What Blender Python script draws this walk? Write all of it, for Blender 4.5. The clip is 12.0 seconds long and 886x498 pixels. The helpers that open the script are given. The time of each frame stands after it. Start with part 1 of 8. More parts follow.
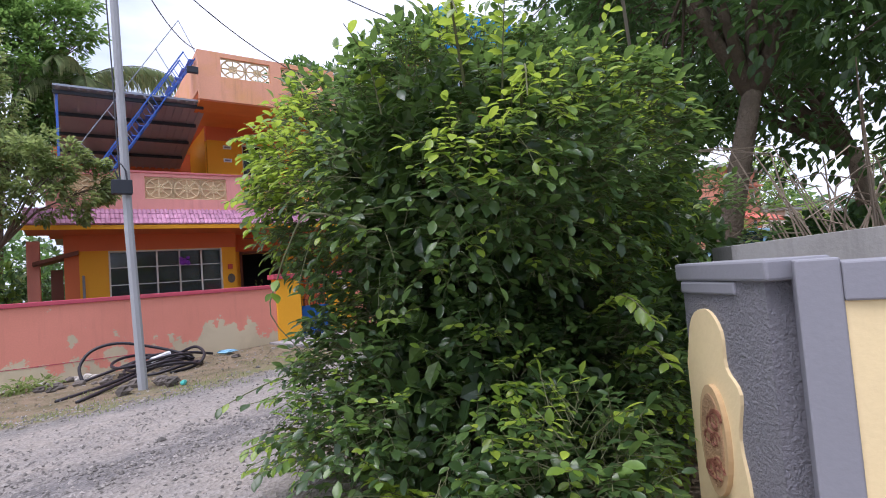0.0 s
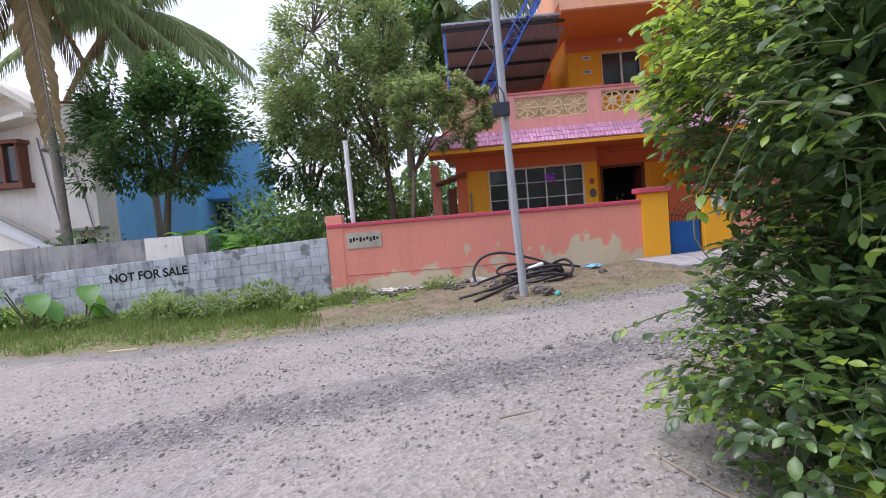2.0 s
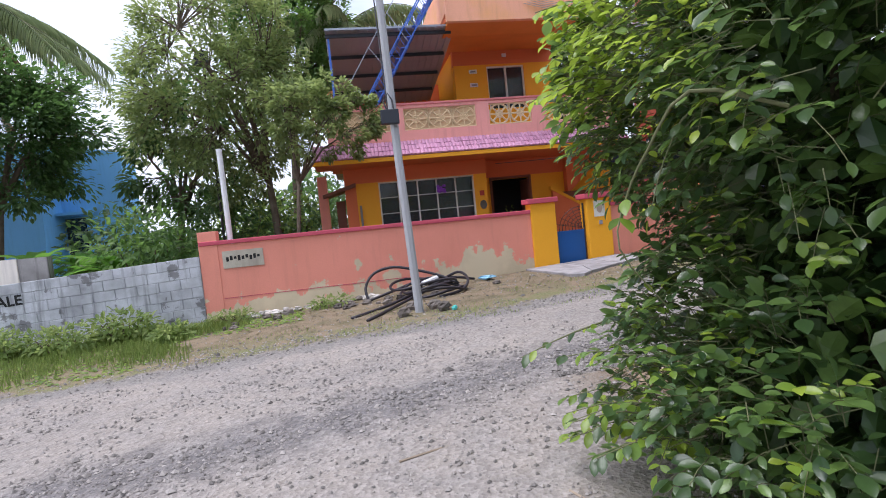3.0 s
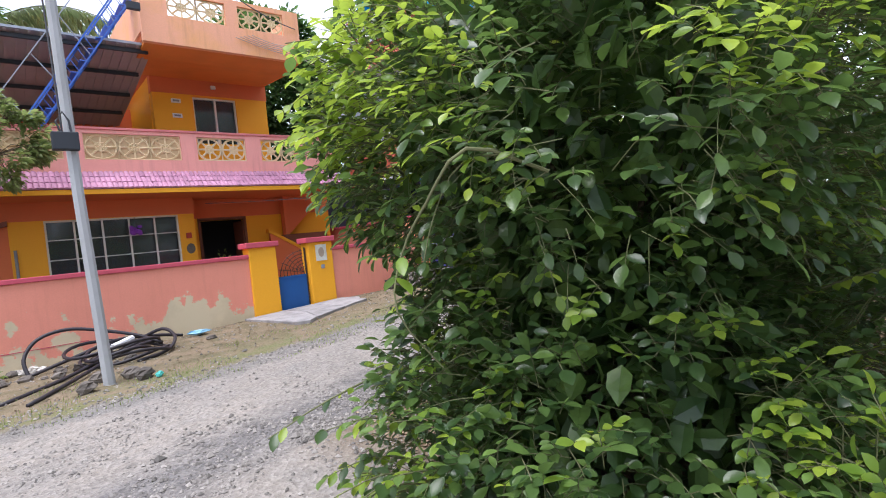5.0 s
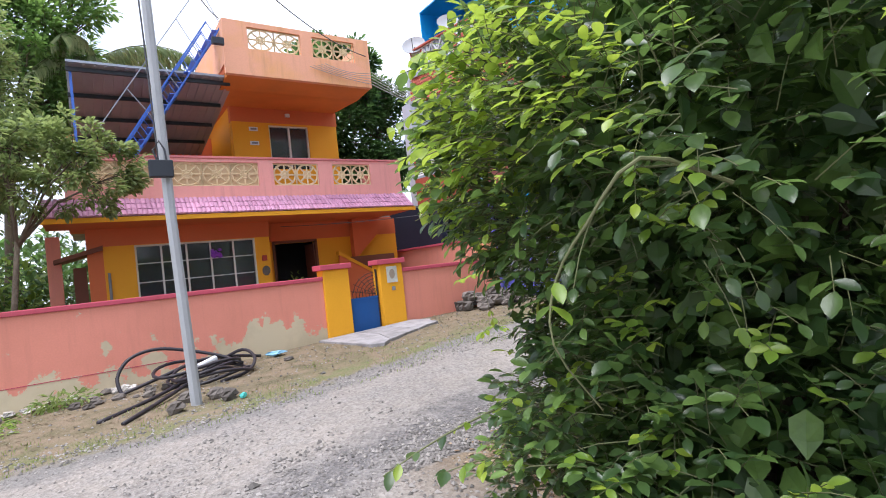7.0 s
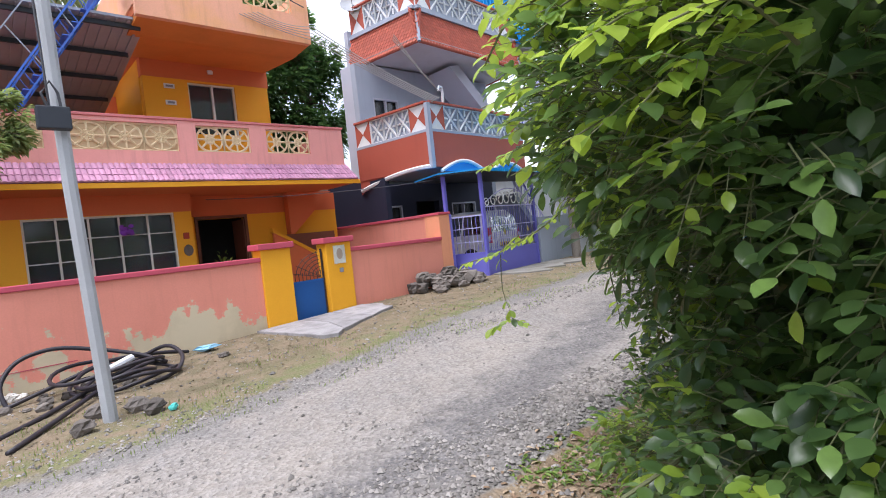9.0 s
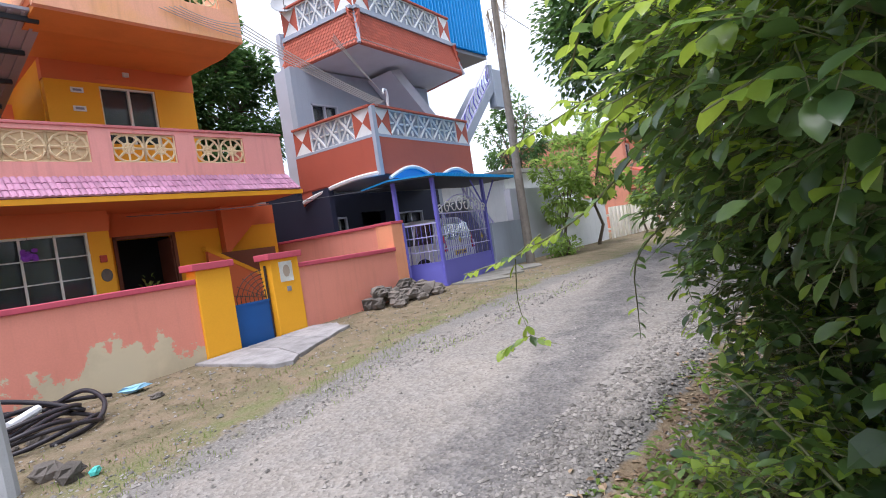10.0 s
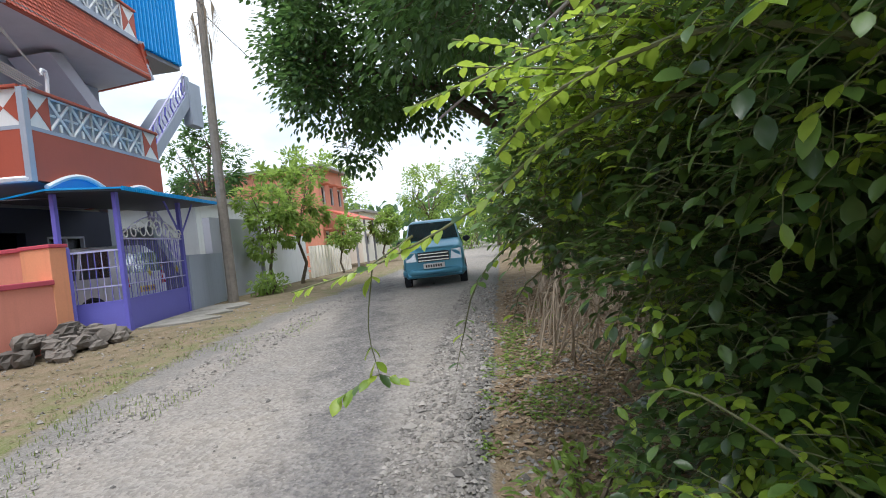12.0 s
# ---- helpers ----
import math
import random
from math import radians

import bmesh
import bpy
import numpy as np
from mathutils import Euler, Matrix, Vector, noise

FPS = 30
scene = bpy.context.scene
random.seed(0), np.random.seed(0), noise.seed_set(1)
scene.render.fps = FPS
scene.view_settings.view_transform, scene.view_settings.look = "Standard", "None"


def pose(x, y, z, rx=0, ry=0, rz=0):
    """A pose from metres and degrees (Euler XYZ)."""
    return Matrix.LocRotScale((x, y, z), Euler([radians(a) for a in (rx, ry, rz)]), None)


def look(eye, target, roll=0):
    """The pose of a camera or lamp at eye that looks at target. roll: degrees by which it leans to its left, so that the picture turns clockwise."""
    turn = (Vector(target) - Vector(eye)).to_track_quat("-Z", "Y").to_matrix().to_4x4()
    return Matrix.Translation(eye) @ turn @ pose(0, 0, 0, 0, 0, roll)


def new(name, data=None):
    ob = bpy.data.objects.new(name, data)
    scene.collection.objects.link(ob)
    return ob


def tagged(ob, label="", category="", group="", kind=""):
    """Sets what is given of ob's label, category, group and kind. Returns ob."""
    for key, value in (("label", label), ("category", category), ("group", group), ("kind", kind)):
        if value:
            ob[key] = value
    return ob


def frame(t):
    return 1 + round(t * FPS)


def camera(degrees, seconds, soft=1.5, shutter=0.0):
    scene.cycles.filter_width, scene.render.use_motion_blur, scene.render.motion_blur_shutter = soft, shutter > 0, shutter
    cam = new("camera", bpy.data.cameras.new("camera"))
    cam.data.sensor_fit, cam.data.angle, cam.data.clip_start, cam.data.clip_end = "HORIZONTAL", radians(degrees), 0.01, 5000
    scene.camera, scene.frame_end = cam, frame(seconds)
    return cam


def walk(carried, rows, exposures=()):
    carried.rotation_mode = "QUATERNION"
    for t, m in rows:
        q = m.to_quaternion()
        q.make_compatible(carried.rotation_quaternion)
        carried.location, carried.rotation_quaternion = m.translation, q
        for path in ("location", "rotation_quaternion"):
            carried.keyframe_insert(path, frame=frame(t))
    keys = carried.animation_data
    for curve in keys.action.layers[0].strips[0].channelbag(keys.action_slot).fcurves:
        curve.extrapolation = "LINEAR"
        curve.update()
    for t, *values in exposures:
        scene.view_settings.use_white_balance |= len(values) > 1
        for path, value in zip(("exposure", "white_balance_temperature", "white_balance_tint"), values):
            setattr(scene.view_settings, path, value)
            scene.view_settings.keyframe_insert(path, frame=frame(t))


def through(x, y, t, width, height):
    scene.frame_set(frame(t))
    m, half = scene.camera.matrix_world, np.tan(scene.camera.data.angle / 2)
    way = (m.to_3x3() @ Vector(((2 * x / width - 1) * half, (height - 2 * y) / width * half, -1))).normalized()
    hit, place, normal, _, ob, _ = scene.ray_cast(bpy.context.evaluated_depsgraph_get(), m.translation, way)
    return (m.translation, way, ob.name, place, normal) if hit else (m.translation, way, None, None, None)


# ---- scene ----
cam = camera(80.1, 12.0, soft=1.0)
PATH = [
    (0, (0.195, 0.275, 1.415), (1.341, 1.911, 1.518), -4.4),
    (0.5, (0.216, 0.335, 1.416), (0.845, 2.23, 1.518), -4.4),
    (1, (0.246, 0.568, 1.441), (0.343, 2.566, 1.432), -5.1),
    (1.5, (0.146, 0.719, 1.468), (0.076, 2.714, 1.358), -5.1),
    (2, (0.038, 0.798, 1.453), (-0.041, 2.793, 1.337), -4.7),
    (2.5, (0.047, 1.002, 1.476), (0.075, 3.0, 1.376), -4.0),
    (3, (0.068, 1.29, 1.447), (0.397, 3.26, 1.344), -5.7),
    (3.5, (0.054, 1.456, 1.408), (0.813, 3.304, 1.31), -7.0),
    (5.5, (0.021, 1.685, 1.557), (1.331, 3.195, 1.507), -5.6),
    (6, (0.053, 1.742, 1.561), (1.266, 3.332, 1.545), -5.7),
    (6.5, (0.017, 1.836, 1.557), (1.168, 3.471, 1.57), -6.1),
    (7, (-0.097, 1.982, 1.565), (1.03, 3.634, 1.611), -6.2),
    (9, (0.024, 3.215, 1.635), (1.367, 4.696, 1.568), -6.1),
    (9.5, (0.192, 3.673, 1.581), (1.635, 5.057, 1.539), -7.3),
    (10, (0.245, 4.043, 1.632), (1.759, 5.35, 1.578), -8.5),
    (10.5, (0.221, 4.481, 1.638), (1.836, 5.66, 1.602), -8.2),
    (11, (0.333, 4.869, 1.609), (2.083, 5.836, 1.629), -7.0),
    (11.5, (0.481, 5.186, 1.655), (2.358, 5.877, 1.675), -5.9),
    (12, (0.637, 5.213, 1.531), (2.624, 5.439, 1.486), -6.1),
]
walk(cam, [(t, look(eye, target, roll)) for t, eye, target, roll in PATH],
     exposures=((0.0, 0.5, 6050, 21), (1.5, 0.52, 6050, 20), (3.5, 0.62, 6150, 17), (5.5, 0.88, 6200, 15), (9.0, 0.88, 6200, 15), (10.5, 0.7, 6200, 14), (11.5, 0.55, 6250, 10), (12.0, 0.62, 6300, 8)))

# ---- world, sun, light ----
def make_world():
    w = bpy.data.worlds.new("sky")
    scene.world = w
    w.use_nodes = True
    nt = w.node_tree
    nt.nodes.clear()
    out = nt.nodes.new("ShaderNodeOutputWorld")
    bg = nt.nodes.new("ShaderNodeBackground")
    sky = nt.nodes.new("ShaderNodeTexSky")
    sky.sky_type = "NISHITA"
    sky.sun_disc = False
    sky.sun_elevation = radians(71)
    sky.sun_rotation = radians(263)
    sky.air_density, sky.dust_density, sky.ozone_density = 1.0, 2.0, 1.0
    co = nt.nodes.new("ShaderNodeTexCoord")
    mp = nt.nodes.new("ShaderNodeMapping")
    mp.inputs["Scale"].default_value = (1.6, 1.6, 4.0)
    no = nt.nodes.new("ShaderNodeTexNoise")
    no.inputs["Scale"].default_value, no.inputs["Detail"].default_value = 1.7, 7.0
    rp = nt.nodes.new("ShaderNodeValToRGB")
    rp.color_ramp.elements[0].position, rp.color_ramp.elements[1].position = 0.30, 0.52
    rp.color_ramp.elements[0].color = (0.45, 0.45, 0.45, 1)
    cl = nt.nodes.new("ShaderNodeTexNoise")
    cl.inputs["Scale"].default_value, cl.inputs["Detail"].default_value = 2.6, 6.0
    cr = nt.nodes.new("ShaderNodeValToRGB")
    cr.color_ramp.elements[0].color = (4.5, 5.0, 5.9, 1)
    cr.color_ramp.elements[1].color = (6.1, 6.4, 6.9, 1)
    cr.color_ramp.elements[0].position, cr.color_ramp.elements[1].position = 0.35, 0.6
    mx = nt.nodes.new("ShaderNodeMixRGB")
    L = nt.links.new
    L(co.outputs["Generated"], mp.inputs["Vector"])
    L(mp.outputs["Vector"], no.inputs["Vector"])
    L(mp.outputs["Vector"], cl.inputs["Vector"])
    L(no.outputs["Fac"], rp.inputs["Fac"])
    L(cl.outputs["Fac"], cr.inputs["Fac"])
    L(rp.outputs["Color"], mx.inputs["Fac"])
    L(sky.outputs["Color"], mx.inputs["Color1"])
    L(cr.outputs["Color"], mx.inputs["Color2"])
    L(mx.outputs["Color"], bg.inputs["Color"])
    bg.inputs["Strength"].default_value = 0.152
    L(bg.outputs["Background"], out.inputs["Surface"])


make_world()
sun_data = bpy.data.lights.new("sun", "SUN")
sun_data.energy, sun_data.angle, sun_data.color = 2.6, radians(38), (1.0, 0.98, 0.95)
sun = new("sun", sun_data)
sun.matrix_world = look((-7, -0.8, 20), (0, 0, 0))


# ---- materials ----
def node_mat(name):
    m = bpy.data.materials.new(name)
    m.use_nodes = True
    nt = m.node_tree
    return m, nt, nt.nodes["Principled BSDF"], nt.links.new


def rgb(c):
    return (c[0], c[1], c[2], 1.0)


def noise_fac(nt, L, vec, scale, lo, hi, detail=5.0, rough=0.6):
    n = nt.nodes.new("ShaderNodeTexNoise")
    n.inputs["Scale"].default_value, n.inputs["Detail"].default_value = scale, detail
    n.inputs["Roughness"].default_value = rough
    L(vec, n.inputs["Vector"])
    r = nt.nodes.new("ShaderNodeMapRange")
    r.inputs["From Min"].default_value, r.inputs["From Max"].default_value = lo, hi
    L(n.outputs["Fac"], r.inputs["Value"])
    return r.outputs["Result"], n.outputs["Fac"]


def mix(nt, L, fac, a, b, mode="MIX"):
    m = nt.nodes.new("ShaderNodeMixRGB")
    m.blend_type = mode
    if isinstance(fac, (int, float)):
        m.inputs["Fac"].default_value = fac
    else:
        L(fac, m.inputs["Fac"])
    for key, v in (("Color1", a), ("Color2", b)):
        if isinstance(v, tuple):
            m.inputs[key].default_value = rgb(v)
        else:
            L(v, m.inputs[key])
    return m.outputs["Color"]


def calc(nt, L, op, a, b=0.0):
    m = nt.nodes.new("ShaderNodeMath")
    m.operation = op
    m.use_clamp = op in ("SUBTRACT",)
    for i, v in enumerate((a, b)):
        if isinstance(v, (int, float)):
            m.inputs[i].default_value = v
        else:
            L(v, m.inputs[i])
    return m.outputs[0]


def position(nt):
    return nt.nodes.new("ShaderNodeNewGeometry").outputs["Position"]


def bump(nt, L, bsdf, height, strength, dist=0.01):
    b = nt.nodes.new("ShaderNodeBump")
    b.inputs["Strength"].default_value, b.inputs["Distance"].default_value = strength, dist
    L(height, b.inputs["Height"])
    L(b.outputs["Normal"], bsdf.inputs["Normal"])


def surface(name, col, dirt=None, rough=0.7, metal=0.0, big=1.3, fine=40.0, amount=0.35, relief=0.25, dist=0.006, spec=0.35,
            peel=None, peel_lo=0.55, peel_z=None, island=0.0, obj_random=0.0, streak=0.0):
    """Painted or raw surface: broad stains, fine grain, optional flakes of another colour that grow under a height."""
    m, nt, b, L = node_mat(name)
    p = position(nt)
    dirt = dirt or tuple(c * 0.55 for c in col)
    f1, _ = noise_fac(nt, L, p, big, 0.42, 0.78)
    f2, raw = noise_fac(nt, L, p, fine, 0.35, 0.75, 4.0)
    f1 = calc(nt, L, "MULTIPLY", f1, amount)
    c = mix(nt, L, f1, col, dirt)
    c = mix(nt, L, calc(nt, L, "MULTIPLY", f2, amount * 0.5), c, tuple(x * 0.7 for x in col))
    if streak:
        mp = nt.nodes.new("ShaderNodeMapping")
        mp.inputs["Scale"].default_value = (9.0, 9.0, 0.7)
        L(p, mp.inputs["Vector"])
        f4, _ = noise_fac(nt, L, mp.outputs["Vector"], 1.0, 0.52, 0.8)
        c = mix(nt, L, calc(nt, L, "MULTIPLY", f4, streak), c, tuple(x * 0.35 + 0.02 for x in dirt))
    if peel:
        f3, _ = noise_fac(nt, L, p, 2.1, peel_lo, peel_lo + 0.025, 8.0, 0.62)
        if peel_z:
            sx = nt.nodes.new("ShaderNodeSeparateXYZ")
            L(p, sx.inputs["Vector"])
            n5 = nt.nodes.new("ShaderNodeTexNoise")
            n5.inputs["Scale"].default_value, n5.inputs["Detail"].default_value = 2.0, 10.0
            n5.inputs["Roughness"].default_value = 0.66
            L(p, n5.inputs["Vector"])
            h = calc(nt, L, "ADD", sx.outputs["Z"], calc(nt, L, "MULTIPLY", n5.outputs["Fac"], -2.3))
            h = calc(nt, L, "ADD", h, calc(nt, L, "MULTIPLY", sx.outputs["X"], -0.045))
            away = calc(nt, L, "MULTIPLY", calc(nt, L, "ABSOLUTE", calc(nt, L, "ADD", sx.outputs["X"], -2.75)), 0.42)
            h = calc(nt, L, "ADD", h, calc(nt, L, "MINIMUM", calc(nt, L, "ADD", away, -0.30), 0.14))
            sound = calc(nt, L, "MAXIMUM", calc(nt, L, "ADD", sx.outputs["X"], -4.6), 0.0)
            h = calc(nt, L, "ADD", h, calc(nt, L, "MULTIPLY", sound, 0.35))
            r = nt.nodes.new("ShaderNodeMapRange")
            r.inputs["From Min"].default_value, r.inputs["From Max"].default_value = peel_z, peel_z - 0.05
            L(h, r.inputs["Value"])
            f3 = calc(nt, L, "MAXIMUM", r.outputs["Result"], f3)
        pc = mix(nt, L, f1, peel, tuple(x * 0.4 for x in peel))
        c = mix(nt, L, f3, c, pc)
    if island or obj_random:
        if island:
            rnd = nt.nodes.new("ShaderNodeNewGeometry").outputs["Random Per Island"]
        else:
            rnd = nt.nodes.new("ShaderNodeObjectInfo").outputs["Random"]
        hs = nt.nodes.new("ShaderNodeHueSaturation")
        amt = island or obj_random
        r = nt.nodes.new("ShaderNodeMapRange")
        r.inputs["To Min"].default_value, r.inputs["To Max"].default_value = 1 - amt, 1 + amt
        L(rnd, r.inputs["Value"])
        L(r.outputs["Result"], hs.inputs["Value"])
        L(c, hs.inputs["Color"])
        c = hs.outputs["Color"]
    L(c, b.inputs["Base Color"])
    b.inputs["Roughness"].default_value, b.inputs["Metallic"].default_value = rough, metal
    b.inputs["Specular IOR Level"].default_value = spec
    if relief:
        bump(nt, L, b, raw, relief, dist)
    return m


def leaf_mat(name, dark, light, gloss=0.35, through=0.35, bright_share=0.75):
    """Two-sided leaf: colour differs from leaf to leaf, light passes through."""
    m, nt, b, L = node_mat(name)
    rnd = nt.nodes.new("ShaderNodeNewGeometry").outputs["Random Per Island"]
    r = nt.nodes.new("ShaderNodeValToRGB")
    e = r.color_ramp.elements
    e[0].color, e[1].color = rgb(dark), rgb(light)
    e[0].position, e[1].position = 0.0, 1.0
    mid = e.new(bright_share)
    mid.color = rgb(tuple(0.72 * d + 0.28 * l for d, l in zip(dark, light)))
    L(rnd, r.inputs["Fac"])
    f, raw = noise_fac(nt, L, position(nt), 30.0, 0.3, 0.7, 3.0)
    c = mix(nt, L, calc(nt, L, "MULTIPLY", f, 0.35), r.outputs["Color"], tuple(x * 0.6 for x in dark))
    L(c, b.inputs["Base Color"])
    b.inputs["Roughness"].default_value = gloss
    b.inputs["Specular IOR Level"].default_value = 0.5
    t = nt.nodes.new("ShaderNodeBsdfTranslucent")
    tc = mix(nt, L, 0.5, c, tuple(min(1, x * 2.2) for x in light))
    L(tc, t.inputs["Color"])
    ms = nt.nodes.new("ShaderNodeMixShader")
    ms.inputs["Fac"].default_value = through
    out = nt.nodes["Material Output"]
    L(b.outputs["BSDF"], ms.inputs[1])
    L(t.outputs["BSDF"], ms.inputs[2])
    L(ms.outputs["Shader"], out.inputs["Surface"])
    return m


PINK = surface("pink_paint", (0.77, 0.29, 0.215), (0.64, 0.24, 0.17), 0.75, amount=0.5, peel=(0.62, 0.52, 0.36), peel_lo=0.645, peel_z=-0.70, streak=0.16)
PINK_UP = surface("pale_pink_paint", (0.82, 0.36, 0.32), (0.68, 0.28, 0.24), 0.7, amount=0.35, peel=(0.75, 0.55, 0.4), peel_lo=0.72, streak=0.25)
PEACH = surface("faded_peach_paint", (0.86, 0.42, 0.27), (0.80, 0.40, 0.10), 0.7, amount=0.7, streak=0.3)
MAROON = surface("maroon_coping_paint", (0.54, 0.085, 0.13), (0.38, 0.08, 0.09), 0.7, amount=0.5)
OCHRE = surface("ochre_paint", (0.86, 0.40, 0.02), (0.78, 0.34, 0.02), 0.65, amount=0.3)
ORANGE = surface("burnt_orange_paint", (0.68, 0.17, 0.06), (0.58, 0.14, 0.05), 0.65, amount=0.3)
CREAM_BLOCK = surface("cream_pierced_block", (0.80, 0.64, 0.40), (0.5, 0.36, 0.2), 0.8, amount=0.6, relief=0.5)
TILE_PINK = surface("mauve_pan_tile", (0.58, 0.30, 0.44), (0.32, 0.12, 0.22), 0.6, amount=0.7, obj_random=0.15, streak=0.25)
TILE_RED = surface("red_scale_tile", (0.50, 0.115, 0.07), (0.30, 0.07, 0.045), 0.6, amount=0.4, island=0.15)
BRICK_RED = surface("brick_red_paint", (0.42, 0.095, 0.06), (0.34, 0.08, 0.05), 0.65, amount=0.35, streak=0.12)
WHITE = surface("white_paint", (0.76, 0.77, 0.78), (0.55, 0.56, 0.58), 0.6, amount=0.35, streak=0.2)
GREY_BLUE = surface("grey_blue_paint", (0.36, 0.40, 0.48), (0.28, 0.31, 0.38), 0.7, amount=0.35, streak=0.15)
LILAC_GREY = surface("lilac_grey_paint", (0.47, 0.48, 0.56), (0.35, 0.36, 0.42), 0.7, amount=0.3)
PURPLE = surface("violet_gate_paint", (0.16, 0.15, 0.55), (0.12, 0.11, 0.42), 0.45, amount=0.3, relief=0.08)
PURPLE_LIGHT = surface("lavender_bar_paint", (0.50, 0.48, 0.74), (0.35, 0.33, 0.6), 0.4, amount=0.3, relief=0.05)
BLUE_GATE = surface("blue_gate_paint", (0.015, 0.10, 0.34), (0.02, 0.07, 0.22), 0.45, amount=0.5, relief=0.1)
BLUE_STEEL = surface("blue_steel_paint", (0.06, 0.16, 0.58), (0.10, 0.14, 0.36), 0.4, amount=0.4, relief=0.05)
BLUE_SHEET = surface("bright_blue_sheet", (0.01, 0.30, 0.70), (0.01, 0.22, 0.52), 0.4, amount=0.3, relief=0.03)
BLUE_WALL = surface("sky_blue_paint", (0.20, 0.52, 0.88), (0.15, 0.42, 0.74), 0.75, amount=0.4, streak=0.25)
CREAM_WALL = surface("cream_house_paint", (0.86, 0.81, 0.73), (0.60, 0.56, 0.50), 0.8, amount=0.4, streak=0.3)
CREAM_PANEL = surface("cream_wall_paint", (0.80, 0.64, 0.36), (0.66, 0.52, 0.30), 0.75, amount=0.3)
DARK_GREY = surface("slate_grey_paint", (0.25, 0.25, 0.275), (0.19, 0.19, 0.21), 0.75, amount=0.3)
ROUGHCAST = surface("roughcast_grey", (0.24, 0.235, 0.255), (0.16, 0.16, 0.175), 0.9, fine=60, relief=1.0, dist=0.03)
CONCRETE = surface("weathered_concrete", (0.36, 0.35, 0.33), (0.17, 0.16, 0.15), 0.9, amount=0.7, relief=0.5, streak=0.4)
POLE = surface("pole_concrete", (0.42, 0.43, 0.45), (0.28, 0.28, 0.29), 0.85, amount=0.5, relief=0.5, fine=70)
BLOCK = surface("whitewashed_block", (0.55, 0.57, 0.61), (0.17, 0.17, 0.18), 0.9, big=2.2, amount=0.85, relief=0.8, dist=0.01, obj_random=0.07, streak=0.8, peel=(0.24, 0.24, 0.25), peel_lo=0.575)
MORTAR = surface("block_mortar", (0.40, 0.41, 0.44), (0.15, 0.15, 0.16), 0.95, amount=0.7, relief=0.6)
# near-black for sheets behind openings: the rooms' shade is put into this colour
ROOM_SHADE = surface("room_shade_black", (0.05, 0.05, 0.055), rough=0.9, amount=0.3, relief=0)
STEEL_SHEET = surface("brown_sheet_underside", (0.42, 0.385, 0.40), (0.22, 0.19, 0.20), 0.55, metal=0.0, amount=0.4, relief=0.05)
BLACK_PIPE = surface("black_polythene_pipe", (0.025, 0.022, 0.03), (0.06, 0.05, 0.05), 0.45, amount=0.5, relief=0.1)
IRON = surface("dark_iron", (0.05, 0.045, 0.045), (0.12, 0.05, 0.03), 0.6, metal=0.4, amount=0.4, relief=0.1)
WIRE = surface("grey_cable", (0.40, 0.38, 0.36), rough=0.6, amount=0.3, relief=0)
DARK_WIRE = surface("dark_cable", (0.07, 0.07, 0.08), rough=0.6, amount=0.3, relief=0)
WOOD_BROWN = surface("brown_wood", (0.20, 0.075, 0.045), (0.13, 0.05, 0.03), 0.6, amount=0.5, fine=25)
BARK = surface("brown_bark", (0.16, 0.125, 0.09), (0.07, 0.055, 0.04), 0.95, big=5, fine=28, amount=0.8, relief=1.0, dist=0.03)
PALM_BARK = surface("grey_palm_bark", (0.26, 0.23, 0.20), (0.13, 0.11, 0.10), 0.95, big=6, fine=22, amount=0.7, relief=1.0, dist=0.02)
TWIG = surface("pale_green_twig", (0.14, 0.15, 0.07), (0.09, 0.08, 0.045), 0.7, amount=0.6)
DRY_TWIG = surface("dry_grey_twig", (0.30, 0.24, 0.18), (0.18, 0.14, 0.10), 0.9, amount=0.6)
STONE = surface("rough_stone", (0.185, 0.16, 0.142), (0.08, 0.07, 0.063), 0.9, big=4, amount=0.8, relief=0.9, dist=0.02, obj_random=0.4)
PEBBLE = surface("grey_chipping", (0.25, 0.230, 0.213), (0.15, 0.140, 0.133), 0.9, big=8, amount=0.6, relief=0.4, island=0.5)
FORECOURT = surface("worn_paving", (0.24, 0.225, 0.205), (0.10, 0.105, 0.07), 0.95, big=2.5, amount=1.0, relief=0.8, obj_random=0.15)
SLATE = surface("grey_slab", (0.32, 0.305, 0.31), (0.13, 0.12, 0.12), 0.85, big=4, amount=1.0, relief=0.7, obj_random=0.15)
DRY_LEAF = leaf_mat("dry_leaf", (0.22, 0.14, 0.085), (0.50, 0.38, 0.26), 0.8, 0.1, 0.5)
VERGE_LEAF = leaf_mat("brown_verge_leaf", (0.12, 0.09, 0.055), (0.32, 0.25, 0.16), 0.85, 0.1, 0.6)
BUSH_LEAF = leaf_mat("glossy_dark_leaf", (0.024, 0.055, 0.022), (0.165, 0.27, 0.065), 0.30, 0.32, 0.62)
# new growth, and leaves coloured bright where sun falls on the shrub
BUSH_NEW_LIT = leaf_mat("fresh_lit_leaf", (0.12, 0.22, 0.03), (0.36, 0.46, 0.06), 0.34, 0.42, 0.5)
TREE_LEAF = leaf_mat("tree_leaf", (0.024, 0.062, 0.024), (0.12, 0.22, 0.055), 0.45, 0.42, 0.65)
TREE_LIGHT = leaf_mat("light_tree_leaf", (0.085, 0.165, 0.035), (0.28, 0.38, 0.08), 0.5, 0.48, 0.6)
PALM_LEAF = leaf_mat("palm_leaf", (0.14, 0.21, 0.10), (0.42, 0.48, 0.25), 0.4, 0.45, 0.6)
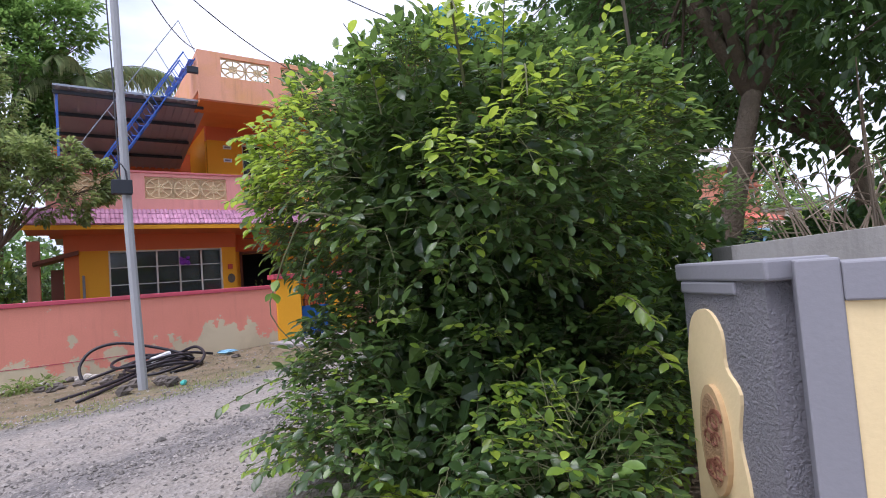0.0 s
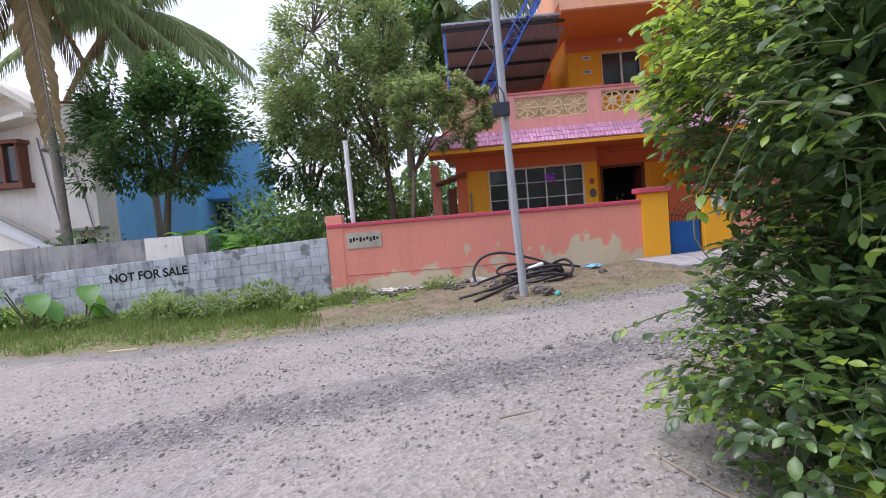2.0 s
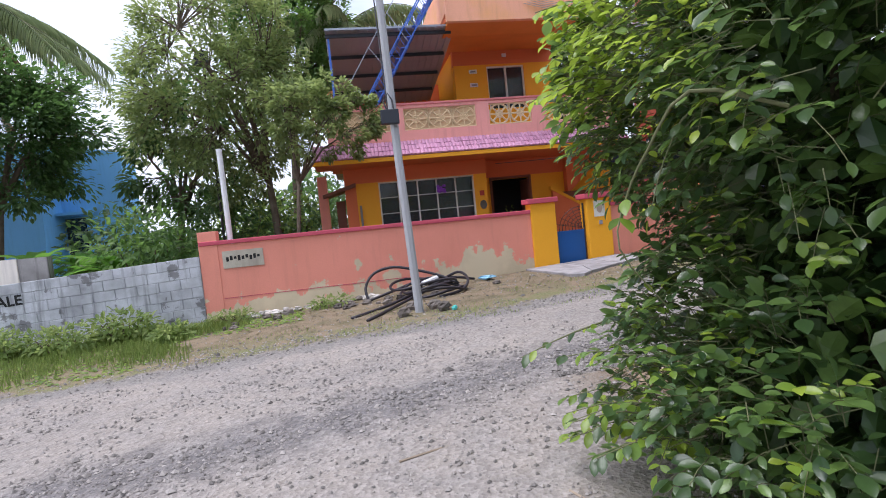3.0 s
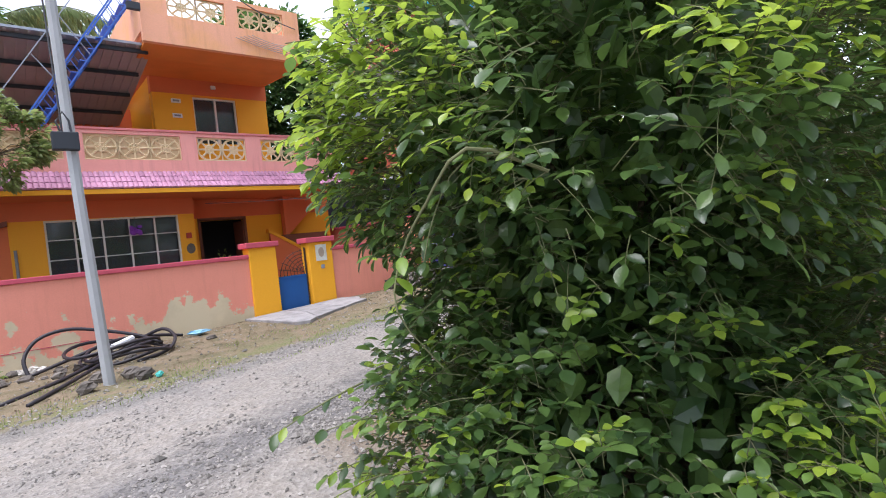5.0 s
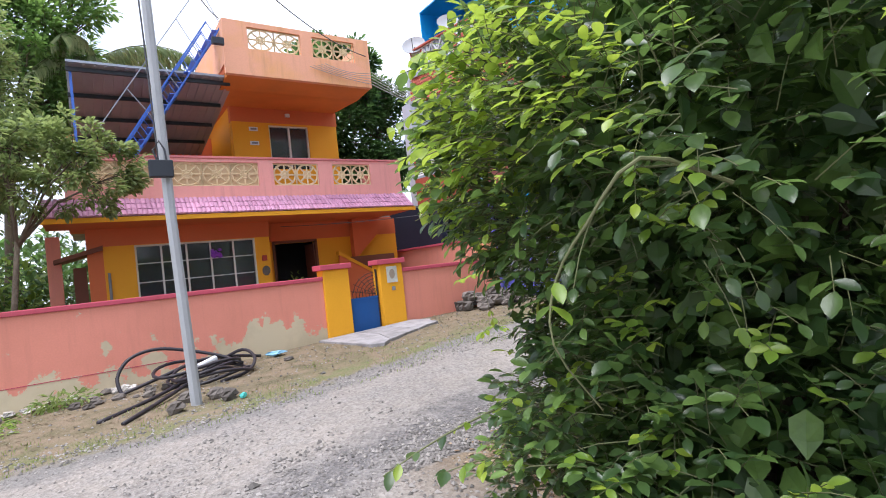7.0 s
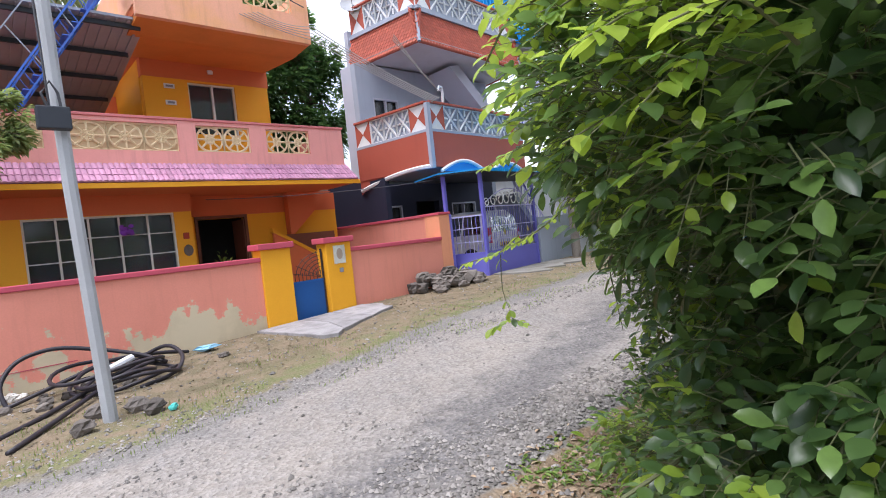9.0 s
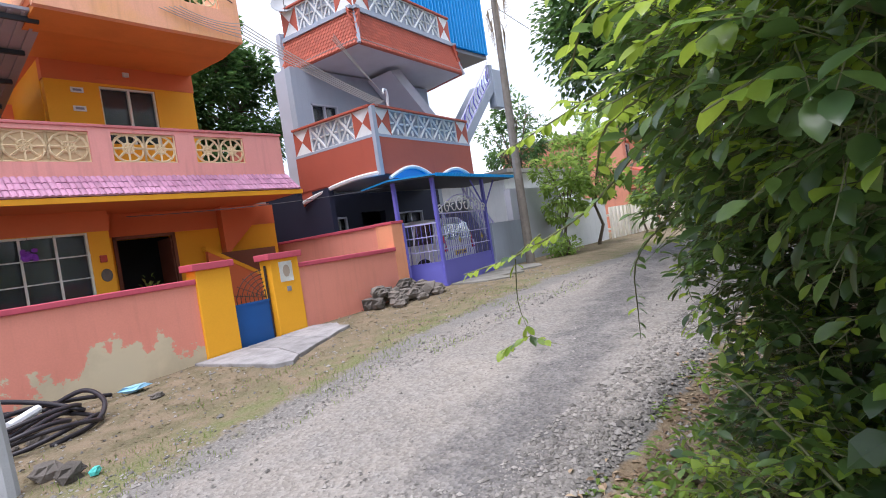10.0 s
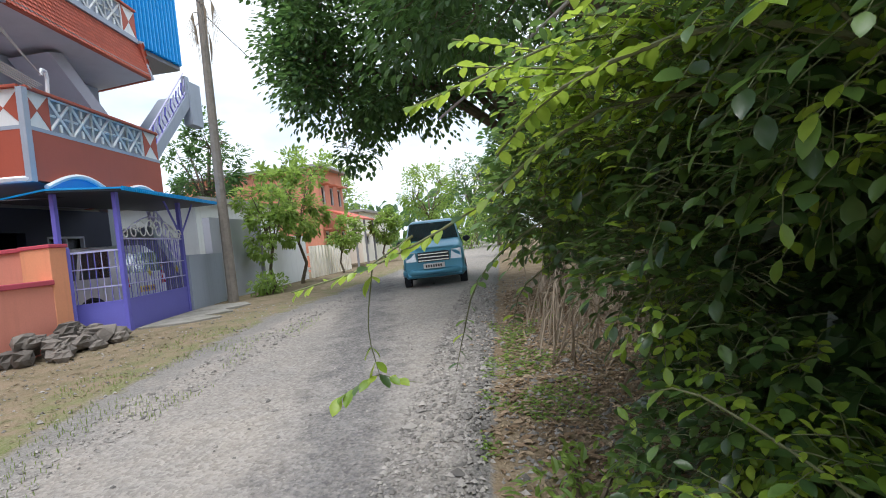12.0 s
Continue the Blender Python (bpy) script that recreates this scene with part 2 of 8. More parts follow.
PALM_DRY = leaf_mat("dry_palm_leaf", (0.24, 0.17, 0.08), (0.42, 0.33, 0.17), 0.7, 0.25, 0.5)
YOUNG_LEAF = leaf_mat("young_tree_leaf", (0.085, 0.165, 0.035), (0.30, 0.40, 0.09), 0.5, 0.5, 0.6)
BANANA = leaf_mat("banana_leaf", (0.06, 0.18, 0.03), (0.20, 0.40, 0.06), 0.4, 0.45, 0.6)
GRASS = leaf_mat("verge_grass", (0.085, 0.155, 0.03), (0.31, 0.37, 0.12), 0.6, 0.45, 0.6)
TYRE = surface("tyre_rubber", (0.025, 0.025, 0.027), rough=0.85, amount=0.3, relief=0.1)
CAR_BLUE = surface("metallic_blue_car_paint", (0.10, 0.33, 0.47), (0.09, 0.28, 0.42), 0.28, metal=0.35, amount=0.15, relief=0, spec=0.6)
CAR_SILVER = surface("silver_car_paint", (0.74, 0.76, 0.80), (0.6, 0.62, 0.66), 0.28, metal=0.1, amount=0.15, relief=0, spec=0.6)
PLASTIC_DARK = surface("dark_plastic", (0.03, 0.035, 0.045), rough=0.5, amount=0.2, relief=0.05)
PLATE = surface("number_plate_white", (0.80, 0.80, 0.78), rough=0.5, amount=0.2, relief=0)
PLATE_Y = surface("number_plate_yellow", (0.75, 0.55, 0.08), rough=0.5, amount=0.2, relief=0)
LAMP_RED = surface("red_lamp_lens", (0.45, 0.02, 0.02), rough=0.2, amount=0.1, relief=0, spec=0.6)
LAMP_CLEAR = surface("clear_lamp_lens", (0.65, 0.68, 0.70), rough=0.12, metal=0.3, amount=0.1, relief=0, spec=0.7)
CHROME = surface("chrome", (0.75, 0.76, 0.78), rough=0.15, metal=1.0, amount=0.1, relief=0)
ALU = surface("pale_window_bar", (0.70, 0.68, 0.62), (0.5, 0.47, 0.42), 0.45, amount=0.3, relief=0.05)
VIOLET_FLOWER = surface("violet_paper_bloom", (0.28, 0.06, 0.52), (0.18, 0.03, 0.36), 0.8, amount=0.4)
CURTAIN = surface("pale_curtain", (0.45, 0.46, 0.52), (0.30, 0.31, 0.36), 0.9, amount=0.4)
GREEN_CURTAIN = surface("green_blind", (0.02, 0.10, 0.07), (0.015, 0.07, 0.05), 0.8, amount=0.3)
BLACK_PAINT = surface("black_lettering", (0.02, 0.02, 0.022), rough=0.9, amount=0.2, relief=0)
WHITE_PIPE = surface("white_pvc", (0.72, 0.73, 0.76), (0.55, 0.55, 0.57), 0.4, amount=0.3, relief=0)


def glass_mat(name, tint, rough=0.06):
    m, nt, b, L = node_mat(name)
    b.inputs["Base Color"].default_value = rgb(tint)
    b.inputs["Roughness"].default_value = rough
    b.inputs["Specular IOR Level"].default_value = 0.6
    b.inputs["Transmission Weight"].default_value = 0.55
    return m


GLASS = glass_mat("window_glass", (0.10, 0.115, 0.13))
CAR_GLASS = glass_mat("car_glass", (0.10, 0.13, 0.14))


def ground_mat():
    """Stony dirt road, mossy dirt verge, grass strip and leaf litter, told apart by place with wavering edges."""
    m, nt, b, L = node_mat("stony_ground")
    p = position(nt)
    sx = nt.nodes.new("ShaderNodeSeparateXYZ")
    L(p, sx.inputs["Vector"])
    X, Y = sx.outputs["X"], sx.outputs["Y"]
    big, _ = noise_fac(nt, L, p, 0.55, 0.38, 0.68)
    mid, mraw = noise_fac(nt, L, p, 3.2, 0.40, 0.66, 6.0)
    fine, fraw = noise_fac(nt, L, p, 38.0, 0.35, 0.70, 4.0)
    vo = nt.nodes.new("ShaderNodeTexVoronoi")
    vo.inputs["Scale"].default_value = 34.0
    L(p, vo.inputs["Vector"])
    road = mix(nt, L, big, (0.270, 0.241, 0.215), (0.220, 0.198, 0.180))
    patch, _ = noise_fac(nt, L, p, 0.7, 0.50, 0.60, 9.0, 0.68)
    road = mix(nt, L, calc(nt, L, "MULTIPLY", patch, 0.3), road, (0.16, 0.152, 0.152))
    # loose dark chippings lie in a ragged band between the wheel tracks
    mid_line = calc(nt, L, "ADD", Y, calc(nt, L, "MULTIPLY", X, -0.22))
    off = calc(nt, L, "ABSOLUTE", calc(nt, L, "ADD", mid_line, -5.55))
    off = calc(nt, L, "ADD", off, calc(nt, L, "MULTIPLY", calc(nt, L, "ADD", mraw, -0.5), 1.5))
    rb = nt.nodes.new("ShaderNodeMapRange")
    rb.inputs["From Min"].default_value, rb.inputs["From Max"].default_value = 0.62, 0.15
    L(off, rb.inputs["Value"])
    band = calc(nt, L, "MULTIPLY", rb.outputs["Result"], 0.92)
    road = mix(nt, L, band, road, (0.105, 0.10, 0.104))
    road = mix(nt, L, calc(nt, L, "MULTIPLY", mid, 0.45), road, (0.20, 0.192, 0.19))
    road = mix(nt, L, calc(nt, L, "MULTIPLY", fine, 0.36), road, (0.37, 0.335, 0.30))
    bw = nt.nodes.new("ShaderNodeRGBToBW")
    L(vo.outputs["Color"], bw.inputs["Color"])
    road = mix(nt, L, 0.35, road, bw.outputs["Val"], "SOFT_LIGHT")
    verge = mix(nt, L, mid, (0.20, 0.15, 0.10), (0.10, 0.09, 0.045))
    verge = mix(nt, L, calc(nt, L, "MULTIPLY", fine, 0.4), verge, (0.30, 0.25, 0.19))
    moss = mix(nt, L, fine, (0.11, 0.15, 0.04), (0.24, 0.235, 0.13))
    litter = mix(nt, L, mid, (0.21, 0.15, 0.10), (0.33, 0.26, 0.18))
    litter = mix(nt, L, calc(nt, L, "MULTIPLY", fine, 0.6), litter, (0.10, 0.075, 0.045))
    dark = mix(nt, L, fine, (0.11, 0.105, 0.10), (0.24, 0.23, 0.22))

    def edge(value, at, width):
        r = nt.nodes.new("ShaderNodeMapRange")
        r.inputs["From Min"].default_value, r.inputs["From Max"].default_value = at, at + width
        L(value, r.inputs["Value"])
        return r.outputs["Result"]
    wob = calc(nt, L, "ADD", Y, calc(nt, L, "MULTIPLY", calc(nt, L, "ADD", mraw, -0.5), 0.9))
    over = calc(nt, L, "ADD", wob, calc(nt, L, "MULTIPLY", edge(X, 1.5, 4.0), -0.85))
    f_verge = edge(over, 8.55, 0.25)
    f_edge = calc(nt, L, "MULTIPLY", edge(over, 8.05, 0.3), 0.65)
    c = mix(nt, L, f_edge, road, dark)
    c = mix(nt, L, f_verge, c, verge)
    f_moss = calc(nt, L, "MULTIPLY", calc(nt, L, "MULTIPLY", edge(over, 8.6, 0.2), edge(over, 9.75, -0.7)), calc(nt, L, "MULTIPLY", edge(mraw, 0.40, 0.2), 0.6))
    c = mix(nt, L, f_moss, c, moss)
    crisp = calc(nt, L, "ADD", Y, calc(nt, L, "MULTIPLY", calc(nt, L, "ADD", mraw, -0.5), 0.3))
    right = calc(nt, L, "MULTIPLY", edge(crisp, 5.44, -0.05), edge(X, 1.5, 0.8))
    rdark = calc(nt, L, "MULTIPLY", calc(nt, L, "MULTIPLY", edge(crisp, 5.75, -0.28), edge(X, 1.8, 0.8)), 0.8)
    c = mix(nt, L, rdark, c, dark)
    c = mix(nt, L, right, c, litter)
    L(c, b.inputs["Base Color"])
    b.inputs["Roughness"].default_value = 0.95
    b.inputs["Specular IOR Level"].default_value = 0.15
    h = calc(nt, L, "ADD", calc(nt, L, "MULTIPLY", mraw, 1.2), calc(nt, L, "ADD", fraw, calc(nt, L, "MULTIPLY", vo.outputs["Distance"], 0.8)))
    bump(nt, L, b, h, 0.6, 0.022)
    return m


GROUND = ground_mat()


# ---- builders ----
ORIGIN = {}


def smooth_line(pts, steps=5):
    """A rounded line through the points."""
    p = [Vector(q) for q in pts]
    p = [p[0] * 2 - p[1]] + p + [p[-1] * 2 - p[-2]]
    out = []
    for i in range(1, len(p) - 2):
        for k in range(steps):
            t = k / steps
            out.append(0.5 * (2 * p[i] + (p[i + 1] - p[i - 1]) * t + (2 * p[i - 1] - 5 * p[i] + 4 * p[i + 1] - p[i + 2]) * t * t + (3 * p[i] - p[i - 1] - 3 * p[i + 1] + p[i + 2]) * t ** 3))
    return out + [p[-2]]


class Shape:
    """Collects faces in world metres."""

    def __init__(self):
        self.v, self.f = [], []

    def add(self, verts, faces):
        n = len(self.v)
        self.v.extend(tuple(p) for p in verts)
        self.f.extend(tuple(i + n for i in face) for face in faces)
        return self

    def box(self, x0, x1, y0, y1, z0, z1):
        vs = [(x, y, z) for z in (z0, z1) for x, y in ((x0, y0), (x1, y0), (x1, y1), (x0, y1))]
        return self.add(vs, [(3, 2, 1, 0), (4, 5, 6, 7), (0, 1, 5, 4), (1, 2, 6, 5), (2, 3, 7, 6), (3, 0, 4, 7)])

    def obox(self, a, b, thick, z0, z1, z0b=None, z1b=None):
        """Upright slab along the plan line a to b, of that thickness; its ends may have other heights."""
        a, b = Vector((*a, 0)), Vector((*b, 0))
        d = (b - a).normalized()
        n = Vector((-d.y, d.x, 0)) * thick / 2
        z0b, z1b = z0 if z0b is None else z0b, z1 if z1b is None else z1b
        q = [(a - n, z0), (b - n, z0b), (b + n, z0b), (a + n, z0), (a - n, z1), (b - n, z1b), (b + n, z1b), (a + n, z1)]
        return self.add([(p.x, p.y, z) for p, z in q], [(3, 2, 1, 0), (4, 5, 6, 7), (0, 1, 5, 4), (1, 2, 6, 5), (2, 3, 7, 6), (3, 0, 4, 7)])

    def prism(self, outline, axis, lo, hi):
        """A flat outline swept along x, y or z. Outline points are given in the other two axes, in order."""
        def put(p, w):
            return {"x": (w, p[0], p[1]), "y": (p[0], w, p[1]), "z": (p[0], p[1], w)}[axis]
        n = len(outline)
        vs = [put(p, lo) for p in outline] + [put(p, hi) for p in outline]
        fs = [tuple(range(n - 1, -1, -1)), tuple(range(n, 2 * n))] + [(i, (i + 1) % n, n + (i + 1) % n, n + i) for i in range(n)]
        return self.add(vs, fs)

    def tube(self, pts, r, n=6, r_end=None, caps=True):
        pts = [Vector(p) for p in pts]
        k = len(pts)
        radii = r if isinstance(r, (list, tuple)) else [r + ((r if r_end is None else r_end) - r) * i / max(1, k - 1) for i in range(k)]
        up = Vector((0.31, 0.17, 0.93))
        vs, fs = [], []
        for i, p in enumerate(pts):
            d = (pts[min(i + 1, k - 1)] - pts[max(i - 1, 0)])
            d = d.normalized() if d.length > 1e-9 else Vector((0, 0, 1))
            s = d.cross(up)
            s = s.normalized() if s.length > 0.05 else d.cross(Vector((1, 0, 0))).normalized()
            w = s.cross(d)
            for j in range(n):
                a = 2 * math.pi * j / n
                vs.append(p + (s * math.cos(a) + w * math.sin(a)) * radii[i])
        for i in range(k - 1):
            for j in range(n):
                a, b2 = i * n + j, i * n + (j + 1) % n
                fs.append((a, b2, b2 + n, a + n))
        if caps:
            fs.append(tuple(range(n - 1, -1, -1)))
            fs.append(tuple(range((k - 1) * n, k * n)))
        return self.add(vs, fs)

    def bar(self, a, b, w=0.02):
        """A square bar from a to b."""
        return self.tube([a, b], w * 0.7, 4)

    def blob(self, c, size, seed=0, rough=0.25, rings=4, seg=7):
        rnd = random.Random(seed)
        vs, fs = [(c[0], c[1], c[2] - size[2])], []
        for i in range(1, rings):
            th = math.pi * i / rings
            for j in range(seg):
                ph = 2 * math.pi * (j + 0.5 * (i % 2)) / seg
                k = 1 + rnd.uniform(-rough, rough)
                vs.append((c[0] + size[0] * k * math.sin(th) * math.cos(ph), c[1] + size[1] * k * math.sin(th) * math.sin(ph), c[2] - size[2] * k * math.cos(th)))
        vs.append((c[0], c[1], c[2] + size[2]))
        last = len(vs) - 1
        for j in range(seg):
            fs.append((0, 1 + (j + 1) % seg, 1 + j))
            fs.append((last, last - seg + j, last - seg + (j + 1) % seg))
        for i in range(rings - 2):
            for j in range(seg):
                a, b2 = 1 + i * seg + j, 1 + i * seg + (j + 1) % seg
                fs.append((a, b2, b2 + seg, a + seg))
        return self.add(vs, fs)


def thing(name, at, label, category, group="", kind=""):
    ob = new(name)
    ob.location = at
    ob.empty_display_size = 0.1
    ORIGIN[ob.name] = Vector(at)
    return tagged(ob, label, category, group, kind)


def to_mesh(name, shape, material, off=Vector((0, 0, 0)), smooth=False):
    me = bpy.data.meshes.new(name)
    me.from_pydata([(p[0] - off.x, p[1] - off.y, p[2] - off.z) for p in shape.v], [], shape.f)
    me.materials.append(material)
    if smooth:
        me.polygons.foreach_set("use_smooth", [True] * len(me.polygons))
    me.update()
    return me


def part(name, shape, material, parent, label="", bevel=0.0, smooth=False, kind=""):
    """One mesh under a thing or under a part of it."""
    off = ORIGIN[parent.name]
    ob = new(name, to_mesh(name, shape, material, off, smooth))
    ob.parent = parent
    ORIGIN[ob.name] = off
    if bevel:
        b = ob.modifiers.new("edge", "BEVEL")
        b.width, b.segments, b.limit_method = bevel, 2, "ANGLE"
    if label or kind:
        tagged(ob, label, kind=kind)
    return ob


def solid(name, shape, material, label, category, kind="", group="", bevel=0.0, smooth=False):
    """A thing of a single mesh."""
    zs = [p[2] for p in shape.v]
    c = Vector((sum(p[0] for p in shape.v) / len(zs), sum(p[1] for p in shape.v) / len(zs), min(zs)))
    ob = new(name, to_mesh(name, shape, material, c, smooth))
    ob.location = c
    ORIGIN[ob.name] = c
    if bevel:
        b = ob.modifiers.new("edge", "BEVEL")
        b.width, b.segments, b.limit_method = bevel, 2, "ANGLE"
    return tagged(ob, label, category, group, kind)


def pieces(name, shapes_at, mesh, parent):
    """Objects of their own that share one mesh, laid at the poses given."""
    off = Matrix.Translation(-ORIGIN[parent.name])
    for m in shapes_at:
        ob = new(name, mesh)
        ob.parent = parent
        ob.matrix_local = off @ m


def ground_z(x, y):
    """Height of the ground: the lane climbs gently towards +x."""
    t = min(max((x + 4.0) / 13.5, 0.0), 1.0)
    z = -0.19 + 0.60 * t
    if x > 9.5:
        z -= 0.004 * min(x - 9.5, 30)
    if y > 8.6 and x > -3:
        z += 0.03 * min(1, (y - 8.6) / 2)
    if y < 5.5 and x > 1.6:
        z -= 0.05 * min(1, (5.5 - y) / 0.12) * min(1, (x - 1.6) / 0.8)
    return z


FINE_LEAF = ([(0, 0, 0), (0.10, -0.16, 0.02), (0.10, 0, 0.0), (0.10, 0.16, 0.02), (0.34, -0.38, 0.05), (0.34, 0, -0.02), (0.34, 0.38, 0.05), (0.62, -0.42, 0.03), (0.62, 0, -0.05), (0.62, 0.42, 0.03), (0.86, -0.25, -0.04), (0.86, 0, -0.10), (0.86, 0.25, -0.04), (1.0, 0, -0.16)],
             [(0, 1, 2), (0, 2, 3), (1, 4, 5, 2), (2, 5, 6, 3), (4, 7, 8, 5), (5, 8, 9, 6), (7, 10, 11, 8), (8, 11, 12, 9), (10, 13, 11), (11, 13, 12)])


def leaves(pos, direction, normal, length, width, droop=0.25, fine=False):
    """Many folded leaves as arrays: base point, way, upper side, length and width of each."""
    pos, d, n = (np.asarray(a, float) for a in (pos, direction, normal))
    d = d / np.linalg.norm(d, axis=1, keepdims=True)
    s = np.cross(d, n)
    s /= np.linalg.norm(s, axis=1, keepdims=True) + 1e-9
    n = np.cross(s, d)
    length, width = np.asarray(length)[:, None], np.asarray(width)[:, None]
    tpl = [(0, 0, 0), (0.28, -0.40, 0.05), (0.30, 0, -0.03), (0.28, 0.40, 0.05), (0.66, -0.38, 0.0), (0.68, 0, -0.10), (0.66, 0.38, 0.0), (1.0, 0, -droop)]
    fs = [(0, 1, 2), (0, 2, 3), (1, 4, 5, 2), (2, 5, 6, 3), (4, 7, 5), (5, 7, 6)]
    if fine:
        tpl, fs = FINE_LEAF
    k8 = len(tpl)
    vs = np.stack([pos + d * length * u + s * width * v + n * length * w for u, v, w in tpl], axis=1).reshape(-1, 3)
    faces = [tuple(k * k8 + i for i in f) for k in range(len(pos)) for f in fs]
    sh = Shape()
    sh.v = [tuple(r) for r in vs]
    sh.f = faces
    return sh


def unit(rng, n):
    a = rng.normal(size=(n, 3))
    return a / np.linalg.norm(a, axis=1, keepdims=True)


# ---- ground ----
def make_ground():
    def line(lo, hi, step, far):
        mid = list(np.arange(lo, hi + 1e-6, step))
        left = [lo - d for d in (1, 2.5, 5, 9, 15, 30, 60, 120, 300, far)][::-1]
        right = [hi + d for d in (1, 2.5, 5, 9, 15, 30, 60, 120, 300, far)]
        return left + mid + right
    xs, ys = line(-14, 18, 0.2, 1500), line(-4, 14, 0.15, 1500)
    sh = Shape()
    for y in ys:
        for x in xs:
            z = ground_z(x, y)
            if abs(x) < 40 and abs(y) < 40:
                z += 0.022 * noise.noise((x * 0.9, y * 0.9, 0)) + 0.012 * noise.noise((x * 3.1, y * 3.1, 2))
            sh.v.append((x, y, z))
    n = len(xs)
    sh.f = [(j * n + i, j * n + i + 1, (j + 1) * n + i + 1, (j + 1) * n + i) for j in range(len(ys) - 1) for i in range(n - 1)]
    ob = new("ground", to_mesh("ground", sh, GROUND, smooth=True))
    tagged(ob, "stony grey dirt lane with mossy verge and leaf litter", "ground", kind="structure")


make_ground()

WALL_Y = 12.45


# ---- pink compound wall ----
def wall_run(sh, x0, x1, top, y0=WALL_Y, y1=WALL_Y + 0.2, step=0.5):
    """A wall whose foot follows the ground."""
    n = max(1, int((x1 - x0) / step))
    for i in range(n):
        a, b = x0 + (x1 - x0) * i / n, x0 + (x1 - x0) * (i + 1) / n
        z0, z1 = ground_z(a, y0) - 0.25, ground_z(b, y0) - 0.25
        vs = [(a, y0, z0), (b, y0, z1), (b, y1, z1), (a, y1, z0), (a, y0, top), (b, y0, top), (b, y1, top), (a, y1, top)]
        fs = [(0, 1, 5, 4), (2, 3, 7, 6), (4, 5, 6, 7)]
        if i == 0:
            fs.append((3, 0, 4, 7))
        if i == n - 1:
            fs.append((1, 2, 6, 5))
        sh.add(vs, fs)
    return sh


def pink_compound():
    t = thing("compound_wall", (0.5, WALL_Y, 0), "salmon pink plastered compound wall with peeling base and maroon coping", "wall", kind="structure")
    for x0, x1 in ((-2.95, 3.95), (5.83, 8.37)):
        part("wall_panel", wall_run(Shape(), x0, x1, 1.43), PINK, t)
        part("coping", Shape().box(x0 - 0.02, x1 + 0.0, WALL_Y - 0.04, WALL_Y + 0.24, 1.432, 1.515), MAROON, t, "maroon painted coping", bevel=0.012)
    part("plinth_line", Shape().box(-2.6, 1.1, WALL_Y - 0.006, WALL_Y + 0.01, 0.34, 0.352), MAROON, t)
    part("end_post", Shape().box(-2.98, -2.62, WALL_Y - 0.015, WALL_Y + 0.22, -0.4, 1.71), PINK, t, bevel=0.01)
    # party wall towards the next plot, and its pier
    part("party_wall", Shape().box(8.5, 8.68, 12.95, 20.0, 0.0, 2.02), PINK, t)
    part("party_coping", Shape().box(8.46, 8.72, 12.98, 20.0, 2.02, 2.09), MAROON, t, bevel=0.01)
    part("pier", Shape().box(8.36, 8.70, WALL_Y - 0.01, 12.97, 0.0, 2.03), surface("pier_peach_paint", (0.80, 0.34, 0.19), (0.68, 0.27, 0.15), 0.7, amount=0.4, streak=0.2), t, bevel=0.012)
    part("pier_cap", Shape().box(8.34, 8.72, WALL_Y - 0.03, 12.99, 2.03, 2.09), MAROON, t, bevel=0.01)


pink_compound()


def gate_pillar(x0, x1):
    g = thing("gate_pillar", ((x0 + x1) / 2, WALL_Y, ground_z(x0, WALL_Y)), "ochre yellow gate pillar with maroon cap slab", "gate pillar", "gate pillars")
    z0 = ground_z(x0, WALL_Y) - 0.1
    part("shaft", Shape().box(x0, x1, WALL_Y - 0.06, WALL_Y + 0.30, z0, 1.64), OCHRE, g, bevel=0.012)
    part("cap", Shape().box(x0 - 0.07, x1 + 0.05, WALL_Y - 0.13, WALL_Y + 0.35, 1.64, 1.75), MAROON, g, "maroon painted cap", bevel=0.012)
    return g


gate_pillar(3.95, 4.52)
right_pillar = gate_pillar(5.26, 5.83)
part("picture_tile", Shape().box(5.42, 5.68, WALL_Y - 0.075, WALL_Y - 0.058, 1.22, 1.58), surface("picture_tile_pale", (0.72, 0.72, 0.66), (0.35, 0.30, 0.25), 0.3, fine=22, amount=0.9, relief=0), right_pillar, "pale glazed picture tile")
part("tile_motif", Shape().prism([(5.55 + 0.07 * math.cos(a), 1.41 + 0.11 * math.sin(a)) for a in np.linspace(0, 2 * math.pi, 14, endpoint=False)], "y", WALL_Y - 0.079, WALL_Y - 0.074), surface("tile_motif_paint", (0.45, 0.36, 0.28), (0.2, 0.16, 0.14), 0.4, fine=60, amount=0.9, relief=0), right_pillar, "brown oval motif")
part("bell_push", Shape().box(5.52, 5.60, WALL_Y - 0.085, WALL_Y - 0.058, 1.04, 1.13), DARK_GREY, right_pillar, "small grey bell push", bevel=0.006)


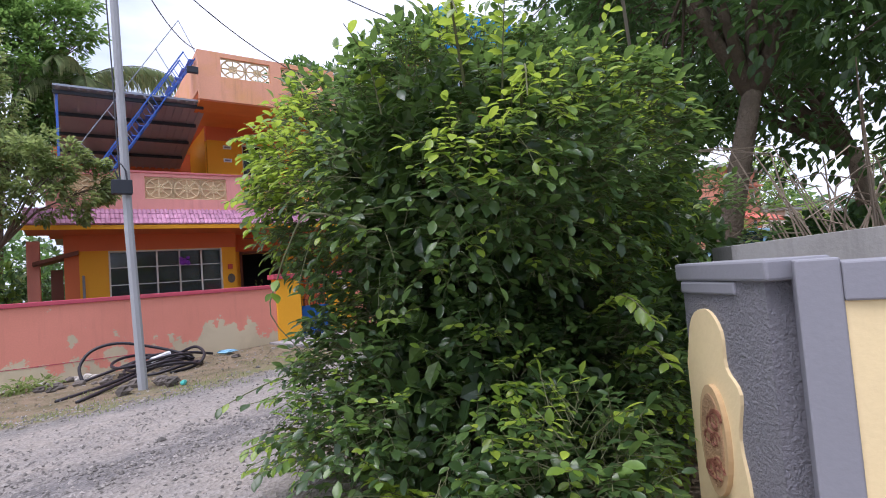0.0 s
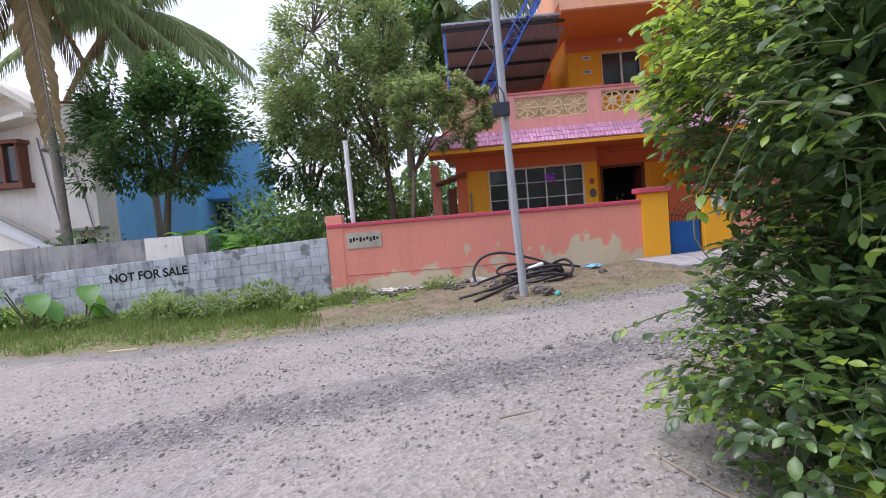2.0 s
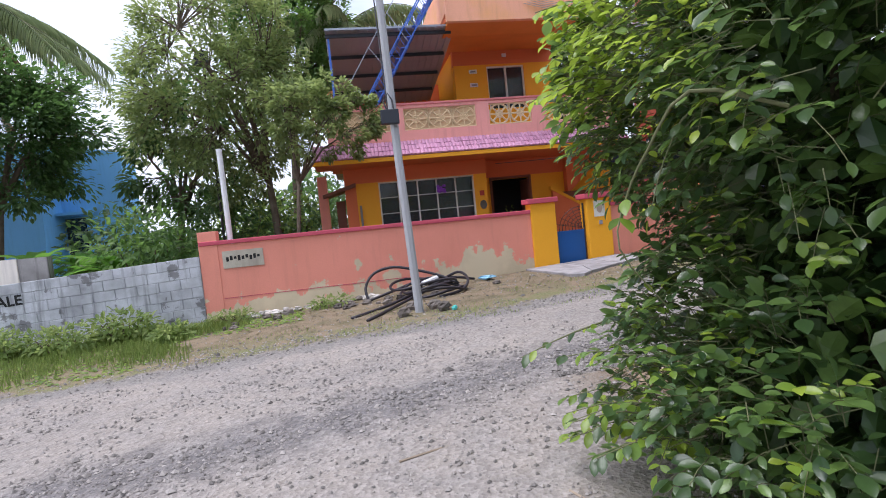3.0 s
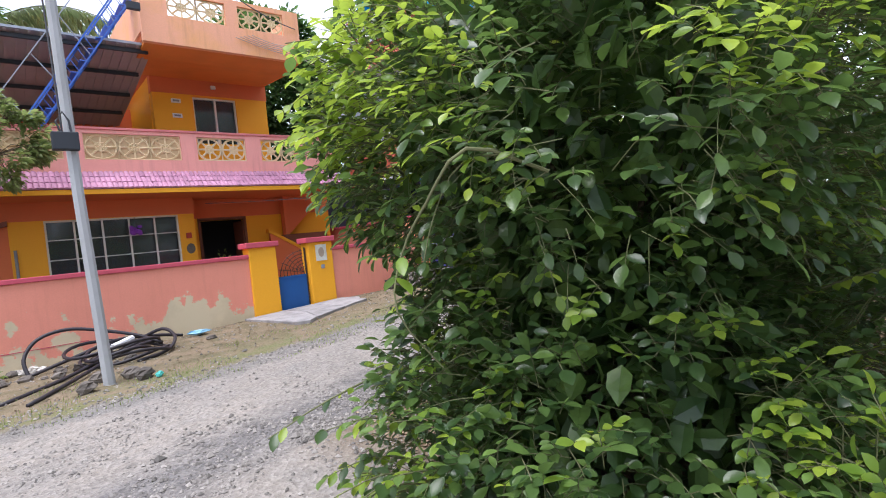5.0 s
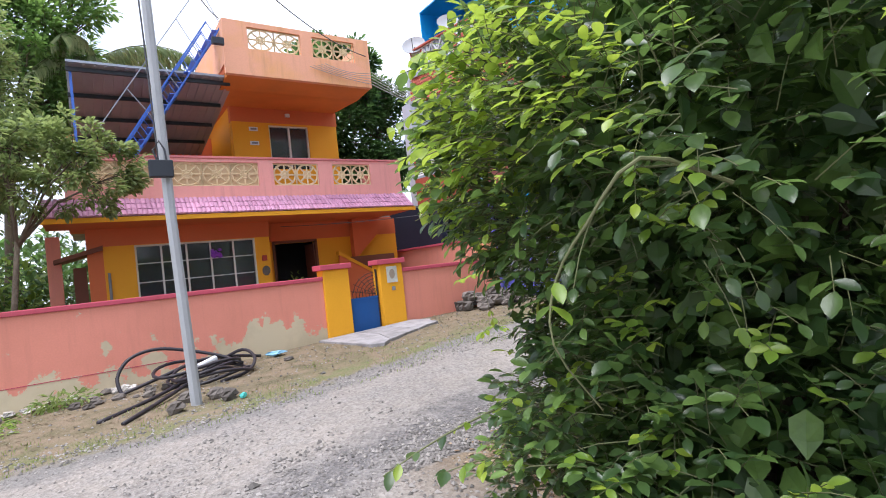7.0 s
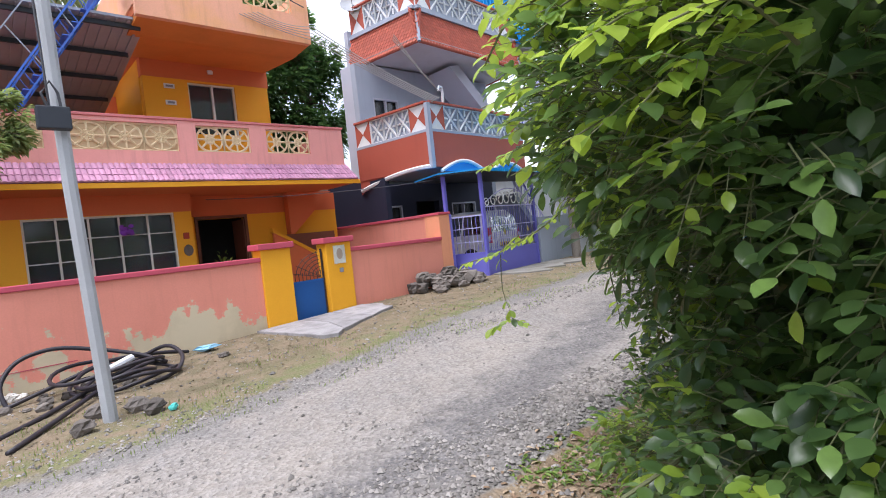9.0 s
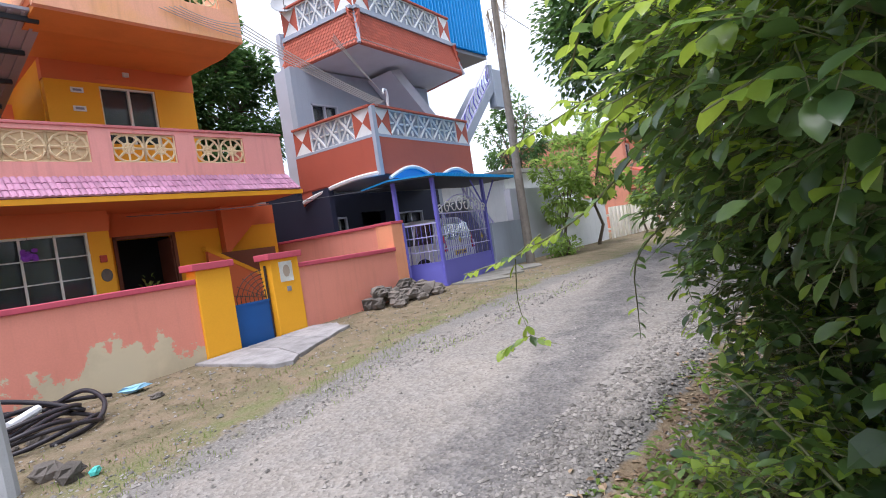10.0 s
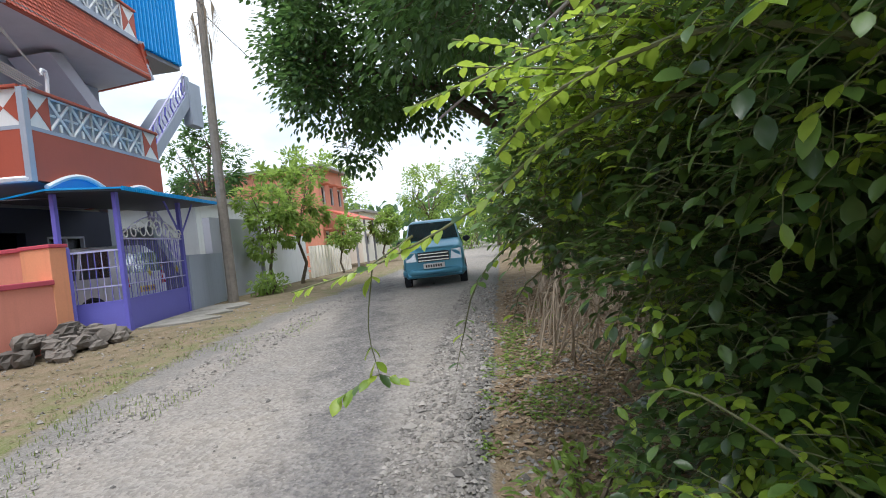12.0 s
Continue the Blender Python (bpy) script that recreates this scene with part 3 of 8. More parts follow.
def blue_gate():
    zb = 0.24
    g = thing("metal_gate", (4.89, WALL_Y + 0.1, zb), "small steel gate, blue sheet below and rusty iron scrolls above", "gate")
    part("sheet", Shape().box(4.55, 5.23, WALL_Y + 0.085, WALL_Y + 0.10, zb, 0.94), BLUE_GATE, g)
    for x in (4.545, 5.215):
        part("stile", Shape().box(x, x + 0.025, WALL_Y + 0.07, WALL_Y + 0.11, zb, 1.55), IRON, g)
    part("rail", Shape().box(4.57, 5.215, WALL_Y + 0.072, WALL_Y + 0.11, 0.93, 0.97), BLUE_GATE, g)
    for i in range(8):
        x = 4.63 + i * 0.078
        part("bar", Shape().tube([(x, WALL_Y + 0.09, 0.96), (x, WALL_Y + 0.09, 1.12)], 0.008, 5), IRON, g)
    for k in range(6):
        r = 0.13 + 0.085 * k
        pts = [(5.2 - r * math.cos(a), WALL_Y + 0.09, 1.02 + r * math.sin(a) * 0.85) for a in np.linspace(0.15, 1.5, 9) if 5.2 - r * math.cos(a) > 4.57]
        part("scroll", Shape().tube(pts, 0.008, 5), IRON, g)
    for k in range(5):
        a = 0.25 + k * 0.3
        x1 = max(4.58, 5.2 - 0.62 * math.cos(a))
        part("ray", Shape().tube([(5.18, WALL_Y + 0.095, 1.0), (x1, WALL_Y + 0.095, 1.0 + 0.52 * math.sin(a))], 0.006, 4), IRON, g)


blue_gate()


# ---- orange house ----
def pierced_panel(house, x0, x1, z0, z1, y0, y1, cells):
    """Openwork blocks of rings, spokes and petals, one block a cell."""
    ym = (y0 + y1) / 2
    w = (x1 - x0) / cells
    for c in range(cells):
        cx, cz = x0 + w * (c + 0.5), (z0 + z1) / 2
        rx, rz = w * 0.5, (z1 - z0) * 0.5
        sh = Shape()
        frame_pts = [(cx - rx, ym, z0 + 0.012), (cx + rx, ym, z0 + 0.012), (cx + rx, ym, z1 - 0.012), (cx - rx, ym, z1 - 0.012)]
        for k in range(4):
            sh.tube([frame_pts[k], frame_pts[(k + 1) % 4]], 0.024, 4)
        for k in (0.93, 0.32):
            sh.tube([(cx + rx * k * math.cos(a), ym, cz + rz * k * math.sin(a)) for a in np.linspace(0, 2 * math.pi, 17)], 0.026, 4, caps=False)
        for a in np.arange(0, math.pi, math.pi / 4):
            sh.tube([(cx - rx * 0.97 * math.cos(a), ym, cz - rz * 0.97 * math.sin(a)), (cx + rx * 0.97 * math.cos(a), ym, cz + rz * 0.97 * math.sin(a))], 0.024, 4)
        part("pierced_block", sh, CREAM_BLOCK, house, "cream pierced concrete block")


def holed_wall(sh, x0, x1, z0, z1, y0, y1, holes):
    """A wall along x with rectangular holes (x0, x1, z0, z1), as one closed mesh."""
    xs = sorted({x0, x1, *[h[0] for h in holes], *[h[1] for h in holes]})
    zs = sorted({z0, z1, *[h[2] for h in holes], *[h[3] for h in holes]})

    def full(i, k):
        if not (0 <= i < len(xs) - 1 and 0 <= k < len(zs) - 1):
            return False
        cx, cz = (xs[i] + xs[i + 1]) / 2, (zs[k] + zs[k + 1]) / 2
        return not any(h[0] < cx < h[1] and h[2] < cz < h[3] for h in holes)
    n, known = len(sh.v), {}

    def at(i, j, k):
        key = (i, j, k)
        if key not in known:
            known[key] = n + len(known)
            sh.v.append((xs[i], (y0, y1)[j], zs[k]))
        return known[key]
    for i in range(len(xs) - 1):
        for k in range(len(zs) - 1):
            if not full(i, k):
                continue
            sh.f.append((at(i, 0, k), at(i + 1, 0, k), at(i + 1, 0, k + 1), at(i, 0, k + 1)))
            sh.f.append((at(i + 1, 1, k), at(i, 1, k), at(i, 1, k + 1), at(i + 1, 1, k + 1)))
            if not full(i - 1, k):
                sh.f.append((at(i, 1, k), at(i, 0, k), at(i, 0, k + 1), at(i, 1, k + 1)))
            if not full(i + 1, k):
                sh.f.append((at(i + 1, 0, k), at(i + 1, 1, k), at(i + 1, 1, k + 1), at(i + 1, 0, k + 1)))
            if not full(i, k - 1):
                sh.f.append((at(i, 1, k), at(i + 1, 1, k), at(i + 1, 0, k), at(i, 0, k)))
            if not full(i, k + 1):
                sh.f.append((at(i, 0, k + 1), at(i + 1, 0, k + 1), at(i + 1, 1, k + 1), at(i, 1, k + 1)))
    return sh


def barred_window(house, x0, x1, z0, z1, y, cols, rows, name="window"):
    w = part(name, Shape().box(x0, x1, y + 0.16, y + 0.175, z0, z1), GLASS, house, "dark glazing behind pale bars")
    fr = Shape().box(x0, x1, y + 0.02, y + 0.1, z1 - 0.04, z1).box(x0, x1, y + 0.02, y + 0.1, z0, z0 + 0.04)
    fr.box(x0, x0 + 0.04, y + 0.02, y + 0.1, z0 + 0.04, z1 - 0.04).box(x1 - 0.04, x1, y + 0.02, y + 0.1, z0 + 0.04, z1 - 0.04)
    part("window_frame", fr, ALU, w, "pale painted frame")
    for i in range(1, cols):
        x = x0 + (x1 - x0) * i / cols
        part("mullion", Shape().box(x - 0.02, x + 0.02, y + 0.0, y + 0.03, z0, z1), ALU, w)
    for j in range(1, rows):
        z = z0 + (z1 - z0) * j / rows
        part("window_bar", Shape().box(x0, x1, y - 0.015, y + 0.005, z - 0.011, z + 0.011), ALU, w)
    return w


def orange_house():
    h = thing("house", (3.4, 15.9, 0.1), "two-storey orange and ochre house with balcony and tiled canopy", "house")
    GF = 15.9
    # ground storey, front
    s = holed_wall(Shape(), 0.28, 3.95, 0.0, 2.70, GF, GF + 0.25, [(0.89, 3.58, 1.38, 2.69)])
    part("front_wall", s, OCHRE, h, "ochre painted lower front wall")
    part("front_band", Shape().box(0.26, 3.97, GF - 0.015, GF + 0.25, 2.70, 3.12), ORANGE, h, "burnt orange upper band")
    part("porch_wall", holed_wall(Shape(), 3.95, 8.2, 0.0, 2.62, 16.75, 17.0, [(4.30, 5.52, 0.55, 2.55)]), OCHRE, h)
    part("porch_band", Shape().box(3.95, 8.2, 16.735, 17.0, 2.62, 3.12), ORANGE, h)
    part("porch_side", Shape().box(3.75, 3.95, GF + 0.25, 16.75, 0.0, 3.12), ORANGE, h)
    part("side_wall", Shape().box(0.28, 0.48, GF + 0.25, 23.0, 0.0, 3.12), OCHRE, h)
    part("side_pilaster", Shape().box(-0.02, 0.28, GF + 0.02, GF + 0.5, 0.0, 3.12), ORANGE, h)
    part("side_door", Shape().box(-0.30, -0.05, GF + 0.55, GF + 0.60, 0.0, 2.3), WOOD_BROWN, h)
    part("side_sunshade", Shape().prism([(-0.62, 2.38), (0.28, 2.62), (0.28, 2.72), (-0.62, 2.46)], "y", GF - 0.15, GF + 0.9), WOOD_BROWN, h)
    part("downpipe", Shape().tube([(0.36, GF - 0.05, 0.1), (0.36, GF - 0.05, 2.1)], 0.03, 8), DARK_GREY, h)
    part("side_lean_to", Shape().box(-0.75, -0.5, GF + 0.3, GF + 0.7, 0.0, 3.0), PINK, h)
    part("back_wall", Shape().box(0.28, 8.2, 22.8, 23.0, 0.0, 6.3), OCHRE, h)
    part("right_wall", Shape().box(8.0, 8.2, 17.0, 22.8, 0.0, 3.12), ORANGE, h)
    part("house_floor", Shape().box(0.4, 8.1, GF + 0.25, 22.8, 0.3, 0.55), CONCRETE, h)
    # added sheet, coloured as the unlit depth of the room
    part("room_shade_back", Shape().box(0.5, 8.0, 19.2, 19.3, 0.55, 3.1), ROOM_SHADE, h)
    part("veranda", Shape().box(3.97, 8.0, 14.6, 16.73, 0.0, 0.55), CONCRETE, h)
    barred_window(h, 0.89, 3.58, 1.38, 2.69, GF, 5, 3)
    for x0, x1 in ((1.95, 2.5),):
        sh = Shape()
        for i in range(9):
            x = x0 + (x1 - x0) * i / 8
            sh.tube([(x, GF + 0.3 + 0.02 * (i % 2), 1.4), (x, GF + 0.3 + 0.02 * (i % 2), 2.6)], 0.05, 6)
        part("curtain", sh, CURTAIN, h, "pale gathered curtain")
    part("ground_ceiling", Shape().box(0.28, 8.2, 17.0, 22.8, 3.12, 3.5), CONCRETE, h)
    part("upper_floor", Shape().box(-0.3, 8.2, 17.0, 22.8, 3.505, 3.56), CONCRETE, h)
    # door leaf stands open in the dark
    d = part("door", Shape().box(5.47, 5.52, 16.80, 17.55, 0.55, 2.5), WOOD_BROWN, h, "open dark wooden door")
    part("door_frame", Shape().box(4.26, 4.33, 16.72, 16.82, 0.55, 2.6).box(5.49, 5.56, 16.72, 16.82, 0.55, 2.6).box(4.26, 5.56, 16.72, 16.82, 2.55, 2.62), WOOD_BROWN, d)
    # meter boxes on the pier
    m = part("meter_box", Shape().box(3.72, 3.84, GF - 0.06, GF, 2.08, 2.22), surface("red_box", (0.45, 0.06, 0.04), rough=0.5, relief=0), h, "small red switch box", bevel=0.01)
    part("plaque", Shape().prism([(3.80 + 0.1 * math.cos(a), 1.82 + 0.13 * math.sin(a)) for a in np.linspace(0, 6.28, 12, endpoint=False)], "y", GF - 0.03, GF), STONE, m, "grey carved plaque")
    # stair beside the porch
    st = part("stair", Shape().prism([(6.05, 2.05), (7.9, 0.95), (7.9, 0.55), (6.05, 0.55)], "y", 16.3, 16.42), ORANGE, h, "orange stair parapet")
    part("stair_band", Shape().prism([(6.0, 2.08), (7.9, 0.95), (7.9, 1.05), (6.0, 2.18)], "y", 16.26, 16.46), OCHRE, st)
    part("stair_soffit", Shape().prism([(6.6, 3.12), (7.95, 3.12), (6.6, 1.9)], "y", 16.45, 16.7), ORANGE, st)
    for i in range(8):
        part("step", Shape().box(6.2 + 0.2 * i, 7.9, 16.42, 16.72, 0.55 + 0.18 * (7 - i), 0.55 + 0.18 * (8 - i)), WOOD_BROWN, st)
    # canopy and balcony
    part("canopy_slab", Shape().box(-0.70, 7.58, 14.46, 15.9, 3.10, 3.22).box(-0.3, 7.5, 15.9, 16.93, 3.12, 3.22), ORANGE, h, "orange soffit slab")
    part("fascia", Shape().box(-0.74, 7.62, 14.42, 14.46, 3.07, 3.17), OCHRE, h, "ochre fascia strip", bevel=0.008)
    part("canopy_bed", Shape().prism([(14.44, 3.175), (14.88, 3.56), (14.88, 3.225), (14.5, 3.222)], "x", -0.7, 7.58), surface("canopy_mortar", (0.5, 0.2, 0.3), rough=0.8), h)
    part("balcony_slab", Shape().box(-0.3, 7.5, 14.88, 17.0, 3.225, 3.56), PINK_UP, h)
    holes = [(-0.05, 1.30, 3.86, 4.42), (1.66, 3.56, 3.86, 4.42), (3.92, 5.08, 3.86, 4.42), (5.47, 6.56, 3.86, 4.42)]
    part("balcony_parapet", holed_wall(Shape(), -0.3, 7.5, 3.56, 4.50, 14.86, 15.0, holes), PINK_UP, h, "pale pink balcony parapet")
    for x, far in ((7.36, 17.0), (-0.3, 19.0)):
        part("parapet_side", Shape().box(x, x + 0.14, 15.0, far, 3.56, 4.50), PINK_UP, h)
    part("parapet_coping", Shape().box(-0.33, 7.53, 14.83, 15.03, 4.50, 4.555), surface("rose_coping", (0.62, 0.20, 0.20), rough=0.7), h, bevel=0.01)
    for x0, x1, z0, z1 in holes:
        pierced_panel(h, x0, x1, z0, z1, 14.89, 14.95, 3 if x1 - x0 > 1.5 else 2)
        if x1 < 3.8:
            part("panel_backing", Shape().box(x0 + 0.005, x1 - 0.005, 14.935, 14.975, z0 + 0.005, z1 - 0.005), surface("cream_relief_ground", (0.66, 0.47, 0.28), rough=0.8), h, "cream relief backing")
    # upper storey
    UF = 16.93
    win = (4.55, 5.72, 4.70, 5.98)
    part("upper_wall", holed_wall(Shape(), 3.55, 6.62, 3.56, 6.03, UF, UF + 0.22, [win]), OCHRE, h, "ochre painted upper wall")
    part("upper_band", Shape().box(3.53, 6.64, UF - 0.012, UF + 0.22, 6.03, 6.60), ORANGE, h)
    part("upper_left_wall", Shape().box(3.53, 3.75, UF + 0.22, 22.8, 3.56, 6.6), OCHRE, h)
    part("upper_right_wall", Shape().box(6.42, 6.64, UF + 0.22, 22.8, 3.56, 6.6), OCHRE, h)
    part("upper_back", Shape().box(-0.3, 3.53, 19.6, 19.8, 3.56, 6.2), ORANGE, h)
    uw = part("upper_window", Shape().box(win[0], win[1], UF + 0.13, UF + 0.145, win[2], win[3]), GLASS, h, "sliding window with dark glass")
    part("window_frame", Shape().box(win[0], win[1], UF + 0.05, UF + 0.12, win[3] - 0.04, win[3]).box(win[0], win[0] + 0.04, UF + 0.05, UF + 0.12, win[2], win[3] - 0.04).box(win[1] - 0.04, win[1], UF + 0.05, UF + 0.12, win[2], win[3] - 0.04).box(5.12, 5.17, UF + 0.04, UF + 0.12, win[2], win[3] - 0.04), ALU, uw)
    part("blind", Shape().box(5.18, win[1], UF + 0.22, UF + 0.24, win[2], win[3]), GREEN_CURTAIN, uw, "dark green blind")
    part("room_dark", Shape().box(3.76, 6.4, 18.6, 18.7, 3.6, 6.5), ROOM_SHADE, h)
    for z in (5.78, 5.38):
        v = part("vent_block", Shape().box(4.0, 4.24, UF - 0.02, UF, z, z + 0.11), WHITE, h, "small pale vent block")
        part("vent_hole", Shape().box(4.04, 4.2, UF - 0.026, UF - 0.021, z + 0.03, z + 0.08), DARK_GREY, v)
    part("lamp_holder", Shape().box(5.05, 5.18, UF - 0.08, UF - 0.012, 6.22, 6.32), WHITE, h, "white bulkhead lamp", bevel=0.015)
    part("conduit", Shape().box(4.5, 5.7, UF - 0.03, UF - 0.012, 6.13, 6.155), ORANGE, h)
    # terrace slab and parapet
    part("terrace_slab", Shape().box(2.93, 6.6, 14.42, 22.8, 6.46, 6.60), ORANGE, h)
    part("terrace_soffit", Shape().prism([(14.36, 6.36), (15.2, 6.30), (UF - 0.012, 6.44), (UF - 0.012, 6.458), (14.36, 6.458)], "x", 2.95, 6.58), surface("ochre_soffit", (0.72, 0.23, 0.045), rough=0.7), h, "ochre sloping soffit")
    holes = [(3.45, 4.72, 6.98, 7.50), (5.02, 6.16, 6.98, 7.50)]
    part("terrace_parapet", holed_wall(Shape(), 2.90, 6.58, 6.35, 7.62, 14.28, 14.42, holes), PEACH, h, "faded peach terrace parapet")
    for x in (2.9, 6.44):
        part("terrace_side", Shape().box(x, x + 0.14, 14.42, 19.0, 6.6, 7.62), PEACH, h)
    for x0, x1, z0, z1 in holes:
        pierced_panel(h, x0, x1, z0, z1, 14.32, 14.38, 2)
    # sheet awning over the left of the balcony
    aw = part("awning_sheet", Shape().prism([(14.75, 6.42), (19.6, 5.72), (19.6, 5.70), (14.75, 6.40)], "x", -0.05, 3.2), STEEL_SHEET, h, "brown corrugated sheet awning")
    ribs = Shape()
    for i in range(17):
        x = 0.0 + i * 0.19
        ribs.prism([(14.75, 6.40), (19.6, 5.70), (19.6, 5.67), (14.75, 6.37)], "x", x, x + 0.05)
    part("awning_ribs", ribs, STEEL_SHEET, aw)
    for y in (14.85, 16.0, 17.2, 18.4):
        z = 6.40 - (y - 14.75) * 0.1443
        part("awning_beam", Shape().box(-0.1, 3.1, y, y + 0.06, z - 0.12, z - 0.035), PLASTIC_DARK, aw)
    part("awning_rim", Shape().box(-0.09, -0.05, 14.7, 19.6, 6.40, 6.44).box(-0.09, 3.2, 14.69, 14.74, 6.39, 6.44), GREY_BLUE, aw)
    part("awning_post", Shape().box(-0.05, 0.0, 14.9, 14.95, 4.55, 6.3), BLUE_STEEL, aw)
    # steel stair up to the terrace
    a, b = Vector((0.95, 14.7, 4.45)), Vector((2.95, 14.55, 7.55))
    for k, y in enumerate((0.0, 0.55)):
        o = Vector((0, y, 0))
        part("stringer", Shape().bar(a + o, b + o, 0.034), BLUE_STEEL, h, "blue steel stair stringer")
        part("upper_stringer", Shape().bar(a + o + Vector((-0.25, 0, 0.12)), b + o + Vector((-0.32, 0, 0.05)), 0.035), BLUE_STEEL, h)
        for i in range(13):
            p, q = a + (b - a) * (i / 13) + o, a + (b - a) * ((i + 0.7) / 13) + o + Vector((-0.27, 0, 0.1))
            part("lattice", Shape().bar(p, q, 0.016), BLUE_STEEL, h)
    for i in range(12):
        p = a + (b - a) * ((i + 0.5) / 12)
        part("tread", Shape().box(p.x - 0.12, p.x + 0.02, p.y, p.y + 0.6, p.z, p.z + 0.02), BLUE_STEEL, h)
    rail = Vector((-0.55, 0, 0.65))
    part("handrail", Shape().bar(a + rail, b + rail + Vector((0.15, 0, 0.2)), 0.02), GREY_BLUE, h)
    for i in range(5):
        p = a + (b - a) * (i / 4)
        part("baluster", Shape().bar(p, p + rail + Vector((0.15, 0, 0.2)) * (i / 4), 0.016), GREY_BLUE, h)
    part("flood_lamp", Shape().box(2.62, 2.88, 14.1, 14.2, 6.92, 7.08), PLASTIC_DARK, h, "dark flood lamp", bevel=0.01)
    # pan tiles of the canopy
    tile = Shape()
    for i in range(6):
        a0, a1 = math.pi * i / 6, math.pi * (i + 1) / 6
        x0, x1, z0, z1 = -0.047 * math.cos(a0), -0.047 * math.cos(a1), 0.028 * math.sin(a0), 0.028 * math.sin(a1)
        tile.add([(x0, 0, z0), (x1, 0, z1), (x1, 0.24, z1 * 0.8 - 0.01), (x0, 0.24, z0 * 0.8 - 0.01)], [(0, 1, 2, 3)])
        tile.add([(x0, 0, z0), (x1, 0, z1), (x1, 0, -0.015), (x0, 0, -0.015)], [(0, 3, 2, 1)])
    me = to_mesh("tile", tile, TILE_PINK, smooth=False)
    at = []
    for row in range(3):
        for i in range(87):
            y, z = 14.40 + row * 0.155, 3.185 + row * 0.135
            at.append(Matrix.Translation((-0.66 + i * 0.095, y + random.uniform(-0.008, 0.008), z + 0.008)) @ Euler((radians(41), 0, radians(random.uniform(-1.5, 1.5)))).to_matrix().to_4x4())
    pieces("tile", at, me, part("tile_bed", Shape().box(-0.7, 7.58, 14.84, 14.86, 3.53, 3.575), PINK_UP, h))
    return h


orange_house()


def paper_bloom():
    f = thing("hanging_bloom", (2.62, 15.85, 2.25), "violet paper bloom hung on the window bars", "decoration")
    sh = Shape()
    for i in range(26):
        a, b = random.uniform(0, 6.28), random.uniform(-1, 1)
        sh.blob((2.62 + 0.09 * math.cos(a), 15.84 + 0.05 * math.sin(a), 2.36 + 0.09 * b), (0.045, 0.04, 0.04), i, 0.4, 3, 5)
    part("petals", sh, VIOLET_FLOWER, f)
    part("string", Shape().tube([(2.62, 15.86, 2.4), (2.62, 15.86, 2.69)], 0.004, 4), DARK_WIRE, f)


paper_bloom()


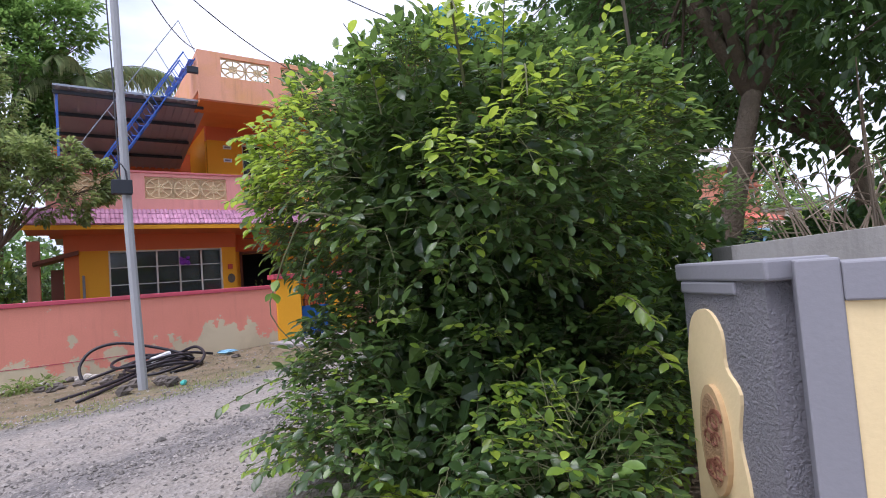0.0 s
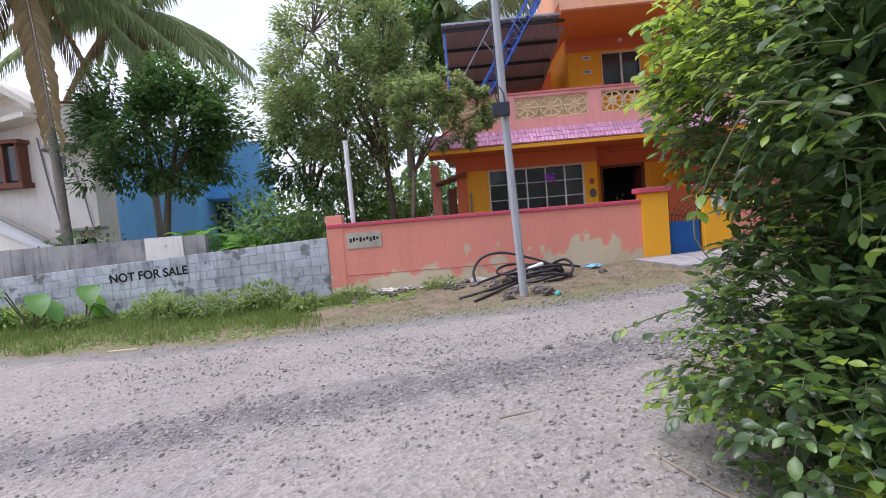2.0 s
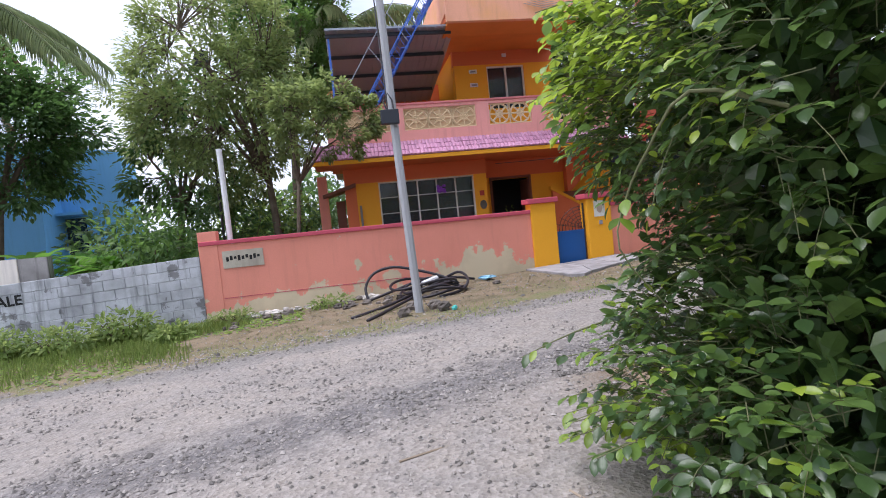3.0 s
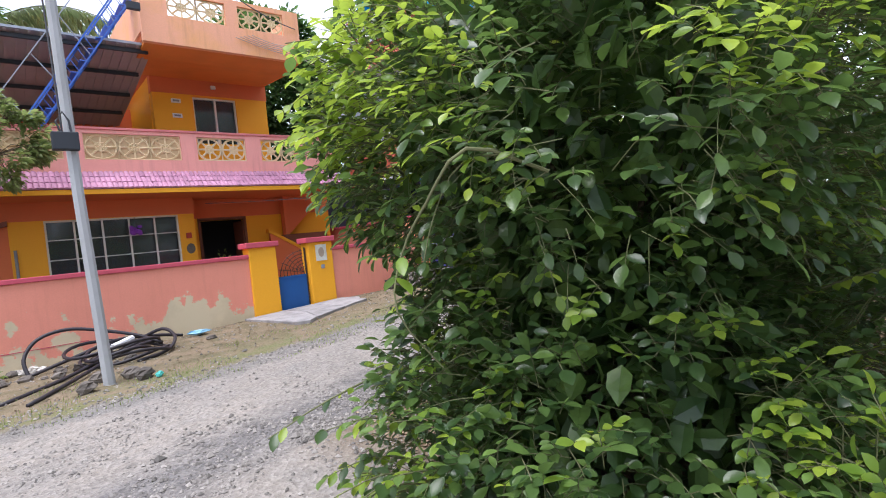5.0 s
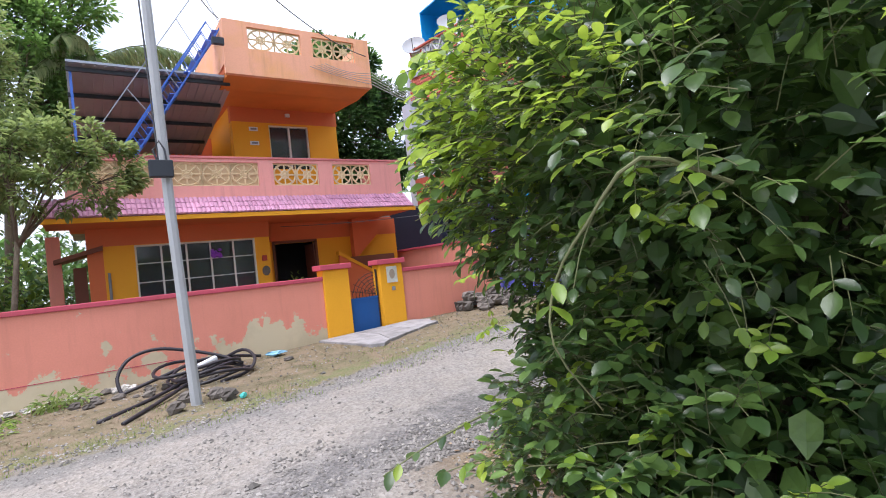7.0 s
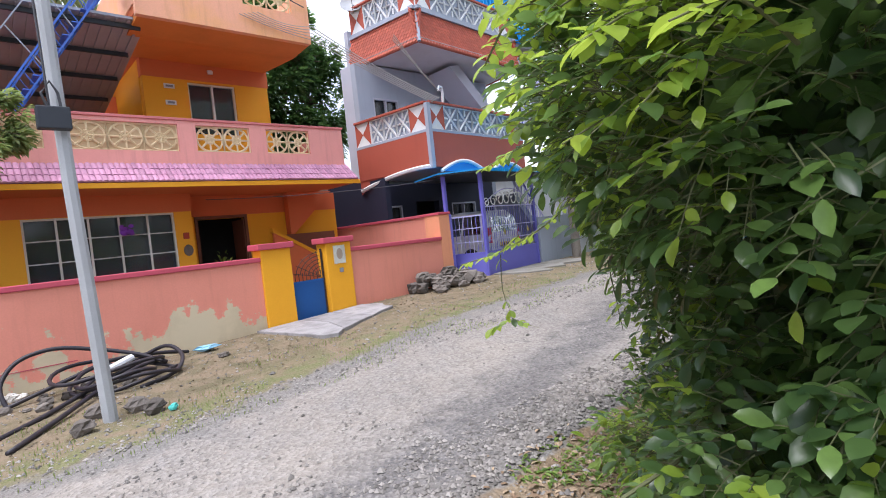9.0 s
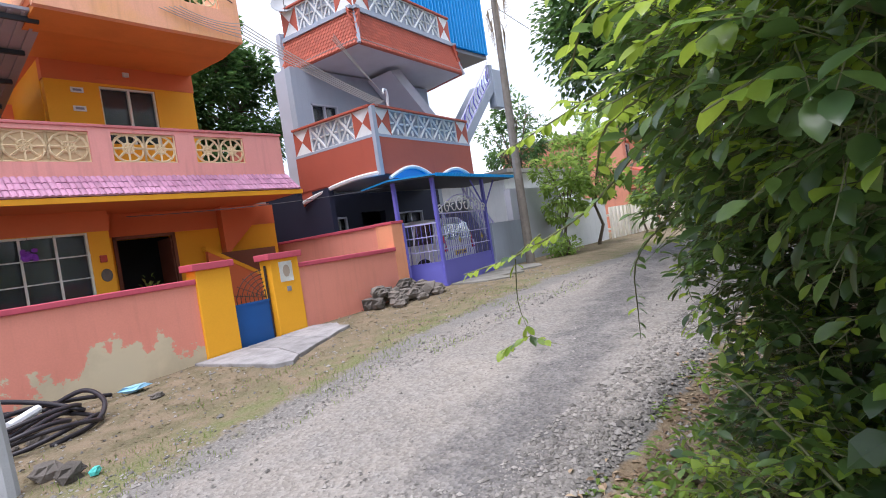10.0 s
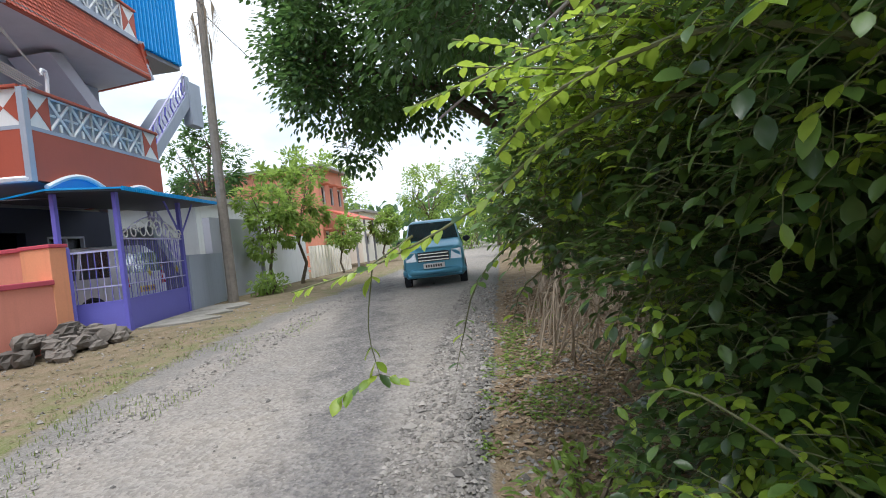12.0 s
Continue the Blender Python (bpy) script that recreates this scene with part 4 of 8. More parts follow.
# ---- plants ----
def shrub(name, at, label, profile, stems, leaf, fresh, seed, sprigs, shoots=(), bulges=(), length=(0.050, 0.088), fresh_lit_share=0.26, inner=5000, hollow=None):
    """A dense leafy shrub: compound leaves on short stalks over a billowing outline, dim leaf-filled heart, stems and long shoots.
    profile: heights above the foot and the radius of the outline there."""
    rng = np.random.default_rng(seed)
    rnd = random.Random(seed)
    t = thing(name, at, label, "bush")
    base = Vector(at)
    hs, rs = [h for h, r in profile], [r for h, r in profile]
    height = hs[-1]

    def outline(h, a):
        r = float(np.interp(h, hs, rs))
        q = Vector((math.cos(a) * 1.5, math.sin(a) * 1.5, h * 1.2)) + Vector((seed, 0, 0))
        lane = max(0.0, 1.0 - abs(a - 2.2) / 0.52) * min(1.0, max(0.0, (1.25 - h) / 0.3))
        return r * (1.0 - 0.36 * lane) + 0.17 * noise.noise(q * 1.25) + 0.09 * noise.noise(q * 2.9)

    spots = []
    own = int(sprigs * (1.0 if not bulges else 0.66))
    while len(spots) < own:
        h = rnd.uniform(0.04, height)
        if rnd.random() > 0.25 + float(np.interp(h, hs, rs)) / max(rs):
            continue
        a = rnd.uniform(0, 2 * math.pi)
        r = outline(h, a)
        slope = (outline(min(height, h + 0.15), a) - outline(max(0, h - 0.15), a)) / 0.3
        out = Vector((math.cos(a), math.sin(a), max(-0.6, min(1.6, -slope * 0.6))))
        depth = rnd.random() ** 1.7 * 0.22
        gap = noise.noise(Vector((math.cos(a) * 2.1, math.sin(a) * 2.1, h * 1.5)) * 1.35 + Vector((0, seed, 0)))
        if gap < -0.13:
            depth += rnd.uniform(0.25, 0.6)
        if hollow and abs(a - hollow[0]) < hollow[1] * (1 + 0.6 * gap) and hollow[2] < h < hollow[3] and rnd.random() < 0.85:
            depth += 0.55
        r = max(0.08, r - 0.1 - depth)
        spots.append((base + Vector((math.cos(a) * r, math.sin(a) * r, h)), out.normalized(), depth))
    k = 0
    while len(spots) < sprigs:
        c, r = bulges[k % len(bulges)]
        k += 1
        u = Vector(unit(rng, 1)[0])
        lump = 0.8 + 0.45 * noise.noise((Vector(c) + u * r) * 2.2)
        p = Vector(c) + u * r * lump * rnd.uniform(0.7, 1.0)
        if p.y > 4.45 and p.z < 0.95 and p.x > 2.9:
            continue
        spots.append((p, (u + Vector((0, 0.25, 0.1))).normalized(), 0.1))
    P, D, N, W, isnew, twig = [], [], [], [], [], Shape()

    def leaflet(q, d, n, w, young):
        P.append(q), D.append(d), N.append(n), W.append(w), isnew.append(young)

    for p, out, depth in spots:
        if p.z < base.z + 0.03:
            continue
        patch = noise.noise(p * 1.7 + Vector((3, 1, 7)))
        # outer and upper leaves turn bright more often, painting in sunlight
        young = depth < 0.16 and rnd.random() < fresh_lit_share * (2.4 if patch > 0.12 else 0.35) * (1.7 if p.z > base.z + 1.9 else 1.0)
        way = (out + Vector(unit(rng, 1)[0]) * 0.75 + Vector((0, 0, 0.15))).normalized()
        ln = rnd.uniform(0.09, 0.19)
        side = way.cross(Vector((0, 0, 1)))
        side = side.normalized() if side.length > 0.1 else Vector((1, 0, 0))
        face = (out * 0.5 + Vector((0, 0, 1.0)) + Vector(unit(rng, 1)[0]) * 0.4).normalized()
        sag = rnd.uniform(0.1, 0.6)
        stalk = [p - way * 0.06, p + way * ln * 0.5 - Vector((0, 0, sag * ln * 0.12)), p + way * ln - Vector((0, 0, sag * ln * 0.5))]
        twig.tube(stalk, 0.0026, 3, 0.0014, caps=False)
        size = rnd.uniform(*length) * (0.85 if young else 1.0)
        fall = (stalk[2] - stalk[1]).normalized()
        leaflet(stalk[2], fall + Vector(unit(rng, 1)[0]) * 0.3, face, size * 1.12, young)
        for f in ((0.35, 0.72) if rnd.random() < 0.62 else (0.62,)):
            q = stalk[0].lerp(stalk[1], f * 2) if f < 0.5 else stalk[1].lerp(stalk[2], f * 2 - 1)
            for e in (1, -1):
                if rnd.random() < 0.93:
                    d = side * e * rnd.uniform(0.9, 1.1) + fall * rnd.uniform(0.2, 0.6) + Vector((0, 0, rnd.uniform(-0.35, 0.1)))
                    leaflet(q, d, face + Vector(unit(rng, 1)[0]) * 0.28 + side * e * 0.25, size * rnd.uniform(0.78, 1.0), young)
    for pts, thick, step, share in shoots:
        pts = smooth_line(pts, 3)
        twig.tube(pts, thick, 6, thick * 0.35)
        for i in range(len(pts) - 1):
            seg = pts[i + 1] - pts[i]
            way = seg.normalized()
            side = way.cross(Vector((0, 0, 1)))
            side = side.normalized() if side.length > 0.1 else Vector((1, 0, 0)).cross(way).normalized()
            m = int(seg.length / step + rnd.random())
            for j in range(m):
                q = pts[i].lerp(pts[i + 1], (j + rnd.random() * 0.5) / m)
                for e in (1, -1):
                    if rnd.random() < 0.8:
                        d = way * 0.5 + side * e * rnd.uniform(0.5, 1.0) + Vector((0, 0, rnd.uniform(-0.6, 0.15)))
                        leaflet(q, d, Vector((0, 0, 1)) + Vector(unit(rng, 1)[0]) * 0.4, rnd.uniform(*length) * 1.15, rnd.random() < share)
    isnew = np.array(isnew)
    P, D, N, W = np.array([tuple(v) for v in P]), np.array([tuple(v) for v in D]), np.array([tuple(v) for v in N]), np.array(W)
    for nm, sel, mt in (("foliage", ~isnew, leaf), ("fresh_lit_foliage", isnew, fresh)):
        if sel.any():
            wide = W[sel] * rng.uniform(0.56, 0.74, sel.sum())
            part(nm, leaves(P[sel], D[sel], N[sel], W[sel], wide, fine=True), mt, t, "new leaves, also standing in for sunlit ones" if nm == "fresh_lit_foliage" else "dark glossy leaves", smooth=True)
    # leaves of the shaded heart
    h = rng.uniform(0.1, height * 0.93, inner)
    a = rng.uniform(0, 2 * math.pi, inner)
    r = np.interp(h, hs, rs) * np.sqrt(rng.uniform(0.04, 0.52, inner))
    q = np.stack([base.x + r * np.cos(a), base.y + r * np.sin(a), base.z + h], axis=1)
    w = rng.uniform(0.11, 0.17, inner)
    part("inner_foliage", leaves(q, unit(rng, inner) + np.array((0, 0, -0.4)), unit(rng, inner) + np.array((0, 0, 0.9)), w, w * 0.75), leaf, t, "shaded inner leaves")
    for i in range(stems):
        a = i * 2.4
        top = base + Vector((math.cos(a) * rs[0] * 0.38, math.sin(a) * rs[0] * 0.38, height * rnd.uniform(0.55, 0.8)))
        mid = base.lerp(top, 0.45) + Vector((rnd.uniform(-.15, .15), rnd.uniform(-.15, .15), 0.1))
        part("stem", Shape().tube(smooth_line([base + Vector((math.cos(a) * 0.12, math.sin(a) * 0.12, -0.05)), mid, top], 4), 0.035, 7, 0.012), BARK, t)
    part("twigwork", twig, TWIG, t, kind="stuff")
    return t


def tree(name, at, label, trunk_top, trunk_r, centre, spread, leafmat, seed, clumps, per, leaf_len, barkmat=BARK, limbs=7, droop=0.08, fill=0.5, leafw=0.62):
    """A trunk, limbs that divide, and a crown of many leafy clumps with gaps."""
    rng = np.random.default_rng(seed)
    rnd = random.Random(seed)
    t = thing(name, at, label, "tree")
    base, top, ctr = Vector(at), Vector(trunk_top), Vector(centre)
    mid = base.lerp(top, 0.5) + Vector((rnd.uniform(-.2, .2), rnd.uniform(-.2, .2), 0))
    part("trunk", Shape().tube([base + Vector((0, 0, -0.2)), base + Vector((0, 0, 0.15)), mid, top], [trunk_r * 1.3, trunk_r, trunk_r * 0.85, trunk_r * 0.65], 9), barkmat, t, smooth=True)
    tips = []
    for i in range(clumps):
        u = unit(rng, 1)[0]
        k = (rnd.random() ** (1 / 3) * (1 - fill) + fill) * (0.92 + 0.5 * noise.noise((u[0] * 1.9 + seed, u[1] * 1.9, u[2] * 1.9)))
        tips.append(ctr + Vector((u[0] * spread[0] * k, u[1] * spread[1] * k, u[2] * spread[2] * k)))
    hubs = []
    for i in range(limbs):
        a = i * 2.4 + seed
        q = ctr + Vector((math.cos(a) * spread[0] * 0.5, math.sin(a) * spread[1] * 0.5, rnd.uniform(-0.45, 0.5) * spread[2]))
        m = top.lerp(q, 0.5) + Vector((0, 0, 0.15 * spread[2]))
        part("limb", Shape().tube([top - Vector((0, 0, 0.1)), m, q], trunk_r * 0.5, 7, trunk_r * 0.2), barkmat, t, smooth=True)
        hubs += [m, q]
    tw = Shape()
    P, D, N, W = [], [], [], []
    for tip in tips:
        hub = min(hubs, key=lambda h: (h - tip).length)
        tw.tube([hub, hub.lerp(tip, 0.55) + Vector((rnd.uniform(-.2, .2), rnd.uniform(-.2, .2), 0.12)), tip], trunk_r * 0.14, 4, 0.006, caps=False)
        size = min(spread) * rnd.uniform(0.16, 0.30)
        uu = unit(rng, per)
        for u in uu:
            p = tip + Vector(u) * size * rnd.random() ** 0.5
            P.append(tuple(p))
            d = Vector(u) * 0.8 + (tip - ctr).normalized() * 0.5 + Vector((0, 0, -droop))
            d.z *= 0.7
            D.append(tuple(d))
            N.append((u[0] * 0.8 + rnd.uniform(-.4, .4), u[1] * 0.8 + rnd.uniform(-.4, .4), 1.0))
            W.append(leaf_len * rnd.uniform(0.7, 1.3))
    part("twigwork", tw, barkmat, t, kind="stuff")
    W = np.array(W)
    part("crown", leaves(P, D, N, W, W * leafw), leafmat, t)
    return t


def palm(name, at, lean, height, seed, fronds, frond_len, trunk_r=0.14, dry=3):
    rng = random.Random(seed)
    t = thing(name, at, "tall coconut palm with arching green fronds", "palm tree", "coconut palms")
    base = Vector(at)
    top = base + Vector((lean[0], lean[1], height))
    n = 14
    pts = [base.lerp(top, i / n) + Vector((-lean[0], -lean[1], 0)) * 0.25 * math.sin(math.pi * i / n) for i in range(n + 1)]
    rad = [trunk_r * (1.35 if i == 0 else 1.0 - 0.3 * i / n) * (1 + 0.05 * (i % 2)) for i in range(n + 1)]
    part("trunk", Shape().tube(pts, rad, 9), PALM_BARK, t, "grey ringed trunk", smooth=True)
    for i in range(fronds + dry):
        isdry = i >= fronds
        a = i * 2.399 + rng.uniform(-.2, .2)
        lift = rng.uniform(-0.2, 1.0) if not isdry else rng.uniform(-1.0, -0.7)
        d = Vector((math.cos(a), math.sin(a), lift)).normalized()
        L = frond_len * rng.uniform(0.85, 1.1)
        rib = [top + d * L * k + Vector((0, 0, -0.55 * L * k * k)) for k in np.linspace(0, 1, 9)]
        f = part("frond", Shape().tube(rib, 0.03, 5, 0.006), TWIG if not isdry else DRY_TWIG, t)
        P, D, N, W = [], [], [], []
        for k in np.linspace(0.12, 0.99, 58):
            j = min(7, int(k * 8))
            q = rib[j].lerp(rib[j + 1], k * 8 - j)
            way = (rib[j + 1] - rib[j]).normalized()
            side = way.cross(Vector((0, 0, 1))).normalized()
            for s in (1, -1):
                P.append(tuple(q))
                D.append(tuple(side * s * 0.7 + way * 0.6 + Vector((0, 0, -0.5 - 0.4 * rng.random()))))
                N.append((0, 0, 1))
                W.append(L * 0.27 * (1 - 0.55 * abs(k - 0.45)) * rng.uniform(0.85, 1.1))
        W = np.array(W)
        part("frond_blade", leaves(P, D, N, W, np.full(len(W), 0.022), 0.35), PALM_DRY if isdry else PALM_LEAF, f)
    for i in range(6):
        a = i * 1.05
        part("nut", Shape().blob(top + Vector((math.cos(a) * 0.25, math.sin(a) * 0.25, -0.3)), (0.11, 0.11, 0.14), i, 0.1, 4, 7), TREE_LIGHT, t)
    return t


# the big shrub by the walker
BULGES = [((2.5, 4.1, 2.1), 0.6), ((3.2, 4.55, 2.0), 0.45), ((3.8, 4.15, 1.75), 0.65), ((2.1, 3.95, 2.35), 0.5), ((4.7, 3.7, 1.9), 0.8), ((3.2, 3.6, 2.25), 0.75), ((3.7, 4.85, 1.75), 0.46), ((3.6, 4.75, 2.1), 0.45), ((4.3, 4.8, 1.75), 0.5), ((5.2, 4.4, 1.9), 0.7), ((3.0, 4.5, 1.35), 0.4), ((2.75, 4.25, 0.75), 0.36), ((2.0, 1.95, 0.45), 0.40), ((3.1, 3.9, 1.1), 0.5), ((3.5, 3.7, 0.6), 0.5)]
shoots = [
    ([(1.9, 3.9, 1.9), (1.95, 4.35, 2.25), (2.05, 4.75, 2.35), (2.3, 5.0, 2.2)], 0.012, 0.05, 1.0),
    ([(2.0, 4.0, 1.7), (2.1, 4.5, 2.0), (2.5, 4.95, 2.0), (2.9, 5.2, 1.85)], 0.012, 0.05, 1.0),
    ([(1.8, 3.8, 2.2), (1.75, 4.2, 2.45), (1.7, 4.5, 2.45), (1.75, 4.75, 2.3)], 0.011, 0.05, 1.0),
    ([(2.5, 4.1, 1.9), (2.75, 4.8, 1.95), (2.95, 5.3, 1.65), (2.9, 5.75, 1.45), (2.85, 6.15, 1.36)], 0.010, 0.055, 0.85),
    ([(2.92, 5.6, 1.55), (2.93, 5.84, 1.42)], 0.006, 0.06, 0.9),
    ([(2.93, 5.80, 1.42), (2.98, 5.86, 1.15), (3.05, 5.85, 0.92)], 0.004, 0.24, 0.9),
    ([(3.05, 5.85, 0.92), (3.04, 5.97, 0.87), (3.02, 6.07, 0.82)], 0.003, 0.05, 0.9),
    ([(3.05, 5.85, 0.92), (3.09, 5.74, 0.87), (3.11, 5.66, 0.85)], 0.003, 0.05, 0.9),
    ([(3.2, 4.6, 1.75), (3.5, 5.1, 1.5), (3.71, 5.38, 1.25), (4.0, 5.52, 0.9), (4.23, 5.62, 0.6)], 0.008, 0.11, 0.1),
    ([(3.3, 4.7, 1.5), (3.8, 5.1, 1.2), (4.2, 5.2, 0.9)], 0.006, 0.10, 0.1),
    ([(2.2, 4.2, 0.6), (2.5, 4.6, 0.9), (2.7, 4.75, 0.85)], 0.007, 0.09, 0.2),
    ([(1.7, 3.4, 0.9), (1.52, 3.5, 1.06), (1.42, 3.52, 1.02)], 0.008, 0.05, 0.6),
    ([(1.7, 3.9, 0.9), (1.25, 4.1, 0.75), (0.95, 4.2, 0.62)], 0.008, 0.08, 0.3),
    ([(1.5, 3.7, 0.3), (1.2, 3.85, 0.28), (1.05, 3.95, 0.24)], 0.006, 0.05, 0.9),
    ([(1.75, 2.95, 0.0), (1.55, 2.85, 0.3), (1.4, 2.75, 0.42)], 0.008, 0.03, 1.0),
    ([(1.75, 2.75, 0.0), (1.6, 2.6, 0.25), (1.5, 2.5, 0.30)], 0.008, 0.03, 1.0),
    ([(1.8, 2.6, 0.05), (1.75, 2.45, 0.38), (1.65, 2.3, 0.45)], 0.008, 0.03, 1.0),
    ([(1.7, 4.1, 0.0), (1.5, 4.2, 0.22), (1.38, 4.3, 0.32)], 0.008, 0.03, 1.0),
    ([(1.7, 3.9, 0.05), (1.45, 4.0, 0.3), (1.3, 4.05, 0.36)], 0.008, 0.035, 0.9),
    ([(1.45, 2.75, 1.7), (1.19, 2.86, 1.79), (1.12, 3.01, 1.63), (1.09, 3.13, 1.47), (1.04, 3.12, 1.28), (1.2, 3.1, 1.05)], 0.007, 0.4, 0.3),
    ([(1.6, 2.95, 1.8), (1.35, 3.05, 1.78), (1.27, 3.15, 1.6), (1.22, 3.2, 1.38)], 0.005, 0.4, 0.3),
    # bright shoots paint the sunlit side near the gate wall
    ([(2.7, 2.4, 1.1), (2.5, 2.0, 1.25), (2.45, 1.78, 1.12)], 0.007, 0.04, 0.9),
    ([(2.8, 2.3, 0.8), (2.6, 1.95, 0.98), (2.5, 1.75, 0.9)], 0.007, 0.04, 0.9),
    ([(2.6, 2.3, 0.5), (2.4, 1.9, 0.7), (2.3, 1.8, 0.6)], 0.007, 0.04, 0.8),
    ([(1.9, 2.4, 2.4), (1.7, 2.2, 2.7), (1.65, 2.1, 2.6)], 0.009, 0.05, 1.0),
    ([(2.2, 2.3, 2.3), (2.0, 2.05, 2.4), (1.9, 1.95, 2.2)], 0.009, 0.05, 1.0),
] + [([(2.6, 3.95, 1.75), (2.55 + 0.05 * (i % 3), 4.15 + 0.07 * i, 2.1 + 0.12 * math.sin(i * 1.7)), (2.5 + 0.12 * (i % 4), 4.3 + 0.15 * i, 2.12 + 0.14 * math.sin(i * 2.1))], 0.009, 0.036, 0.97) for i in range(9)] + [([(2.9, 4.1, 1.8), (2.95, 4.3 + 0.1 * i, 2.15 + 0.1 * math.sin(i * 2.3)), (3.0 + 0.1 * (i % 3), 4.5 + 0.14 * i, 2.2 + 0.2 * math.sin(i * 1.3))], 0.009, 0.04, 0.9) for i in range(7)] + [([(1.8, 2.75 - 0.06 * i, 0.0), (1.62 - 0.03 * (i % 3), 2.8 - 0.09 * i, 0.22 + 0.04 * (i % 4)), (1.5 - 0.05 * (i % 2), 2.85 - 0.12 * i, 0.30 + 0.05 * (i % 3))], 0.006, 0.026, 1.0) for i in range(8)]
rise = random.Random(17)
for i in range(26):
    a, r0 = i * 2.4, rise.uniform(0.2, 1.25)
    foot = Vector((2.6 + r0 * math.cos(a), 3.3 + r0 * math.sin(a), 2.72 - 0.35 * r0))
    shoots.append(([foot, foot + Vector((0.1 * math.cos(a), 0.1 * math.sin(a), 0.25)), foot + Vector((0.3 * math.cos(a), 0.3 * math.sin(a), rise.uniform(0.3, 0.65)))], 0.006, 0.05, 0.75))
# new shoots on the upper edge; their bright colour also paints its light
for i in range(20):
    a, z0 = 2.1 + 0.85 * i / 19, rise.uniform(1.7, 2.5)
    foot = Vector((2.6 + 1.2 * math.cos(a), 3.3 + 1.2 * math.sin(a), z0))
    tip = foot + Vector((math.cos(a) * rise.uniform(0.35, 0.5), math.sin(a) * rise.uniform(0.35, 0.5), rise.uniform(-0.12, 0.1)))
    shoots.append(([foot, foot.lerp(tip, 0.5) + Vector((0, 0, 0.07)), tip], 0.006, 0.045, 0.92))
for i in range(9):
    a, z0 = 2.72 + 0.42 * i / 8, rise.uniform(0.12, 0.6)
    foot = Vector((2.6 + 1.15 * math.cos(a), 3.3 + 1.15 * math.sin(a), z0))
    tip = foot + Vector((math.cos(a) * 0.5, math.sin(a) * 0.5, rise.uniform(-0.05, 0.12)))
    shoots.append(([foot, foot.lerp(tip, 0.5) + Vector((0, 0, 0.06)), tip], 0.006, 0.05, 0.5))
SHRUB_OUTLINE = [(0.0, 1.28), (0.2, 1.42), (0.45, 1.54), (0.7, 1.40), (0.95, 1.22), (1.3, 1.16), (1.6, 1.34), (1.9, 1.52), (2.3, 1.50), (2.55, 1.32), (2.75, 1.0), (2.9, 0.6), (3.0, 0.25)]
shrub("shrub", (2.6, 3.3, ground_z(2.6, 3.3)), "dense dark green shrub with glossy leaves and bright new shoots", SHRUB_OUTLINE, 9, BUSH_LEAF, BUSH_NEW_LIT, 5, 12500, shoots, BULGES, hollow=(3.70, 0.19, 0.75, 2.0))
shrub("shrub", (4.5, 3.3, ground_z(4.5, 3.3)), "dense dark green shrub with glossy leaves beside a leafy tree", [(0.0, 0.9), (0.8, 1.1), (1.5, 1.15), (1.9, 0.9), (2.2, 0.3)], 7, BUSH_LEAF, BUSH_NEW_LIT, 9, 1500, fresh_lit_share=0.1, inner=2500)

MID_LEAF = leaf_mat("mid_green_leaf", (0.05, 0.115, 0.03), (0.18, 0.30, 0.07), 0.5, 0.45, 0.6)
# trees on the right of the lane
tree("tree", (6.6, 3.7, ground_z(6.6, 3.7)), "large dark leafy tree leaning over the lane", (7.2, 3.3, 3.4), 0.17, (8.4, 4.0, 6.4), (4.2, 3.4, 2.9), TREE_LEAF, 3, 210, 75, 0.15, limbs=9)
tree("tree", (9.8, 1.8, ground_z(9.8, 1.8)), "large dark leafy tree behind the shrubs", (9.6, 1.6, 3.2), 0.26, (9.6, 1.0, 5.6), (4.4, 3.6, 3.4), TREE_LEAF, 8, 170, 75, 0.16, limbs=8)
tree("tree", (13.6, 4.0, ground_z(13.6, 4.0)), "large leafy tree whose crown hangs over the lane", (13.5, 4.2, 3.4), 0.22, (13.2, 7.6, 7.0), (3.0, 2.9, 3.4), TREE_LEAF, 9, 250, 120, 0.13, limbs=9, leafw=0.85)
# trees on the far side
DULL_LEAF = leaf_mat("dull_tree_leaf", (0.08, 0.135, 0.055), (0.30, 0.36, 0.12), 0.5, 0.45, 0.65)
tree("tree", (-2.0, 20.5, -0.1), "tall dark feathery tree behind the orange house", (-1.6, 20.5, 5.0), 0.2, (-1.3, 20.6, 9.0), (2.4, 1.6, 3.4), MID_LEAF, 19, 230, 90, 0.16, limbs=9)
tree("tree", (-1.7, 15.4, -0.1), "slender light green tree beside the orange house", (-1.9, 15.4, 3.0), 0.12, (-2.8, 15.0, 5.4), (2.4, 1.5, 2.9), DULL_LEAF, 12, 230, 95, 0.105, limbs=8)
tree("tree", (-1.1, 13.5, -0.05), "slim light green tree reaching over the pink wall", (-1.0, 13.5, 2.7), 0.06, (-0.45, 13.45, 3.95), (1.45, 0.7, 1.05), DULL_LEAF, 13, 80, 62, 0.11, limbs=6)
tree("tree", (-9.2, 17.0, -0.1), "round dark green tree in the walled plot", (-9.0, 17.0, 3.0), 0.14, (-8.9, 17.0, 4.8), (2.8, 1.8, 1.95), TREE_LEAF, 14, 170, 85, 0.16, limbs=8)
tree("tree", (8.4, 21.6, 0.3), "tall dark tree between the two houses", (8.4, 21.6, 4.0), 0.25, (8.7, 21.6, 6.9), (3.4, 1.9, 4.0), TREE_LEAF, 17, 330, 110, 0.22, limbs=8)
